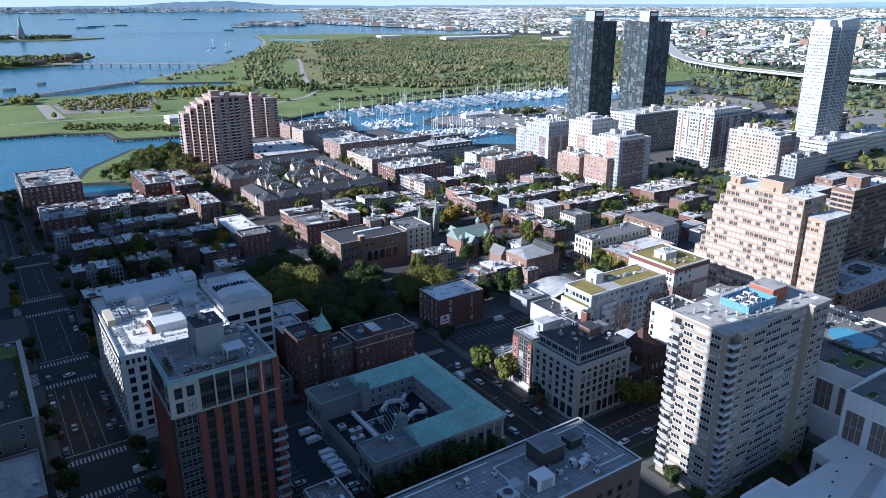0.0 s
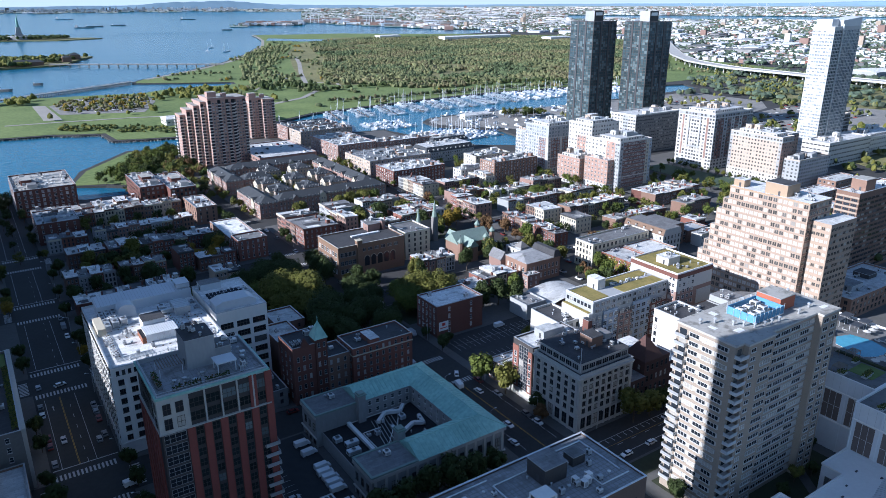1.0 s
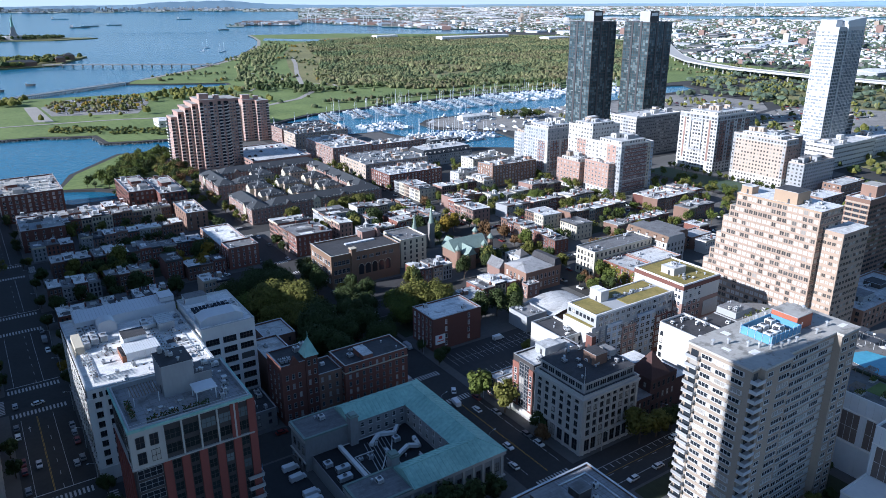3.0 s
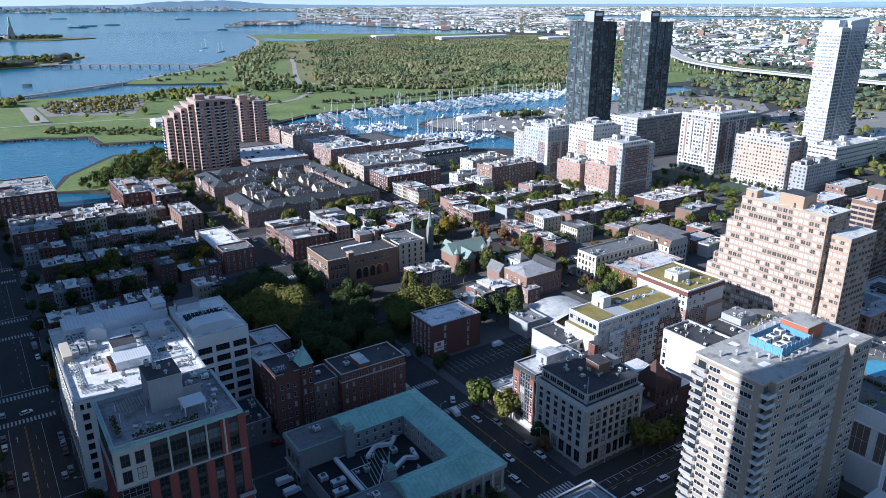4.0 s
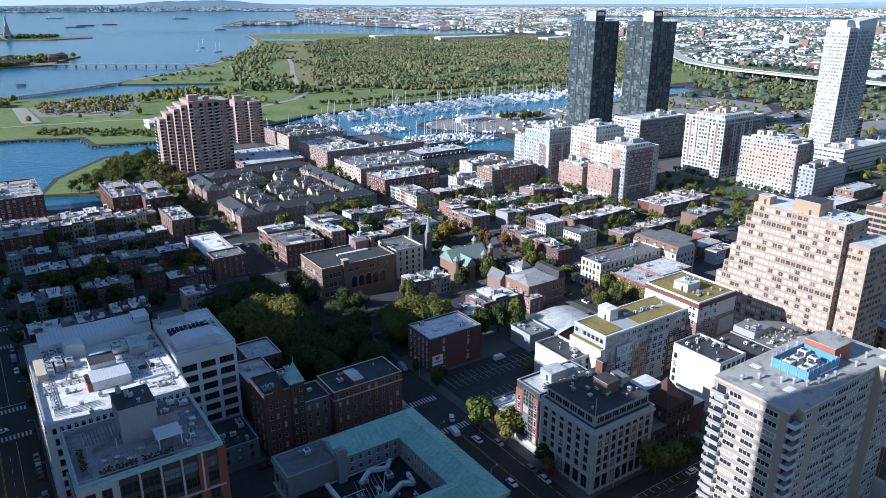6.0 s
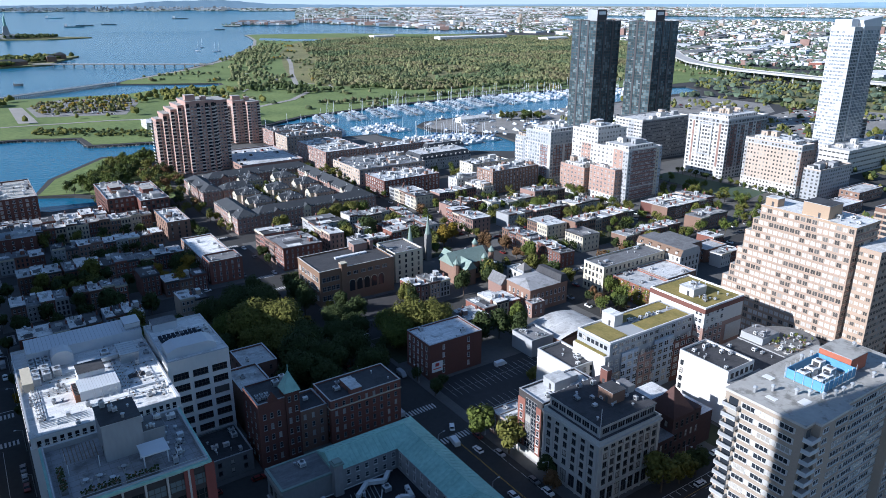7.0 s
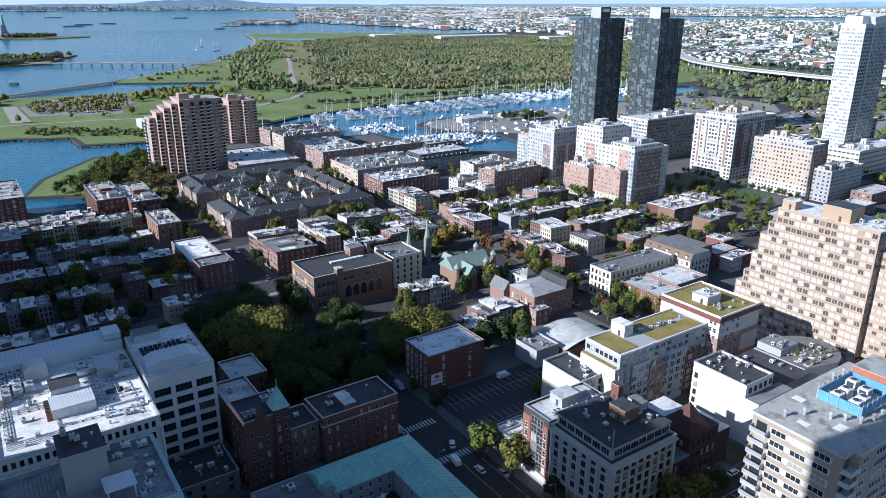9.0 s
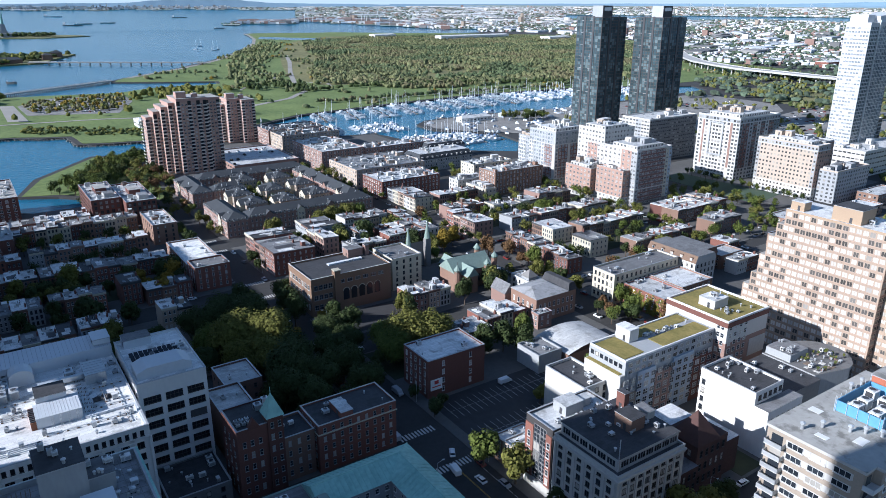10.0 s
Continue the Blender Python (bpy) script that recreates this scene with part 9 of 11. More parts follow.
# ---- hipped townhouse court ----
def hip_houses():
    def hipped(x0, x1, y0, y1, h, rise, label, fx, fy, wall_mat=BRICK_ROSE):
        o = thing("townhouse", (x0 + x1) / 2, (y0 + y1) / 2, 0.15, label, "townhouse", "slate-roofed townhouses")
        s = Shape()
        s.box(x0, x1, y0, y1, 0.15, h, wall_mat)
        put(s, "wall", o)
        s = Shape()
        s.hip(x0, x1, y0, y1, h, h + rise, SHINGLE, 0.5)
        put(s, "roof", o, "dark slate-grey shingle roof")
        if fx:
            windows(o, "x", x0, spread(y0 + 0.5, y1 - 0.5, fx, 2.3, 3.0, 4), 1.0, 1.6, FRAME_WHITE, 1, 2, True, False)
        if fy:
            windows(o, "y", y0, spread(x0 + 0.5, x1 - 0.5, fy, 2.3, 3.0, 4), 1.0, 1.6, FRAME_WHITE, 1, 2, True, False)
        # cross gables along the street fronts
        def gable(at, plane, mid):
            s = Shape()
            front = [(-2.5, 0.15), (2.5, 0.15), (2.5, h), (0, h + 2.3), (-2.5, h)]
            s.faces([at(a, plane - 0.7, b) for a, b in front] + [at(a, plane, b) for a, b in front], [(0, 1, 2, 3, 4), (5, 0, 4, 9), (1, 6, 7, 2)], wall_mat if rg.random() < 0.5 else STUCCO_CREAM)
            s.faces([at(-3.0, plane - 1.0, h - 0.4), at(0, plane - 1.0, h + 2.5), at(3.0, plane - 1.0, h - 0.4), at(-3.0, plane + 0.4, h - 0.4), at(0, mid, h + 2.5), at(3.0, plane + 0.4, h - 0.4)], [(0, 1, 4, 3), (1, 2, 5, 4)], SHINGLE)
            put(s, "gable", o)
        rg = random.Random(int(x0 * 3 + y0))
        if x1 - x0 > 40:
            for k in range(int((x1 - x0 - 8) / 21)):
                c = x0 + 13 + k * 21
                gable(lambda a, b, z, c=c: (c + a, b, z), y0, y0 + (y1 - y0) * 0.32)
                windows(o, "y", y0 - 0.7, [(c + e, z) for e in (-1.1, 1.1) for z in (2.3, 5.3, 8.3)], 1.0, 1.6, FRAME_WHITE, 1, 2, True, False)
        if y1 - y0 > 40:
            for k in range(int((y1 - y0 - 8) / 21)):
                c = y0 + 13 + k * 21
                gable(lambda a, b, z, c=c: (b, c - a, z), x0, x0 + (x1 - x0) * 0.32)
                windows(o, "x", x0 - 0.7, [(c + e, z) for e in (-1.1, 1.1) for z in (2.3, 5.3, 8.3)], 1.0, 1.6, FRAME_WHITE, 1, 2, True, False)
        for i in range(5):
            rr = random.Random(int(x0 + y0 + i))
            vent(o, rr.uniform(x0 + 2, x1 - 2), rr.uniform(y0 + 2, y1 - 2), h + rise * 0.45, 0.4, 1.8)
    lab = "pale brick townhouse row under a dark hipped roof"
    hipped(167, 181, 476, 524, 11.0, 4.0, lab, 18, 5)
    hipped(181.5, 268, 478, 491, 11.0, 4.0, lab, 0, 32)
    hipped(168, 182, 552, 602, 11.0, 4.0, lab, 18, 5)
    hipped(182.5, 206, 552, 565, 11.0, 4.0, lab, 0, 9)
    hipped(182.5, 268, 590, 604, 11.0, 4.0, lab, 4, 28)
    hipped(255, 268, 492, 586, 11.0, 4.0, lab, 30, 4)
    for x, y in ((190, 506), (212, 503), (236, 508), (190, 532), (214, 534), (238, 538), (206, 570), (232, 566)):
        hipped(x, x + 14, y, y + 18, 10.5, 3.6, "cream and brick townhouse with a dark hipped roof and gables", 6, 5, BRICK_PALE)
        o = thing("townhouse", x - 1.5, y + 9, 0.15, "cream gabled bay of a townhouse", "townhouse", "slate-roofed townhouses")
        s = Shape()
        s.box(x - 3, x, y + 4, y + 13, 0.15, 10, STUCCO_CREAM)
        s.faces([(x - 3.3, y + 3.6, 10), (x + 3, y + 3.6, 10), (x + 3, y + 13.4, 10), (x - 3.3, y + 13.4, 10), (x - 3.3, y + 8.5, 13), (x + 3, y + 8.5, 13)], [(0, 1, 5, 4), (2, 3, 4, 5)], SHINGLE)
        s.face([(x - 3, y + 13, 10), (x - 3, y + 4, 10), (x - 3, y + 8.5, 12.8)], STUCCO_CREAM)
        put(s, "bay", o)
        windows(o, "x", x - 3, spread(y + 4.5, y + 12.5, 3, 2.3, 3.0, 3), 1.0, 1.6, FRAME_WHITE, 1, 2, True, False)


hip_houses()


# ---- brick wharf blocks by the marina ----
for x0, x1, y0, y1, h, wm, rm, fl, lab in ((290, 330, 606, 668, 17.5, BRICK_ROSE, ROOF_WHITE, 6, "long brick wharf apartment block with a pale roof"), (331, 402, 606, 624, 16, BRICK_ROSE, ROOF_WHITE, 5, "long brick wharf apartment block beside the marina"),
                                            (290, 352, 544, 592, 14, BRICK_PALE, ROOF_GREY, 4, "broad pale brick block with a crowded grey roof"), (290, 340, 474 + 30, 534, 13, BRICK_DARK, ROOF_SILVER, 4, "red brick block with white rooftop decks"), (293, 352, 700, 730, 16, BRICK_PALE, ROOF_DARK, 5, "pale apartment block with dark mansard roofs"),
                                            (293, 352, 735, 768, 16, BRICK_ROSE, ROOF_DARK, 5, "pale apartment block with dark mansard roofs"), (352, 362, 462, 486, 8, STUCCO_CREAM, ROOF_WHITE, 2, "low cream painted building with a white roof"),
                                            (364, 410, 466, 486, 18, BRICK_BROWN, ROOF_WHITE, 6, "brown brick block with pale set-back top floors"), (374, 412, 506, 524, 15, STUCCO_CREAM, ROOF_WHITE, 5, "cream apartment block with terraces"), (346, 372, 488, 500, 10, STUCCO_WHITE, ROOF_WHITE, 3, "white low apartment block"),
                                            (430, 470, 404 + 22, 440, 9, BRICK_PALE, ROOF_WHITE, 3, "low pale building with a white roof")):
    o, d = block_house("apartment_building", lab, "apartment building", x0, x1, y0, y1, h, wm, rm, fl, int((y1 - y0) / 3.2), int((x1 - x0) / 3.2), 1.3, 1.6, FRAME_WHITE, 1, 2, False, 14, 0.7)
    r2 = random.Random(int(x0 + y1))
    for i in range(4):
        ux, uy = r2.uniform(x0 + 4, x1 - 8), r2.uniform(y0 + 3, y1 - 6)
        bulkhead(o, ux, ux + r2.uniform(3, 7), uy, uy + r2.uniform(2.5, 4), d, r2.uniform(1.8, 3.2), r2.choice([STUCCO_WHITE, STUCCO_GREY, BRICK_PALE]), ROOF_WHITE)
    for i in range(int((x1 - x0) * (y1 - y0) / 190)):
        a, b = r2.uniform(3, 9), r2.uniform(3, 8)
        ux, uy = r2.uniform(x0 + 1, x1 - a - 1), r2.uniform(y0 + 1, max(y0 + 1.1, y1 - b - 1))
        s = Shape()
        if i % 3:
            s.box(ux, ux + a, uy, uy + b, d, d + 0.05 + i * 0.004, r2.choice([ROOF_DARK, ROOF_GREY, DECKING]))
            put(s, "felt_patch", o)
        else:
            s.box(ux, ux + a, uy, uy + 0.3, d, d + 1.0, STUCCO_WHITE)
            s.box(ux, ux + 0.3, uy + 0.3, uy + b, d, d + 1.0, STUCCO_WHITE)
            put(s, "roof_wall", o)
o, d = block_house("parking_deck", "flat parking deck with a pale grey-blue roof", "parking deck", 224, 280, 632, 704, 9, BRICK_ROSE, ROOF_SILVER, 2, 12, 10, 3.0, 1.2, FRAME_DARK, 1, 1, False, 0, 1.0)


def slate_mansard(x0, x1, y0, y1, h, rise, label):
    """A long block whose top storey hides behind steep slate slopes with dormers, round a pale flat roof."""
    o = thing("apartment_building", (x0 + x1) / 2, (y0 + y1) / 2, 0.15, label, "apartment building")
    s = Shape()
    s.box(x0, x1, y0, y1, 0.15, h, STUCCO_GREY)
    put(s, "wall", o)
    n = int((h - 1) / 3)
    windows(o, "x", x0, spread(y0 + 0.5, y1 - 0.5, int((y1 - y0) / 2.6), 2.3, 3.1, n), 1.3, 1.7, FRAME_WHITE, 1, 2, True, False)
    windows(o, "y", y0, spread(x0 + 0.5, x1 - 0.5, int((x1 - x0) / 2.6), 2.3, 3.1, n), 1.3, 1.7, FRAME_WHITE, 1, 2, True, False)
    s = Shape()
    e, k = 0.5, 2.6
    p = [(x0 - e, y0 - e, h), (x1 + e, y0 - e, h), (x1 + e, y1 + e, h), (x0 - e, y1 + e, h), (x0 + k, y0 + k, h + rise), (x1 - k, y0 + k, h + rise), (x1 - k, y1 - k, h + rise), (x0 + k, y1 - k, h + rise)]
    s.faces(p, [(0, 1, 5, 4), (1, 2, 6, 5), (2, 3, 7, 6), (3, 0, 4, 7)], SHINGLE)
    put(s, "mansard", o, "steep dark slate slope")
    s = Shape()
    s.face(p[4:], ROOF_SILVER)
    put(s, "roof", o)
    for i in range(int((x1 - x0) / 5)):
        x = x0 + 3 + i * 5
        s = Shape()
        s.box(x, x + 1.5, y0 + 0.2, y0 + 2.4, h + 0.5, h + 2.4, STUCCO_WHITE)
        s.box(x + 0.2, x + 1.3, y0 + 0.15, y0 + 0.2, h + 0.7, h + 2.2, GLASS)
        put(s, "dormer", o)
    rr = random.Random(int(x0 + y0))
    for i in range(int((x1 - x0) / 4)):
        a = rr.uniform(x0 + k + 0.5, x1 - k - 3)
        b = rr.uniform(y0 + k + 0.3, max(y0 + k + 0.4, y1 - k - 2.2))
        bulkhead(o, a, a + rr.uniform(1.5, 2.5), b, b + rr.uniform(1.2, 2), h + rise, rr.uniform(1.0, 2.2), STUCCO_WHITE, ROOF_WHITE)


slate_mansard(357, 412, 560, 586, 10.5, 4.5, "long grey block under a steep slate mansard with white dormers")
slate_mansard(388, 430, 596, 610, 11.0, 4.0, "grey block under a steep slate mansard beside the marina")


# ---- stepped brick towers by the canal ----
BALCONY_PALE = material("pale balcony slab", (0.55, 0.52, 0.48), 0.85, 0.1, 1.0, 0.1)


def stepped_tower(cx, cy, top, steps, label, width):
    o = thing("apartment_tower", cx, cy, 0.15, label, "apartment tower", "stepped brick towers")
    dz = 2.85
    for i, (x0, x1, y0, y1, h) in enumerate(steps):
        s = Shape()
        s.box(x0, x1, y0, y1, 0.15, h, BRICK_STEP, ROOF_TAN)
        put(s, "wall", o)
        s = Shape()
        s.box(x0 - 0.15, x1 + 0.15, y0 - 0.15, y1 + 0.15, h, h + 0.9, BRICK_STEP, ROOF_TAN)
        put(s, "parapet", o)
        fl = int((h - 2) / dz)
        nx, ny = max(1, int((y1 - y0) / 3.0)), max(1, int((x1 - x0) / 3.0))
        windows(o, "x", x0, spread(y0 + 0.3, y1 - 0.3, nx, 2.6, dz, fl), 1.7, 1.35, FRAME_WHITE, 2, 1, False, False)
        windows(o, "y", y0, spread(x0 + 0.3, x1 - 0.3, ny, 2.6, dz, fl), 1.7, 1.35, FRAME_WHITE, 2, 1, False, False)
        stacks = [x0 + 1.3] + ([x0 + (x1 - x0) * q for q in (0.42, 0.72, 0.94)] if x1 - x0 > 20 else [x1 - 1.6] if x1 - x0 > 9 else [])
        # flat dark glass panels behind the balconies paint in the depth of a recess
        s = Shape()
        s.box(x0 - 0.1, x0, y1 - 3.3, y1 - 0.1, 1.0, h - 1.2, GLASS_DARKS)
        for c in stacks:
            s.box(c - 1.4, c + 1.4, y0 - 0.1, y0, 1.0, h - 1.2, GLASS_DARKS)
        put_each(s, "recess", o)
        s = Shape()
        for k in range(fl):
            z = 1.2 + dz * k
            s.box(x0 - 1.4, x0 - 0.1, y1 - 3.4, y1, z, z + 0.22, BALCONY_PALE)
            s.box(x0 - 1.4, x0 - 1.3, y1 - 3.4, y1, z + 0.22, z + 1.1, BALCONY_PALE)
            for c in stacks:
                s.box(c - 1.6, c + 1.6, y0 - 1.3, y0 - 0.1, z, z + 0.22, BALCONY_PALE)
                s.box(c - 1.6, c + 1.6, y0 - 1.3, y0 - 1.2, z + 0.22, z + 1.1, BALCONY_PALE)
        put(s, "loggia", o, "column of pale balconies", kind="stuff")
        s = Shape()
        for k in range(fl + 1):
            s.box(x0 - 0.06, x1, y0 - 0.06, y0, 1.0 + dz * k, 1.3 + dz * k, BRICK_PALE)
            s.box(x0 - 0.06, x0, y0, y1, 1.0 + dz * k, 1.3 + dz * k, BRICK_PALE)
        put(s, "banding", o, "thin pale floor bands", kind="stuff")
    x0, x1, y0, y1, h = steps[-2]
    bulkhead(o, x0 + 1, x0 + 9, y0 + 3, y0 + 10, h + 0.5, 5, BRICK_STEP, ROOF_TAN, "lift_house")
    bulkhead(o, x0 + 14, x0 + 18, y0 + 2, y0 + 7, h + 0.5, 3.5, BRICK_STEP, ROOF_TAN)


stepped_tower(198, 680, 70, [(171, 177, 684, 700, 45), (176, 182, 678, 698, 50), (181, 187, 672, 696, 54), (186, 192, 667, 694, 57.5), (191, 215, 661, 690, 61), (215, 227, 665, 690, 60)], "stepped rose brick apartment tower with stacked balconies", 50)
stepped_tower(275, 786, 60, [(258, 264, 786, 800, 33), (263, 268, 782, 798, 37), (267, 280, 774, 796, 43), (280, 293, 768, 792, 42)], "stepped rose brick apartment tower behind its twin", 40)


# ---- tall blocks at the upper right ----
def facade(o, side, plane, a0, a1, z0, dz, zones, bays, w, h, fr, gm, base):
    """A wall divided into upright bays and into zones of storeys; each field its own facing, with windows on it.
    bays: (share of the width, facing or None, windows across); zones: (first storey, last, facing that overrules the bay's)."""
    total, a = sum(b[0] for b in bays), a0
    bank, at = Shape(), {}
    for share, mat, n in bays:
        b = a + (a1 - a0) * share / total
        for f0, f1, over in zones:
            face = over or mat or base
            out = 0.0 if face is base else 0.22
            if out:
                s = Shape()
                if side == "y":
                    s.box(a, b, plane - out, plane, z0 + f0 * dz, z0 + f1 * dz, face)
                else:
                    s.box(plane - out, plane, a, b, z0 + f0 * dz, z0 + f1 * dz, face)
                put(s, "facing", o)
            if n:
                spot = facing(side, plane - out)
                for k in range(f0, f1):
                    for i in range(n):
                        window_shape(bank, spot(a + (b - a) * (i + 0.5) / n, z0 + (k + 0.55) * dz), min(w, (b - a) / n * 0.8), h, fr, gm, 2 if w > 1.5 else 1, 1, False)
        a = b
    put(bank, "window_bank", o, kind="stuff")


def tall(x0, x1, y0, y1, h, wm, fl, xb, yb, lab, zones=None, w=1.7, hgt=1.6, fr=FRAME_WHITE, gm=None, name="apartment_tower", top=True, roof=ROOF_WHITE, bands=(), boxes=5):
    o = thing(name, (x0 + x1) / 2, (y0 + y1) / 2, 0.15, lab, name.replace("_", " "))
    d = shell(o, x0, x1, y0, y1, 0.15, h, wm, roof, 1.0, coping=STUCCO_WHITE)
    dz = (h - 1.2) / fl
    zones = zones or [(0, fl, None)]
    facade(o, "x", x0, y0, y1, 0.15, dz, zones, xb, w, hgt, fr, gm or GLASS_FLAT, wm)
    facade(o, "y", y0, x0, x1, 0.15, dz, zones, yb, w, hgt, fr, gm or GLASS_FLAT, wm)
    for k in bands:
        s = Shape()
        z = 0.15 + k * dz
        s.box(x0 - 0.5, x1, y0 - 0.5, y0, z - 0.25, z + 0.3, STUCCO_WHITE)
        s.box(x0 - 0.5, x0, y0, y1, z - 0.25, z + 0.3, STUCCO_WHITE)
        put(s, "floor_band", o)
    r3 = random.Random(int(x0 + h))
    if top:
        mx, my = (x1 - x0) * 0.12, (y1 - y0) * 0.14
        s = Shape()
        s.box(x0 + mx, x1 - mx, y0 + my, y1 - my, d, d + 2.7, STUCCO_WHITE, ROOF_SILVER)
        put(s, "penthouse", o)
        windows(o, "x", x0 + mx, spread(y0 + my, y1 - my, max(3, int((y1 - y0) / 4)), d + 1.4, 3, 1), 1.6, 1.5, FRAME_GREY, 1, 1, False, False, GLASS_FLAT)
        windows(o, "y", y0 + my, spread(x0 + mx, x1 - mx, max(3, int((x1 - x0) / 4)), d + 1.4, 3, 1), 1.6, 1.5, FRAME_GREY, 1, 1, False, False, GLASS_FLAT)
        d += 2.7
        x0, x1, y0, y1 = x0 + mx, x1 - mx, y0 + my, y1 - my
    for i in range(boxes):
        a, b = min(r3.uniform(3.5, 8), (x1 - x0) * 0.4), min(r3.uniform(3, 6), (y1 - y0) * 0.4)
        ux, uy = r3.uniform(x0 + 0.8, x1 - a - 0.8), r3.uniform(y0 + 0.8, y1 - b - 0.8)
        bulkhead(o, ux, ux + a, uy, uy + b, d, r3.uniform(1.8, 4.2), r3.choice([STUCCO_WHITE, STUCCO_GREY, BRICK_PALE]), r3.choice([ROOF_WHITE, ROOF_GREY, ROOF_SILVER]))
    clutter(o, x0 + 1, x1 - 1, y0 + 1, y1 - 1, d, 9, int(x0 + y0), 2.4)
    return o, d


PIER = material("dark plum brick pier", (0.2, 0.115, 0.1), 0.88, 0.14, 2.0, 0.05, 0.0, bump=0.2)
SALMON = material("salmon brick", (0.36, 0.235, 0.185), 0.88, 0.12, 2.0, 0.05, 0.0, bump=0.25)
BEIGE = material("warm beige brick", (0.44, 0.365, 0.295), 0.88, 0.12, 2.0, 0.05, 0.0, bump=0.25)
# brick and white group: a tall back, a brown flank to the street and lower brick wings
tall(428, 464, 390, 421, 40, STUCCO_WHITE, 13, [(0.16, STUCCO_GREY, 2), (0.3, SALMON, 2), (0.54, None, 4)], [(0.1, STUCCO_GREY, 1), (0.72, PIER, 10), (0.1, STUCCO_CREAM, 1), (0.08, STUCCO_BLUE, 1)],
     "tall white and salmon brick apartment block with a plum brick flank", [(0, 1, CONCRETE_DARK), (1, 4, None), (4, 13, None)], bands=(4,))
tall(421, 427.7, 395, 420.5, 25.4, SALMON, 8, [(1, None, 7)], [(1, None, 2)], "salmon brick wing with a pale base and a roof terrace", [(0, 2, STUCCO_WHITE), (2, 8, None)], top=False, boxes=1)
tall(431, 462, 424, 451, 49, STUCCO_WHITE, 15, [(0.25, None, 2), (0.35, SALMON, 3), (0.4, None, 3)], [(0.3, None, 3), (0.4, STUCCO_GREY, 4), (0.3, None, 2)], "white apartment tower with salmon brick bays and terraces", [(0, 12, None), (12, 15, STUCCO_WHITE)], bands=(12,))
tall(417, 430.7, 422, 448, 22.5, SALMON, 7, [(1, None, 7)], [(1, None, 4)], "salmon brick wing with a stepped white top", [(0, 1, STUCCO_WHITE), (1, 7, None)], boxes=2)
# grey gridded tower with its lower wing
tall(420, 453, 464, 494, 42.4, STUCCO_GREY, 14, [(0.1, STUCCO_WHITE, 0), (0.3, PIER, 3), (0.12, STUCCO_WHITE, 1), (0.3, None, 3), (0.18, STUCCO_WHITE, 2)], [(0.1, STUCCO_WHITE, 1), (0.3, PIER, 3), (0.08, STUCCO_WHITE, 0), (0.3, PIER, 3), (0.22, STUCCO_GREY, 3)],
     "grey gridded apartment tower with plum brick piers and a glazed top", [(0, 2, STUCCO_GREY), (2, 11, None), (11, 14, STUCCO_GREY)], w=2.0, hgt=2.1, gm=GLASS_SKY, bands=(2, 5, 11))
tall(424, 450, 494.3, 512, 34, STUCCO_GREY, 11, [(0.5, None, 4), (0.5, STUCCO_WHITE, 4)], [(1, None, 6)], "grey glazed lower wing of an apartment tower", w=2.3, hgt=2.1, gm=GLASS_SKY, top=False, bands=(3,))
# long slab with scattered slot windows
tall(548, 612, 482, 514, 38.5, STUCCO_WHITE, 12, [(0.3, None, 3), (0.2, STUCCO_GREY, 2), (0.5, None, 4)], [(1, CONCRETE_DARK, 22)], "long white apartment slab with a dark gridded flank", w=2.3, hgt=1.5, fr=FRAME_GREY, gm=GLASS_FLAT, top=False, boxes=4)
# broad white tower
o, d = tall(554, 608, 398, 437, 50, STUCCO_WHITE, 16, [(0.16, None, 2), (0.05, BRICK_ROSE, 0), (0.2, None, 2), (0.22, None, 3), (0.2, None, 2), (0.04, BRICK_ROSE, 0), (0.13, None, 1)], [(0.07, STUCCO_GREY, 1), (0.16, PIER, 2), (0.1, STUCCO_GREY, 1), (0.1, PIER, 2), (0.1, STUCCO_WHITE, 1), (0.1, PIER, 2), (0.1, STUCCO_WHITE, 1), (0.12, PIER, 2), (0.15, GLASS_SKY, 2)],
            "broad white apartment tower with brick strips and a raised frame", [(0, 3, STUCCO_WHITE), (3, 15, None), (15, 16, STUCCO_GREY)], w=2.1, hgt=1.8, fr=FRAME_GREY, bands=(3, 15), boxes=9)
for y_0, y_1, z0, z1 in ((412, 413, 18, 45), (424, 425, 18, 45), (413, 424, 18, 19), (413, 424, 44, 45)):
    s = Shape()
    s.box(553.2, 553.78, y_0, y_1, z0, z1, STUCCO_GREY)
    put(s, "raised_frame", o)
# pale pink block with white lower floors, and its wing
tall(547, 563, 329, 376, 40.5, BEIGE, 13, [(0.05, STUCCO_GREY, 1), (0.9, None, 15), (0.05, STUCCO_GREY, 1)], [(1, SALMON, 5)], "beige brick apartment block with white lower floors", [(0, 3, STUCCO_WHITE), (3, 12, None), (12, 13, STUCCO_GREY)], w=1.5, hgt=1.45, fr=FRAME_TAN, bands=(3, 12), boxes=3)
tall(563.2, 588, 340, 372, 39, STUCCO_GREY, 12, [(1, None, 10)], [(1, SALMON, 7)], "grey and salmon rear wing of an apartment block", fr=FRAME_TAN, top=False, roof=ROOF_GREY)
tall(552, 596, 315, 328.6, 24, BEIGE, 8, [(1, STUCCO_GREY, 4)], [(1, STUCCO_GREY, 13)], "lower grey wing of a beige apartment block", fr=FRAME_GREY, top=False, roof=ROOF_DARK)
tall(650, 722, 345, 371, 22, STUCCO_WHITE, 5, [(1, None, 7)], [(1, None, 16)], "white parking podium with slot openings and roof gardens", w=2.8, hgt=1.2, fr=FRAME_DARK, name="parking_podium", top=False)
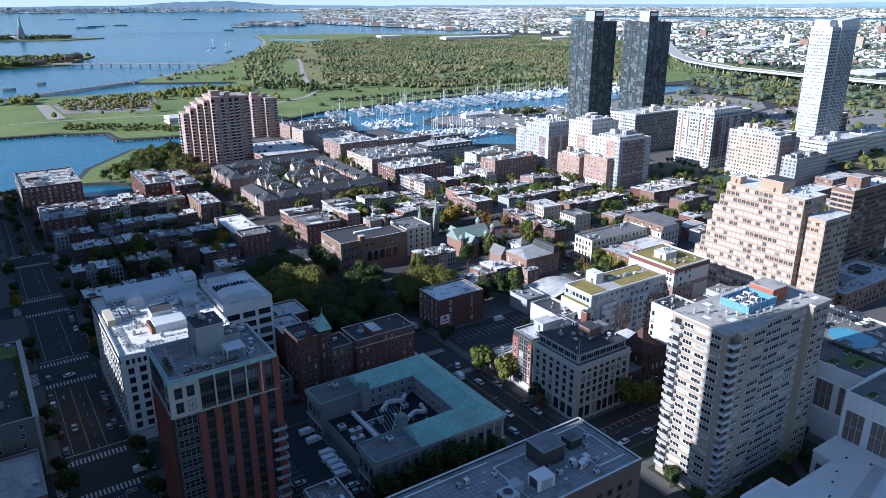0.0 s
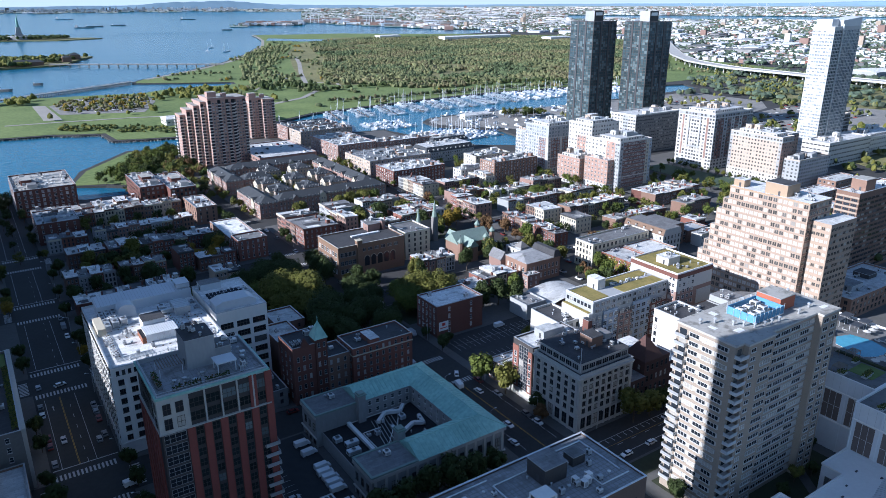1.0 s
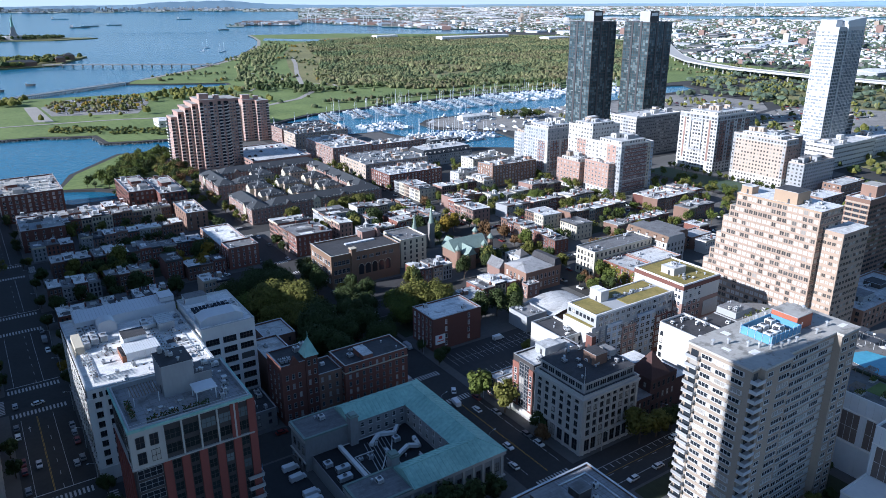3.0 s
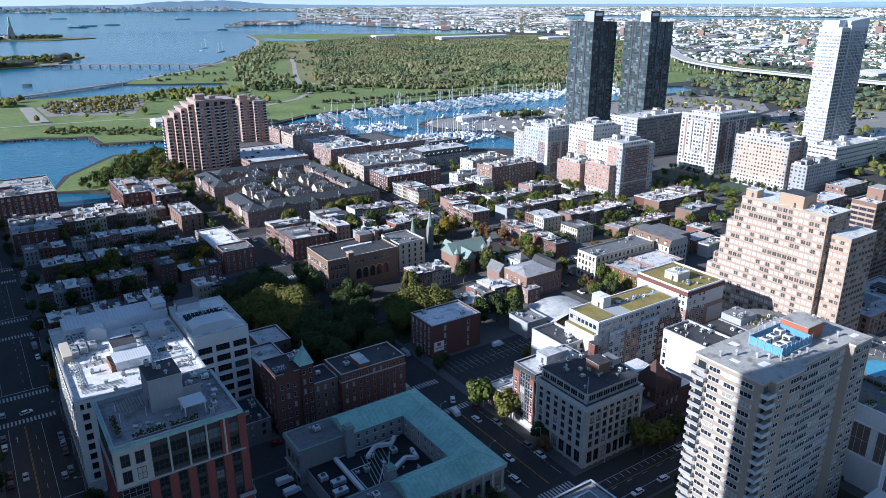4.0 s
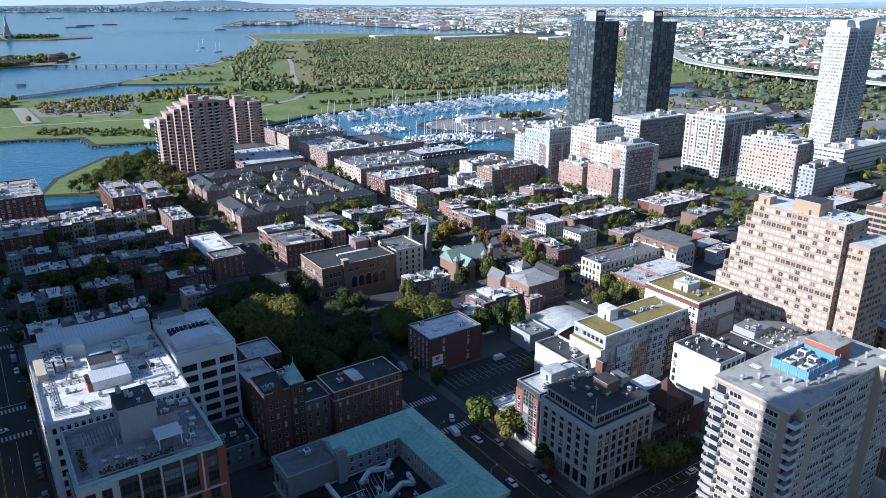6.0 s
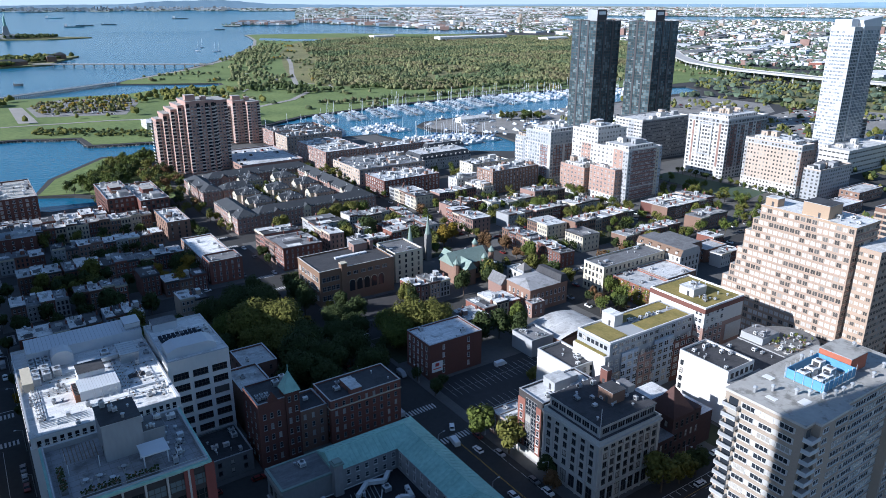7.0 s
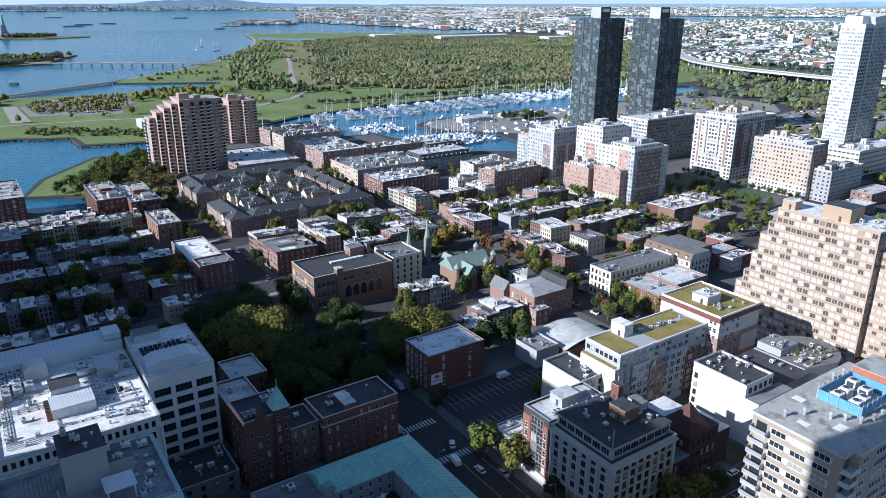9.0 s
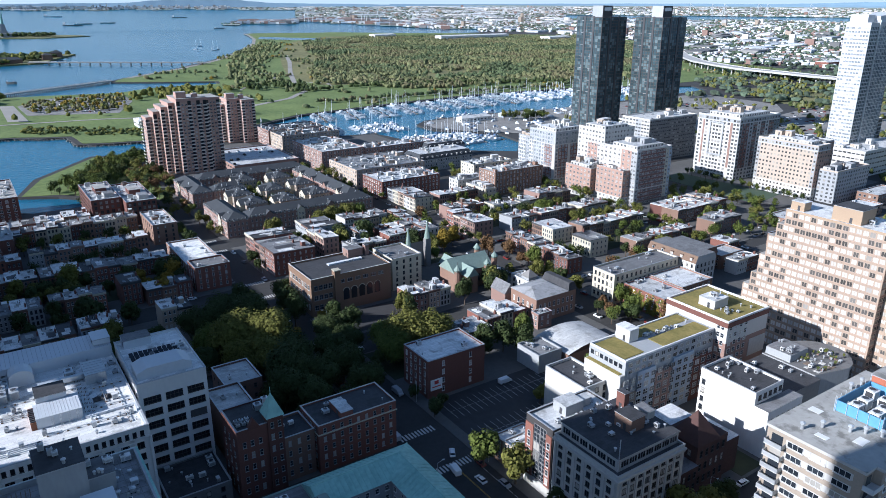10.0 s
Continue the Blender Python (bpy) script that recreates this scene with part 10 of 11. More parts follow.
tall(723, 800, 350, 380, 18, STUCCO_WHITE, 4, [(1, None, 8)], [(1, None, 18)], "white low apartment block", w=2.0, fr=FRAME_GREY)
tall(740, 765, 390, 410, 34, BEIGE, 9, [(1, CONCRETE_DARK, 6)], [(1, CONCRETE_DARK, 7)], "unfinished tower frame with orange floors", w=3.0, hgt=2.4, fr=FRAME_DARK, top=False, bands=(1, 2, 3, 4, 5, 6, 7, 8))


for x0, x1, y0, y1, h, lab in ((527, 556, 283, 299, 7.5, "low brown brick store with a pale roof"), (572, 606, 294, 309, 8.5, "low brick workshop with a silver roof"), (498, 522, 258, 280, 6.5, "low brick garage with a silver roof"), (430, 470, 262, 288, 8.0, "low brick store with a patched roof"), (470, 494, 300, 314, 6.5, "low brick shop row with a pale roof")):
    block_house("store", lab, "building", x0, x1, y0, y1, h, BRICK_BROWN, ROOF_SILVER, 2, int((y1 - y0) / 3.5), int((x1 - x0) / 3.5), 1.6, 1.7, FRAME_GREY, 1, 1, False, 5, 0.7)


# dark twin towers
def glass_tower(x0, x1, y0, y1, h, crown):
    o = thing("glass_tower", (x0 + x1) / 2, (y0 + y1) / 2, 0.15, "slim dark glass apartment tower with a boxed crown", "glass tower", "dark twin towers")
    s = Shape()
    s.box(x0, x1, y0, y1, 0.15, h, DARK_CLAD, ROOF_DARK)
    put(s, "core", o)
    fl = int(h / 3.0)
    nx, ny = 9, 9
    windows(o, "x", x0, spread(y0 + 0.6, y1 - 0.6, nx, 2.0, 3.0, fl), (y1 - y0 - 1.2) / nx * 0.94, 2.75, FRAME_DARK, 1, 1, False, False, GLASS_TOWER)
    windows(o, "y", y0, spread(x0 + 0.6, x1 - 0.6, ny, 2.0, 3.0, fl), (x1 - x0 - 1.2) / ny * 0.94, 2.75, FRAME_DARK, 1, 1, False, False, GLASS_TOWER)
    # dark raised strips stand in for recessed slots; their depth is only colour
    for k in (0.33, 0.67):
        s = Shape()
        y = y0 + (y1 - y0) * k
        s.box(x0 - 0.5, x0, y - 1.3, y + 1.3, 0.15, h + 0.8, METAL_DARK)
        put(s, "fin", o)
        s = Shape()
        x = x0 + (x1 - x0) * k
        s.box(x - 1.3, x + 1.3, y0 - 0.5, y0, 0.15, h + 0.8, METAL_DARK)
        put(s, "fin", o)
        for q in range(3, fl, 4):
            s = Shape()
            s.box(x0 - 0.55, x0, y + 1.3, y + 4.6, q * 3.0, q * 3.0 + 0.4, FRAME_GREY)
            put(s, "ledge", o)
    s = Shape()
    c = (x0 + x1) / 2 - 5, (y0 + y1) / 2 - 5
    s.box(c[0] - 5, c[0] + 9, c[1] - 5, c[1] + 9, h, h + crown, METAL_GREY, ROOF_DARK)
    s.box(c[0] - 5, c[0] + 9, c[1] - 5.3, c[1] - 5, h, h + crown, DARK_CLAD)
    put(s, "crown", o)
    s = Shape()
    s.box(c[0] - 3, c[0] + 7, c[1] - 5.5, c[1] - 5.3, h + crown * 0.55, h + crown * 0.85, SIGN)
    put(s, "sign_bar", o, "pale sign bar")


glass_tower(604, 640, 602, 638, 121, 11)
glass_tower(644, 680, 558, 594, 121, 11)


GLASS_WHITE_TOWER = glass("pale tower window panes", (0.13, 0.15, 0.17), (0.5, 0.5, 0.5), 0.3, True, 0.1)


TOWER_PALE = material("pale tower cladding", (0.47, 0.475, 0.48), 0.6, 0.1, 1.5, 0.05, 0.0, streak=0.2)


def white_tower():
    x0, x1, y0, y1, h = 675, 719, 372, 392.5, 121
    o = thing("apartment_tower", 698, 385, 0.15, "very tall white tower with a sloped glass crown", "apartment tower")
    s = Shape()
    s.box(x0, x1, y0, y1, 0.15, h, TOWER_PALE, ROOF_WHITE)
    put(s, "wall", o)
    windows(o, "x", x0, spread(y0 + 0.4, y1 - 0.4, 8, 2.4, 3.0, 39), 2.1, 1.6, FRAME_WHITE, 2, 1, False, False, GLASS_WHITE_TOWER)
    windows(o, "y", y0, spread(x0 + 0.3, x0 + 13, 5, 2.4, 3.0, 39), 1.9, 2.2, FRAME_GREY, 1, 1, False, False, GLASS_TOWER)
    s = Shape()
    s.box(x0 + 13, x0 + 14, y0 - 1.0, y0, 0.15, h + 2, METAL_PALE)
    put(s, "fin", o)
    windows(o, "y", y0, spread(x0 + 14.2, x1 - 0.2, 12, 2.4, 3.0, 39), 2.3, 2.8, FRAME_WHITE, 1, 1, False, False, GLASS_SKY)
    s = Shape()
    s.box(x0 + 1, x0 + 12, y0 + 4, y1 - 2, h, h + 6, WHITE_PANEL)
    s.faces([(x0 + 13, y0, h), (x1, y0, h), (x1, y1 - 5, h), (x0 + 13, y1 - 5, h), (x0 + 13, y0, h + 5), (x1, y0, h + 8), (x1, y1 - 5, h + 8), (x0 + 13, y1 - 5, h + 5)], [(0, 1, 5, 4), (1, 2, 6, 5), (2, 3, 7, 6), (3, 0, 4, 7), (4, 5, 6, 7)], WHITE_PANEL)
    put(s, "crown", o)


white_tower()

# unseen plain towers on the avenue's sun side, sized to shade the nearer streets
for x0, x1, y0, y1, h in ((-75, -25, 110, 150, 165), (-75, -25, 152, 176, 90), (-75, -25, 178, 222, 127), (-75, -25, 222.5, 229.5, 91.5), (-75, -25, 230, 248, 91.8), (-35, -25, 248.5, 252.9, 116), (-75, -25, 300, 312, 118), (-75, -25, 312.5, 335, 110), (-75, -25, 336, 363, 88.5), (-75, -25, 364, 401, 98), (-75, -25, 402, 478, 84), (-75, -25, 480, 538, 74), (-75, -25, 540, 640, 34)):
    block_house("office_tower", "unseen plain tower added across the avenue for shade", "office tower", x0, x1, y0, y1, h, STUCCO_GREY, ROOF_GREY, max(5, int(h / 4)), 0, 0, clut=0)
# unseen storeys added between two; their open passage lets sun onto the white roof
o = thing("office_bridge", -30, 268, 0.15, "unseen storeys added to shape the sunlight through an open passage", "office tower")
s = Shape()
s.box(-35, -25, 253, 300, 0.15, 44, STUCCO_GREY)
s.box(-35, -25, 283, 300, 76, 118, STUCCO_GREY)
s.box(-35, -25, 253, 283, 84, 116, STUCCO_GREY)
put_each(s, "wall", o)
block_house("house", "brown brick house beside the avenue", "house", -40, 3.6, 206, 232, 13, BRICK_BROWN, ROOF_SILVER, 4, 0, 4, 1.2, 1.8, FRAME_WHITE, 1, 2, True, 3)
FX, FH = 4.6, 22.0  # street front of the columned house, and its height
o, d = block_house("house", "grey columned building with a planted roof edge beside the avenue", "house", -24, FX, 236, 299, FH, CONCRETE_DARK, ROOF_DARK, 6, 0, 4, 1.2, 1.8, FRAME_WHITE, 1, 2, True, 16)
for k in range(5):
    bulkhead(o, -16 + (k % 2) * 8, -11 + (k % 2) * 8, 239 + k * 9, 246 + k * 9, d, 2.6, (CONCRETE_DARK, STUCCO_GREY)[k % 2], ROOF_DARK)
for i in range(14):
    s = Shape()
    y = 237 + i * 4.6
    s.box(FX, FX + 1.0, y, y + 1.3, 0.15, FH - 0.6, LIMESTONE)
    put(s, "column", o, "pale stone column")
s = Shape()
s.box(FX, FX + 1.3, 236, 299, FH - 0.6, FH + 0.3, LIMESTONE)
put(s, "cornice", o)
windows(o, "X", FX, [(239.9 + i * 4.6, z) for i in range(13) for z in (3.5, 7.0, 10.5, 14.0, 17.5)], 2.8, 2.6, FRAME_GREY, 2, 1, False, True, GLASS_DARK)
s = Shape()
s.box(-7, FX - 0.8, 286, 297.5, FH - 0.74, FH - 0.4, LAWN)
put(s, "roof_lawn", o, "small green roof lawn")
s = Shape()
rl = random.Random(4)
for k in range(900):
    a, b, c = FX - 0.6 - rl.random() * 1.6, 238 + rl.random() * 46, FH - 0.5 + rl.random() * 1.1
    q = rl.uniform(0.15, 0.35)
    s.face([(a - q, b, c), (a + q * 0.8, b - q, c + 0.1), (a + q, b + q * 0.8, c + q), (a - q * 0.3, b + q, c + q * 0.8)], rl.choice([LEAF_DARK, LEAF, LEAF_OLIVE]))
put(s, "roof_hedge", o, "dark hedge along the roof edge", kind="stuff")


# ---- worn yards between the towers and the highway ----
for poly in ([(700, 400), (960, 395), (1080, 470), (1040, 600), (800, 560), (690, 470)],):
    flat("yard", poly, 0.22, WORN_LOT, 0.1, "worn pale yard with parked vehicles", "yard")

# ---- trees ----
FOOT = []
for ob in list(scene.objects):
    if ob.type == "MESH" and ob.parent and ob.name.split(".")[0] in ("wall", "rear_wing", "core"):
        c = [v.co for v in ob.data.vertices]
        FOOT.append((min(p.x for p in c), max(p.x for p in c), min(p.y for p in c), max(p.y for p in c)))


def clear(x, y, m=1.2):
    return not any(a - m < x < b + m and c - m < y < d + m for a, b, c, d in FOOT)


# the park: crowns merging into one canopy; leaf colour paints in sun (olive) and shade (dark)
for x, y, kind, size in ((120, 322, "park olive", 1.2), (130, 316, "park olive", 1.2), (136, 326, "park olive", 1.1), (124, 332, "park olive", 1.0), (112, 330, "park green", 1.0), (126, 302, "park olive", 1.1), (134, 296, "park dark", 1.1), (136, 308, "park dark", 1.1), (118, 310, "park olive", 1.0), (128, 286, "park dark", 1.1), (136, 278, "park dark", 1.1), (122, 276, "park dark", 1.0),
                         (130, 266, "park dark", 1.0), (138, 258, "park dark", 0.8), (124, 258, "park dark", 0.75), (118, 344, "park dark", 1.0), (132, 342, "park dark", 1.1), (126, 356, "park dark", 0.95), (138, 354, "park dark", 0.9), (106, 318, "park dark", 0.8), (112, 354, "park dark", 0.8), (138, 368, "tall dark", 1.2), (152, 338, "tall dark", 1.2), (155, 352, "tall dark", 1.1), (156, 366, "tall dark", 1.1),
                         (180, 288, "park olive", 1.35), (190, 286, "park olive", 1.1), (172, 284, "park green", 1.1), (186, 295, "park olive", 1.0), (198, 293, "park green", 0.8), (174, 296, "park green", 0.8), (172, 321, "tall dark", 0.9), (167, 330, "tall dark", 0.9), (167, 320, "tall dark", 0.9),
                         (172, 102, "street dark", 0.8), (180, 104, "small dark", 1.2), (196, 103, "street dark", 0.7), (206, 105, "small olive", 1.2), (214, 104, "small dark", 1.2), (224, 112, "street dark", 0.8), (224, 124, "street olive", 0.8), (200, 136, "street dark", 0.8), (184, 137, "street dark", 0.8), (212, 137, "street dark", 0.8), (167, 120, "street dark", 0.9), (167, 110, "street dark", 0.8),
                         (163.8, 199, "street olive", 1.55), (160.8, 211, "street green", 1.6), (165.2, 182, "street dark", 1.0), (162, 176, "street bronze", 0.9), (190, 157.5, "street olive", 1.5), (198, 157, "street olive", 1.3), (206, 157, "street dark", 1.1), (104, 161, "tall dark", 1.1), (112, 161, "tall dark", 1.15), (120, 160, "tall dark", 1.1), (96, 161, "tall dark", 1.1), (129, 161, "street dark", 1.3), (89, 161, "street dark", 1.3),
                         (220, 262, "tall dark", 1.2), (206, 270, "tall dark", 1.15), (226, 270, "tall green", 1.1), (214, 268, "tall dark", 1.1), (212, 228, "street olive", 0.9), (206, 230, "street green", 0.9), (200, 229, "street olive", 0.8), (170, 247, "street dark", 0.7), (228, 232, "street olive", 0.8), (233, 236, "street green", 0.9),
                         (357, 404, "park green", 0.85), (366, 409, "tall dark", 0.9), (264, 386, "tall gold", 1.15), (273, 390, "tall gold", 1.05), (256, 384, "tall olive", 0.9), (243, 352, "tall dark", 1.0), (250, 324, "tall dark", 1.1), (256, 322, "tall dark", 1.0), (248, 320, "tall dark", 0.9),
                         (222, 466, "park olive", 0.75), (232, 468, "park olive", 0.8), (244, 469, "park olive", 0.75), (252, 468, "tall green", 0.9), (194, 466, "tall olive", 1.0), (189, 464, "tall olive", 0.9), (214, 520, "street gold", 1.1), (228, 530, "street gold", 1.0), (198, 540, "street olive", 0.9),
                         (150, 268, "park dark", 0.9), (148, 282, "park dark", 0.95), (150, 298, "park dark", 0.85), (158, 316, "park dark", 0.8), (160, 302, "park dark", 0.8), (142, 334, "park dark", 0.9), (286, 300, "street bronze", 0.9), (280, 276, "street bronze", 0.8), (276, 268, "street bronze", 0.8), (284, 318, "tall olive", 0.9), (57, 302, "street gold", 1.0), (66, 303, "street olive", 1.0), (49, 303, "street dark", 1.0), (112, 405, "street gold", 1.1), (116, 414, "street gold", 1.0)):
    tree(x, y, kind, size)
r = random.Random(21)
GROVE = Shape()


def grove_tree(x, y, colour, size):
    """A street tree too far off to be picked out by itself: trunk, and a loose crown of leaf clumps."""
    mat = {"green": LEAF, "olive": LEAF_OLIVE, "gold": LEAF_GOLD, "bronze": LEAF_BRONZE, "dark": LEAF_DARK}[colour]
    high, wide = 9.5 * size, 3.5 * size
    GROVE.tube(x, y, 0.1, high * 0.5, 0.2, 0.12, BARK, 5)
    lumps = [(x + r.uniform(-1, 1) * wide * 0.55, y + r.uniform(-1, 1) * wide * 0.55, high * r.uniform(0.42, 0.78), wide * r.uniform(0.4, 0.62)) for k in range(7)]
    for k in range(430):
        bx, by, bz, br = lumps[k % 7]
        v = Vector((r.gauss(0, 1), r.gauss(0, 1), r.gauss(0, 1))).normalized() * br * r.random() ** 0.3
        nn = (v.normalized() + Vector((r.uniform(-1, 1), r.uniform(-1, 1), r.uniform(-0.3, 1))) * 0.7).normalized()
        a = nn.orthogonal().normalized() * r.uniform(0.2, 0.4) * size
        b = nn.cross(a)
        c = Vector((bx, by, bz)) + v
        GROVE.faces([c - a - b * 0.6, c + a - b * 0.5, c + a * 0.7 + b, c - a * 0.8 + b * 0.8], [(0, 1, 2, 3)], mat)


# back gardens and street rows
near_trees = 0
for x0, x1, y0, y1, n, kinds in ((62, 124, 413, 435, 17, "dark dark olive"), (60, 124, 491, 518, 18, "olive green dark olive"), (34, 100, 318, 362, 22, "dark dark dark olive"), (62, 126, 455, 477, 14, "dark dark"), (100, 126, 411, 436, 7, "gold dark"), (34, 62, 418, 440, 8, "dark olive"), (34, 100, 380, 400, 14, "dark"), (192, 262, 316, 322, 5, "dark olive"),
                                 (192, 262, 414, 458, 16, "dark olive green"), (206, 262, 372, 396, 10, "olive dark green"), (308, 400, 332, 352, 20, "olive green dark"), (309, 400, 367, 389, 22, "olive green olive"), (296, 402, 404, 424, 20, "olive green dark"), (340, 404, 299, 320, 14, "olive green dark"),
                                 (404, 470, 300, 345, 20, "green green olive"), (470, 500, 318, 345, 9, "green green olive"), (440, 490, 352, 380, 6, "green olive"), (300, 340, 424, 462, 9, "olive green"), (340, 402, 436, 462, 12, "green olive dark"), (184, 256, 492, 590, 26, "olive dark green dark"), (10, 30, 545, 640, 8, "olive dark"), (142, 165, 535, 610, 16, "dark bronze olive"), (142, 147, 470, 535, 10, "dark green"), (160, 166, 470, 550, 10, "green olive dark"),
                                 (100, 145, 599, 606, 8, "olive dark"), (300, 345, 300, 312, 7, "bronze olive"), (404, 416, 384, 460, 10, "olive green"), (420, 510, 440, 452, 12, "olive green"), (490, 512, 380, 440, 9, "green"), (270, 290, 250, 460, 30, "olive dark green bronze"), (270, 290, 465, 620, 22, "olive dark green"), (344, 412, 525, 560, 12, "green olive"), (404, 416, 460, 560, 10, "green dark"), (230, 262, 220, 245, 6, "olive green"), (286, 330, 230, 252, 9, "olive bronze green"),
                                 (403, 417, 290, 384, 10, "olive green")):
    done = 0
    for k in range(n * 8):
        x, y = r.uniform(x0, x1), r.uniform(y0, y1)
        if done < n and clear(x, y, 1.3):
            kind = r.choice(kinds.split())
            if y < 440 and x < 290 and near_trees < 110:
                tree(x, y, r.choice(["street", "street", "tall"]) + " " + kind, r.uniform(0.85, 1.2))
                near_trees += 1
            else:
                grove_tree(x, y, kind, r.uniform(0.75, 1.2))
            done += 1
for y in range(168, 470, 13):
    for x in (32.0, 144.5, 164.0, 8.6):
        if r.random() < 0.5 and clear(x, y, 0.6) and not (150 < y < 235 and x > 100):
            tree(x + r.uniform(-0.5, 0.5), y + r.uniform(-4, 4), "street " + r.choice(["dark", "dark", "olive", "green", "gold"] if y > 300 else ["dark"]), r.uniform(0.7, 1.05))
# waterfront lawn and the trees round the stepped tower
for k in range(190):
    t = r.random()
    x, y = 96 + 62 * t + r.uniform(-7, 24), 652 + 105 * t + r.uniform(-34, 5)
    if clear(x, y, 2) and y > 640 - (x - 95) * 0.9 and in_poly(x, y, SHORE) and in_poly(x - 5, y + 3, SHORE):
        grove_tree(x, y, r.choice(["olive", "green", "dark", "green", "green", "dark"]), r.uniform(0.8, 1.4))
for k in range(40):
    x, y = r.uniform(146, 172), r.uniform(606, 668)
    if clear(x, y, 2):
        grove_tree(x, y, r.choice(["bronze", "dark", "green", "olive", "olive"]), r.uniform(1.0, 1.5))
for x, y in ((470, 402), (478, 396), (486, 392), (492, 386), (498, 378), (488, 378), (496, 366), (503, 360), (505, 350), (480, 388), (500, 340), (494, 352), (472, 392), (466, 384), (508, 332), (490, 366)):
    grove_tree(x, y, r.choice(["green", "green", "olive"]), r.uniform(0.8, 1.15))
for k in range(18):
    grove_tree(541 + r.uniform(-1.5, 1.5), 330 + k * 6 + r.uniform(-2, 2), r.choice(["green", "olive", "dark"]), r.uniform(0.6, 0.9))
for k in range(24):
    grove_tree(r.uniform(590, 640), r.uniform(712, 742), r.choice(["green", "olive", "dark"]), r.uniform(1.0, 1.5))
for y in range(470, 640, 9):
    for x in (5.0, 29.5, 19.0):
        if r.random() < 0.7:
            grove_tree(x + r.uniform(-1, 1), y + r.uniform(-3, 3), r.choice(["dark", "dark", "olive"]), r.uniform(0.7, 1.1))
for k in range(150):
    x, y = r.uniform(520, 1000), r.uniform(380, 640)
    if clear(x, y, 3) and noise.noise(Vector((x / 60, y / 60, 2))) > 0.08:
        grove_tree(x, y, r.choice(["green", "olive", "dark", "olive"]), r.uniform(0.8, 1.3))
GROVE.obj("street_trees", None, "green, olive and bronze trees along the farther streets", "trees", kind="stuff")


# ---- cars and vans ----
CARS = {}


def car(x, y, turn, paint, van=False, z=0.02):
    """Body, glass and four wheels; long side along x before it is turned."""
    key = (paint.name, van)
    m = pose(x, y, z, 0, 0, turn)
    words = {"car paint": "grey", "white car paint": "white", "red car paint": "red"}[paint.name]
    if key in CARS:
        made = copy_thing(CARS[key], m)
        return made
    L, W = (2.75, 1.0) if van else (2.2, 0.88)
    prof = [(-L, 0.35), (-L, 0.9), (-L + 0.15, 1.0), (L - 1.0, 1.0), (L - 0.15, 0.82), (L, 0.65), (L, 0.35)] if not van else [(-L, 0.4), (-L, 2.1), (-L + 0.1, 2.2), (L - 1.3, 2.2), (L - 0.75, 1.25), (L - 0.05, 1.05), (L, 0.4)]
    s = Shape()
    n = len(prof)
    s.faces([(a, -W, b) for a, b in prof] + [(a, W, b) for a, b in prof], [(i, i + n, (i + 1) % n + n, (i + 1) % n) for i in range(n)] + [tuple(range(n)), tuple(range(2 * n - 1, n - 1, -1))], paint)
    if not van:
        roof = [(-L + 0.75, 1.42), (L - 1.75, 1.42)]
        s.faces([(roof[0][0], -W * 0.78, 1.42), (roof[1][0], -W * 0.78, 1.42), (roof[1][0], W * 0.78, 1.42), (roof[0][0], W * 0.78, 1.42), (roof[0][0], -W * 0.78, 1.38), (roof[1][0], -W * 0.78, 1.38), (roof[1][0], W * 0.78, 1.38), (roof[0][0], W * 0.78, 1.38)], [(0, 1, 2, 3), (4, 5, 1, 0), (6, 7, 3, 2)], paint)
    body = s.obj("van" if van else "car", None, f"{words} {'delivery van' if van else 'car'} parked at the kerb", "van" if van else "car", "parked vehicles")
    s = Shape()
    if van:
        s.faces([(L - 1.28, -W * 0.9, 2.1), (L - 0.78, -W * 0.9, 1.3), (L - 0.78, W * 0.9, 1.3), (L - 1.28, W * 0.9, 2.1)], [(0, 1, 2, 3)], GLASS_CAR)
    else:
        a = [(-L + 0.3, -W * 0.92, 0.99), (L - 1.05, -W * 0.92, 0.99), (L - 1.05, W * 0.92, 0.99), (-L + 0.3, W * 0.92, 0.99), (-L + 0.75, -W * 0.77, 1.4), (L - 1.75, -W * 0.77, 1.4), (L - 1.75, W * 0.77, 1.4), (-L + 0.75, W * 0.77, 1.4)]
        s.faces(a, [(0, 1, 5, 4), (1, 2, 6, 5), (2, 3, 7, 6), (3, 0, 4, 7)], GLASS_CAR)
    s.obj("windscreen" if van else "glasshouse", body, "dark glass")
    for a in (-L * 0.6, L * 0.62):
        for b in (-W + 0.1, W - 0.1):
            s = Shape()
            ring = [(a + 0.33 * math.cos(t), 0.33 + 0.33 * math.sin(t)) for t in [2 * math.pi * k / 9 for k in range(9)]]
            s.faces([(p, b - 0.12, q) for p, q in ring] + [(p, b + 0.12, q) for p, q in ring], [(i, (i + 1) % 9, 9 + (i + 1) % 9, 9 + i) for i in range(9)] + [tuple(range(8, -1, -1)), tuple(range(9, 18))], TYRE)
            s.obj("wheel", body)
    body.matrix_basis = m
    CARS[key] = body
    return body


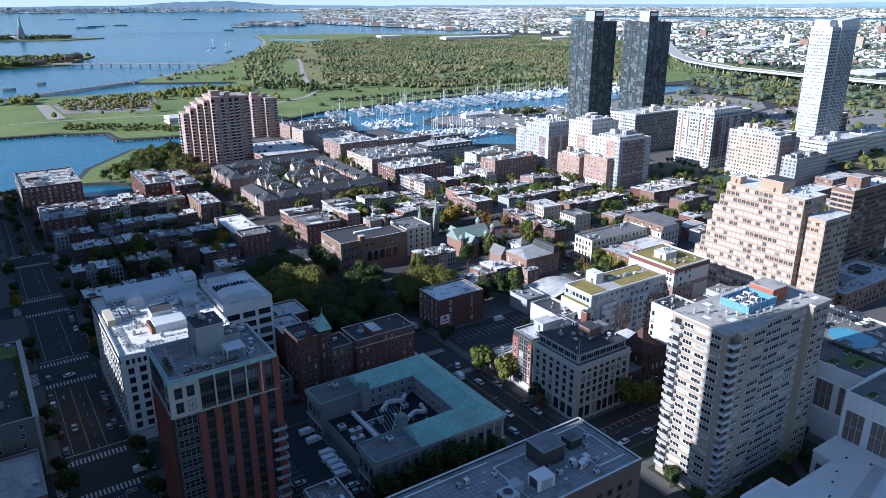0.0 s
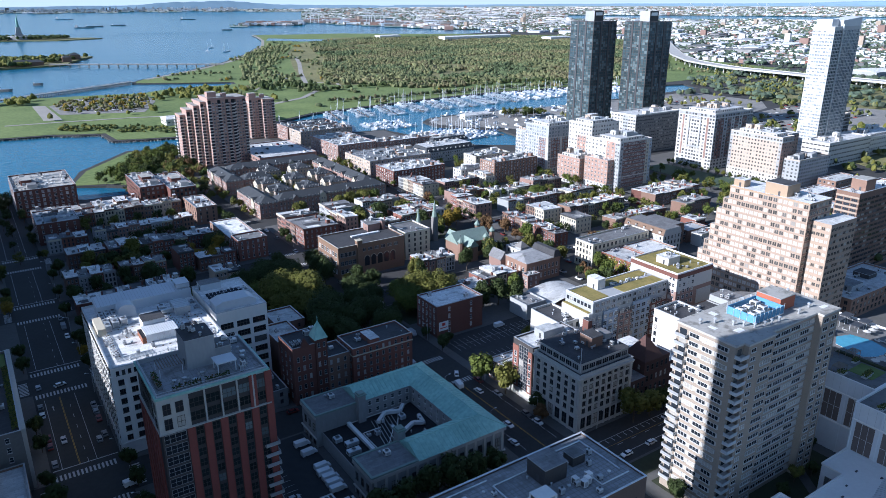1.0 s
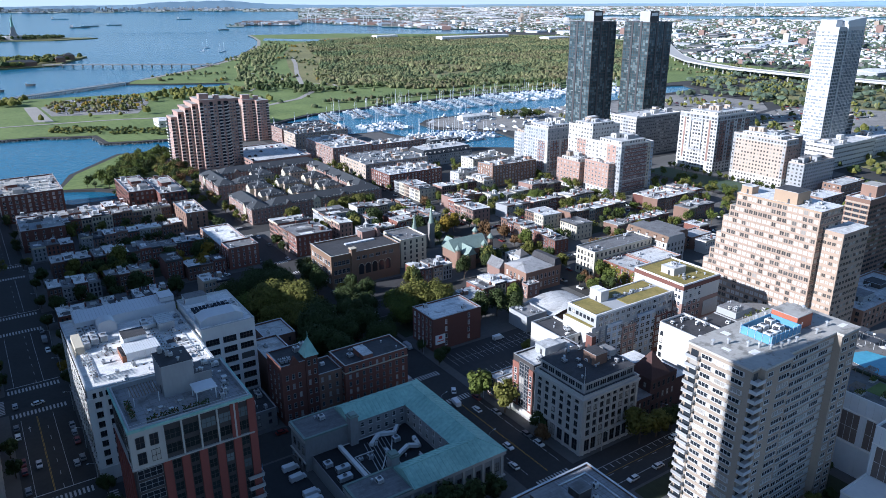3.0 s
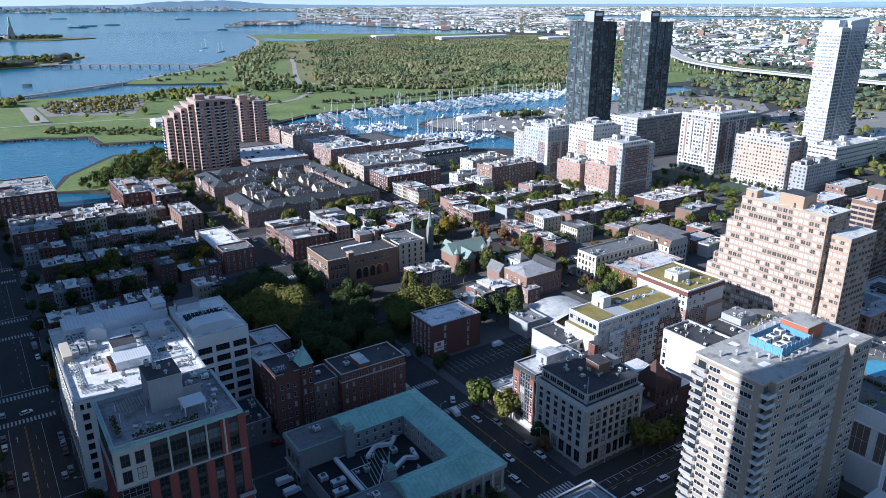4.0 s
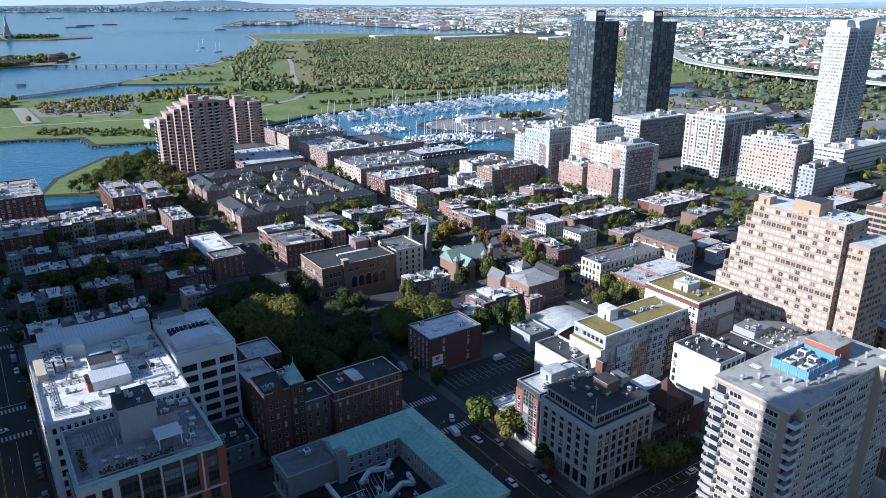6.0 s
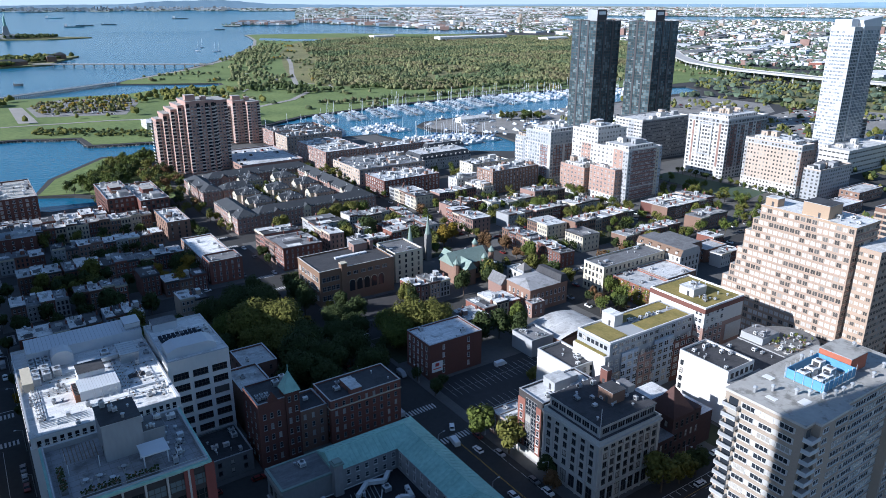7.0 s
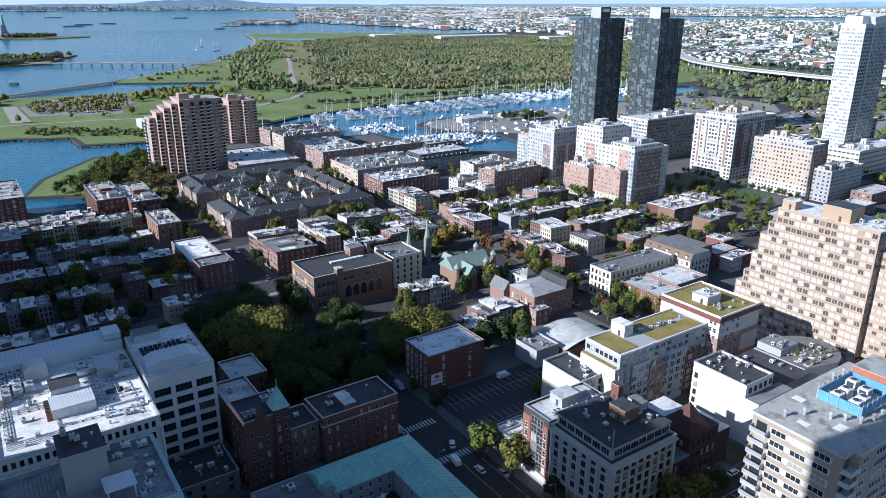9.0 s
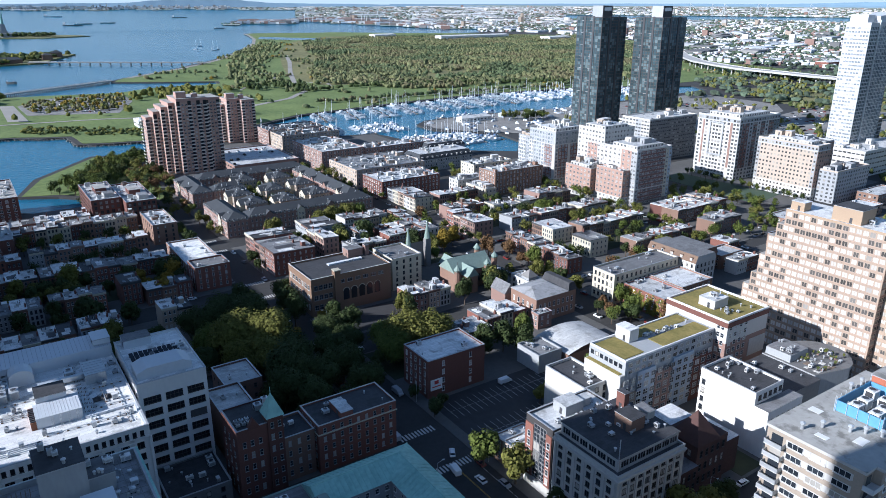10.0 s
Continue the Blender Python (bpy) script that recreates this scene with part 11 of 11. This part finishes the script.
for i, (x, y, a, p, v) in enumerate(((84, 211, 0, CAR_WHITE, True), (84, 205, 4, CAR_WHITE, True), (84.5, 195.5, 0, CAR_WHITE, True), (84, 192.2, 0, CAR_WHITE, True), (84.3, 189, 0, CAR_WHITE, True), (84.2, 185.8, 0, CAR_WHITE, True), (84, 182.5, 0, CAR_WHITE, True), (84.2, 176, 0, CAR_WHITE, False), (84, 172.6, 0, CAR_PAINT, False),
                                     (70.5, 180, 0, CAR_PAINT, False), (70.5, 186, 0, CAR_PAINT, False), (152, 214, 80, CAR_WHITE, True), (156, 206, 90, CAR_WHITE, False), (156.5, 222, 60, CAR_WHITE, False), (151, 181, 270, CAR_WHITE, False), (172, 211, 90, CAR_WHITE, False), (199, 248, 0, CAR_WHITE, True), (203, 153, 0, CAR_WHITE, False),
                                     (20, 303, 15, CAR_WHITE, False), (26.5, 254, 90, CAR_PAINT, False), (12.5, 305, 90, CAR_PAINT, False), (16, 260, 270, CAR_PAINT, False), (12.4, 200, 90, CAR_WHITE, True), (31, 222, 10, CAR_WHITE, True), (230, 158, 0, CAR_PAINT, False), (221, 160.6, 0, CAR_WHITE, False))):
    car(x, y, a, p, v, 0.21 if 66 < x < 88 or 167 < x < 224 and y > 206 else 0.02)
for x, ys in ((145.6, (166, 218)), (160.9, (164, 216)), (145.6, (240, 298)), (160.9, (240, 298)), (145.6, (320, 376)), (160.9, (320, 376)), (145.6, (400, 456)), (160.9, (400, 456)), (28.6, (240, 296)), (11.6, (240, 296)), (28.6, (320, 376)), (160.9, (478, 600)), (145.6, (478, 600))):
    y = ys[0]
    while y < ys[1]:
        if r.random() < 0.42 and y < 470:
            car(x, y, r.choice([90, 270]), r.choice([CAR_PAINT, CAR_PAINT, CAR_PAINT, CAR_WHITE, CAR_RED]), r.random() < 0.06)
        y += r.uniform(5.3, 6.6)
for y, xs in ((145, (166, 262)), (221.6, (90, 142)), (232.6, (70, 142)), (302.6, (165, 262)), (313, (165, 262)), (381.5, (165, 262)), (394.6, (90, 142))):
    x = xs[0]
    while x < xs[1]:
        if r.random() < 0.3:
            car(x, y, r.choice([0, 180]), r.choice([CAR_PAINT, CAR_PAINT, CAR_WHITE, CAR_RED]))
        x += r.uniform(5.4, 7.5)
# far car parks: too small to pick apart
s = Shape()
for poly, n in (([(770, 470), (1010, 480), (1040, 605), (805, 550)], 260), ([(118, 1175), (152, 1235), (252, 1220), (248, 1150), (214, 1050), (118, 1085)], 160), ([(600, 660), (900, 600), (980, 700), (800, 770)], 170), ([(226, 634), (278, 634), (278, 702), (226, 702)], 14), ([(620, 385), (670, 395), (690, 470), (640, 470)], 90), ([(500, 560), (540, 560), (590, 640), (540, 640)], 80), ([(415, 600), (432, 600), (432, 700), (418, 700)], 60)):
    for k in range(n):
        x, y = r.uniform(min(p[0] for p in poly), max(p[0] for p in poly)), r.uniform(min(p[1] for p in poly), max(p[1] for p in poly))
        x, y = round(x / 2.8) * 2.8, round(y / 16) * 16
        if in_poly(x, y, poly):
            z = 8.2 if y < 710 and x < 280 else 0.5 if y > 900 else 0.2
            s.box(x - 0.9, x + 0.9, y - 2.1, y + 2.1, z, z + 0.8, r.choice([CAR_PAINT, CAR_WHITE, CAR_WHITE, TYRE, CAR_RED]))
            s.box(x - 0.75, x + 0.75, y - 1.2, y + 0.9, z + 0.8, z + 1.35, GLASS_CAR)
for x in (272.4, 286.2, 405.0, 415.4):
    y = 205.0
    while y < 600:
        if r.random() < 0.55 and not any(a < y < b for a, b in ((298, 318), (378, 399), (446, 477))):
            s.box(x - 0.85, x + 0.85, y - 2.1, y + 2.1, 0.25, 0.95, r.choice([CAR_PAINT, CAR_PAINT, CAR_WHITE, TYRE, CAR_RED]))
            s.box(x - 0.72, x + 0.72, y - 1.2, y + 0.9, 0.95, 1.45, GLASS_CAR)
        y += r.uniform(5.2, 7)
for y in (301.6, 310.8, 382.0, 386.6, 448.2, 456.4, 163.0, 194.0):
    x = 290.0
    while x < 480:
        if r.random() < 0.5 and not 268 < x < 290 and not 402 < x < 418:
            s.box(x - 2.1, x + 2.1, y - 0.85, y + 0.85, 0.25, 0.95, r.choice([CAR_PAINT, CAR_PAINT, CAR_WHITE, TYRE, CAR_RED]))
            s.box(x - 1.2, x + 0.9, y - 0.72, y + 0.72, 0.95, 1.45, GLASS_CAR)
        x += r.uniform(5.4, 7.5)
s.obj("distant_cars", None, "rows of parked cars in far car parks", "cars", kind="stuff")


# ---- marina ----
BOATS = {}


def hull(s, L, W, h, mat):
    top = [(-L, -W * 0.8), (-L * 0.2, -W), (L * 0.5, -W * 0.8), (L, 0), (L * 0.5, W * 0.8), (-L * 0.2, W), (-L, W * 0.8)]
    low = [(a * 0.9, b * 0.55) for a, b in top]
    n = len(top)
    s.faces([(a, b, -0.3) for a, b in low] + [(a, b, h + (0.4 if a > 0 else 0)) for a, b in top], [(i, (i + 1) % n, n + (i + 1) % n, n + i) for i in range(n)] + [tuple(range(n, 2 * n))], mat)


def boat(x, y, turn, kind, size=1.0):
    m = pose(x, y, -2.0, 0, 0, turn) @ Matrix.Scale(size, 4)
    if kind in BOATS:
        return copy_thing(BOATS[kind], m)
    s = Shape()
    if kind == "sail":
        hull(s, 5.4, 1.5, 1.1, BOAT)
        o = s.obj("sailing_boat", None, "white moored sailing boat with a tall bare mast", "boat", "moored boats")
        s = Shape()
        s.box(-2.5, 1.8, -0.9, 0.9, 1.3, 1.8, BOAT)
        s.obj("cabin", o)
        s = Shape()
        s.bar((0.8, 0, 1.3), (0.8, 0, 18), 0.2, METAL_PALE)
        s.bar((0.8, 0, 2.8), (-4.2, 0, 2.8), 0.22, BOAT_BLUE)
        s.bar((0.8, 0, 16.5), (5.8, 0, 1.6), 0.05, METAL_GREY, 3)
        s.obj("mast", o, "tall pale mast with a covered boom")
    else:
        L = 5.4 if kind == "yacht" else 3.8
        hull(s, L, L * 0.29, 1.7, BOAT)
        o = s.obj("motor_boat", None, "white moored motor boat with a raised cabin", "boat", "moored boats")
        s = Shape()
        s.box(-L * 0.5, L * 0.35, -L * 0.2, L * 0.2, 1.7, 3.0, BOAT)
        s.box(-L * 0.3, L * 0.15, -L * 0.18, L * 0.18, 3.0, 4.0, BOAT)
        s.obj("cabin", o)
        s = Shape()
        s.box(-L * 0.2, L * 0.352, -L * 0.205, L * 0.205, 2.2, 2.7, GLASS_CAR)
        s.obj("window_strip", o, "dark cabin windows")
    o.matrix_basis = m
    BOATS[kind] = o
    return o


made = 0
rest = Shape()
# piers that run out from the far shore and from the wharf, boats berthed on both sides
PIERS = [((x, 910 + (x - 400) * 0.11 if x < 720 else 948 - (x - 720) * 0.09), (x - 18, (845 if x < 470 else 838 + (x - 470) * 0.05) if x < 900 else 815)) for x in range(425, 1010, 42)]
PIERS += [((x, 792 - (x - 300) * 0.35), (x + 16, 838 - (x - 300) * 0.2)) for x in (262, 300, 338, 376)] + [((x, 748), (x + 8, 800)) for x in (420, 448)] + [((540 + 40 * k, 795), (536 + 40 * k, 806)) for k in range(3)]
PIERS += [((445 + k * 24, 640 + k * 2), (440 + k * 22, 712 - k * 6)) for k in range(4)]
for a, b in PIERS:
    a, b = Vector(a), Vector(b)
    way = (b - a).normalized()
    out = Vector((-way.y, way.x))
    turn = math.degrees(math.atan2(out.y, out.x))
    s = Shape()
    e = out * 0.9
    s.prism([tuple(a - e), tuple(b - e), tuple(b + e), tuple(a + e)] if out.cross(way) < 0 else [tuple(a + e), tuple(b + e), tuple(b - e), tuple(a - e)], -1.8, -1.3, TIMBER)
    s.obj("floating_dock", None, "long narrow timber floating dock", "dock", "marina docks")
    run = 5.0
    while run < (b - a).length:
        for side in (-1, 1):
            big = r.uniform(0.75, 1.25)
            c = a + way * (run + r.uniform(-0.5, 0.5)) + out * side * (1.6 + 6.0 * big)
            if r.random() < 0.1 or in_poly(c.x, c.y, SHORE) or in_poly(*(c + out * side * 6), SHORE):
                continue
            if made < 170 and run > 12:
                boat(c.x, c.y, turn + (0 if side > 0 else 180) + r.uniform(-3, 3), r.choice(["sail", "motor", "yacht", "yacht"]), big)
                made += 1
            else:
                q = 6.4 * big
                f = out * side
                top = [c + f * q * u + way * q * v for u, v in ((-1, -0.26), (-1, 0.26), (0.3, 0.3), (1, 0), (0.3, -0.3))]
                if f.cross(way) > 0:
                    top = top[::-1]
                rest.prism([tuple(v) for v in top[::-1]], -2, -0.2, BOAT)
                u = q * 0.22
                rest.box(c.x - u, c.x + u, c.y - u * 1.6, c.y + u, -0.2, r.uniform(0.7, 2.2), BOAT if r.random() < 0.8 else BOAT_BLUE)
                rest.box(c.x - u * 0.7, c.x + u * 0.7, c.y - u, c.y + u * 1.05, 0.2, 0.6, GLASS_CAR)
                if r.random() < 0.45:
                    rest.bar((c.x, c.y, -0.3), (c.x, c.y, r.uniform(12, 22)), 0.2, BOAT, 4)
        run += r.uniform(5.2, 7.5)
for k in range(120):
    x, y = r.uniform(492, 760), r.uniform(660, 782)
    if not in_poly(x, y, SHORE) or not in_poly(x, y + 4, SHORE) or (520 < x < 640 and 738 < y < 766):
        continue
    q, t = r.uniform(2.4, 5.0), r.choice([0.2, 1.7, 3.2, 4.8]) + r.uniform(-0.3, 0.3)
    c, e = math.cos(t), math.sin(t)
    rest.prism([(x + (u * c - v * e) * q, y + (u * e + v * c) * q) for u, v in ((-1, -0.28), (0.3, -0.3), (1, 0), (0.3, 0.3), (-1, 0.28))], 0.3, 1.9, BOAT)
    rest.prism([(x + (u * c - v * e) * q, y + (u * e + v * c) * q) for u, v in ((-0.6, -0.18), (0.2, -0.18), (0.2, 0.18), (-0.6, 0.18))], 1.9, r.uniform(2.4, 3.4), r.choice([BOAT, BOAT, BOAT_BLUE]))
    if r.random() < 0.3:
        rest.bar((x, y, 1.5), (x, y, r.uniform(10, 16)), 0.12, METAL_PALE, 4)
rest.obj("moored_boats", None, "crowded white boats moored along the far docks", "boats", kind="stuff")
for x, y, k in ((690, 2330, "sail"), (640, 2200, "sail"), (670, 2130, "sail"), (690, 2160, "sail")):
    boat(x, y, r.uniform(0, 360), k).matrix_basis = pose(x, y, -2, 0, 0, r.uniform(0, 360)) @ Matrix.Scale(1.5, 4)
# boats laid up on the hard
for k in range(14):
    x, y = r.uniform(870, 1000), r.uniform(900, 925) - r.uniform(0, 40)
    b = boat(x, y, r.uniform(0, 360), "yacht")
    b.location.z = 0.6 if in_poly(x, y, SHORE) else -2.0
# barges and ships at anchor in the bay
for x, y, L, lab in ((75, 1430, 26, "long dark flat barge"), (130, 1500, 20, "long dark flat barge"), (620, 4300, 120, "dark ship lying at anchor"), (700, 4500, 110, "dark ship lying at anchor"), (840, 4600, 100, "dark ship lying at anchor"), (1500, 5600, 130, "dark cargo ship under way"), (1150, 3600, 60, "dark barge in the bay"), (760, 6200, 150, "white ship in the bay")):
    o = new("ship" if L > 50 else "barge")
    px, py, pz = far(x, y, -2)
    k = (EYE_Z - pz) / EYE_Z if pz > 0 else 1.0
    o.location = (px, py, pz)
    tagged(o, lab + " on the open water", "ship" if L > 50 else "barge")
    s = Shape()
    L *= 0.42
    hull(s, L * k, L * 0.13 * k, 4 * k, BOAT if "white" in lab else CONCRETE_DARK)
    s.obj("hull", o)
    s = Shape()
    s.box(-L * 0.9 * k, -L * 0.65 * k, -L * 0.09 * k, L * 0.09 * k, 4 * k, 16 * k if L > 50 else 6 * k, BOAT)
    s.obj("wheelhouse", o)
    o.rotation_euler = (0, 0, radians(-20))

# marina sheds, terminal halls, and warehouses across the park
for x0, x1, y0, y1, h, mat, lab in ((535, 578, 748, 760, 5, WHITE_PAINT, "white tent-roofed marina shed"), (600, 618, 752, 762, 4, STUCCO_BLUE, "pale blue boatyard shed"), (300, 332, 880, 905, 9, STUCCO_WHITE, "white waterside hall with a green roof"), (210, 240, 912, 940, 8, STUCCO_WHITE, "long white waterside hall"), (1480, 1780, 2200, 2240, 14, WHITE_PAINT, "very long low white warehouse beyond the park"), (1800, 1900, 2000, 2050, 12, WHITE_PAINT, "low white warehouse beyond the park"), (1350, 1440, 2440, 2480, 12, WHITE_PAINT, "low white warehouse beyond the park"),
                                 (1150, 1215, 1150, 1180, 12, WHITE_PAINT, "white boat storage shed"), (1450, 1530, 700, 760, 12, STUCCO_GREY, "long grey office block beyond the park"), (1500, 1540, 560, 600, 22, BRICK_PALE, "pale apartment block beyond the park"), (1600, 1660, 900, 930, 12, BRICK_RED, "red brick depot beyond the park")):
    o = thing("warehouse", (x0 + x1) / 2, (y0 + y1) / 2, 0.3, lab, "warehouse")
    s = Shape()
    s.box(x0, x1, y0, y1, 0.3, h, mat)
    put(s, "wall", o)
    s = Shape()
    s.hip(x0, x1, y0, y1, h, h + 2.5, COPPER if "green" in lab else ROOF_WHITE, 0.6, 4)
    put(s, "roof", o)
    windows(o, "x", x0, spread(y0 + 1, y1 - 1, max(2, int((y1 - y0) / 5)), h * 0.5, 3, 1), 2.5, 1.6, FRAME_GREY, 1, 1, False, False)
    windows(o, "y", y0, spread(x0 + 1, x1 - 1, max(2, int((x1 - x0) / 5)), h * 0.5, 3, 1), 2.5, 1.6, FRAME_GREY, 1, 1, False, False)

# ---- street lamps and signals ----
def lamp(x, y, turn):
    o = thing("street_lamp", x, y, 0.15, "grey street lamp on a tall pole with an arm", "street lamp", "street lamps")
    s = Shape()
    s.tube(x, y, 0.15, 8.5, 0.12, 0.07, METAL_GREY, 6)
    put(s, "pole", o)
    a = radians(turn)
    s = Shape()
    s.bar((x, y, 8.4), (x + math.cos(a) * 1.9, y + math.sin(a) * 1.9, 8.9), 0.05, METAL_GREY)
    put(s, "arm", o)
    s = Shape()
    hx, hy = x + math.cos(a) * 2.1, y + math.sin(a) * 2.1
    s.box(hx - 0.35, hx + 0.35, hy - 0.18, hy + 0.18, 8.82, 9.0, METAL_PALE)
    put(s, "lantern", o)


for y in (176, 205, 238, 262, 290, 322, 352, 402, 440):
    lamp(30.6, y, 180)
    lamp(143.5, y + 6, 0)
for y in (180, 212, 255, 330, 410):
    lamp(163.6, y, 180)
for x in (176, 206, 236):
    lamp(x, 161.8, 270)
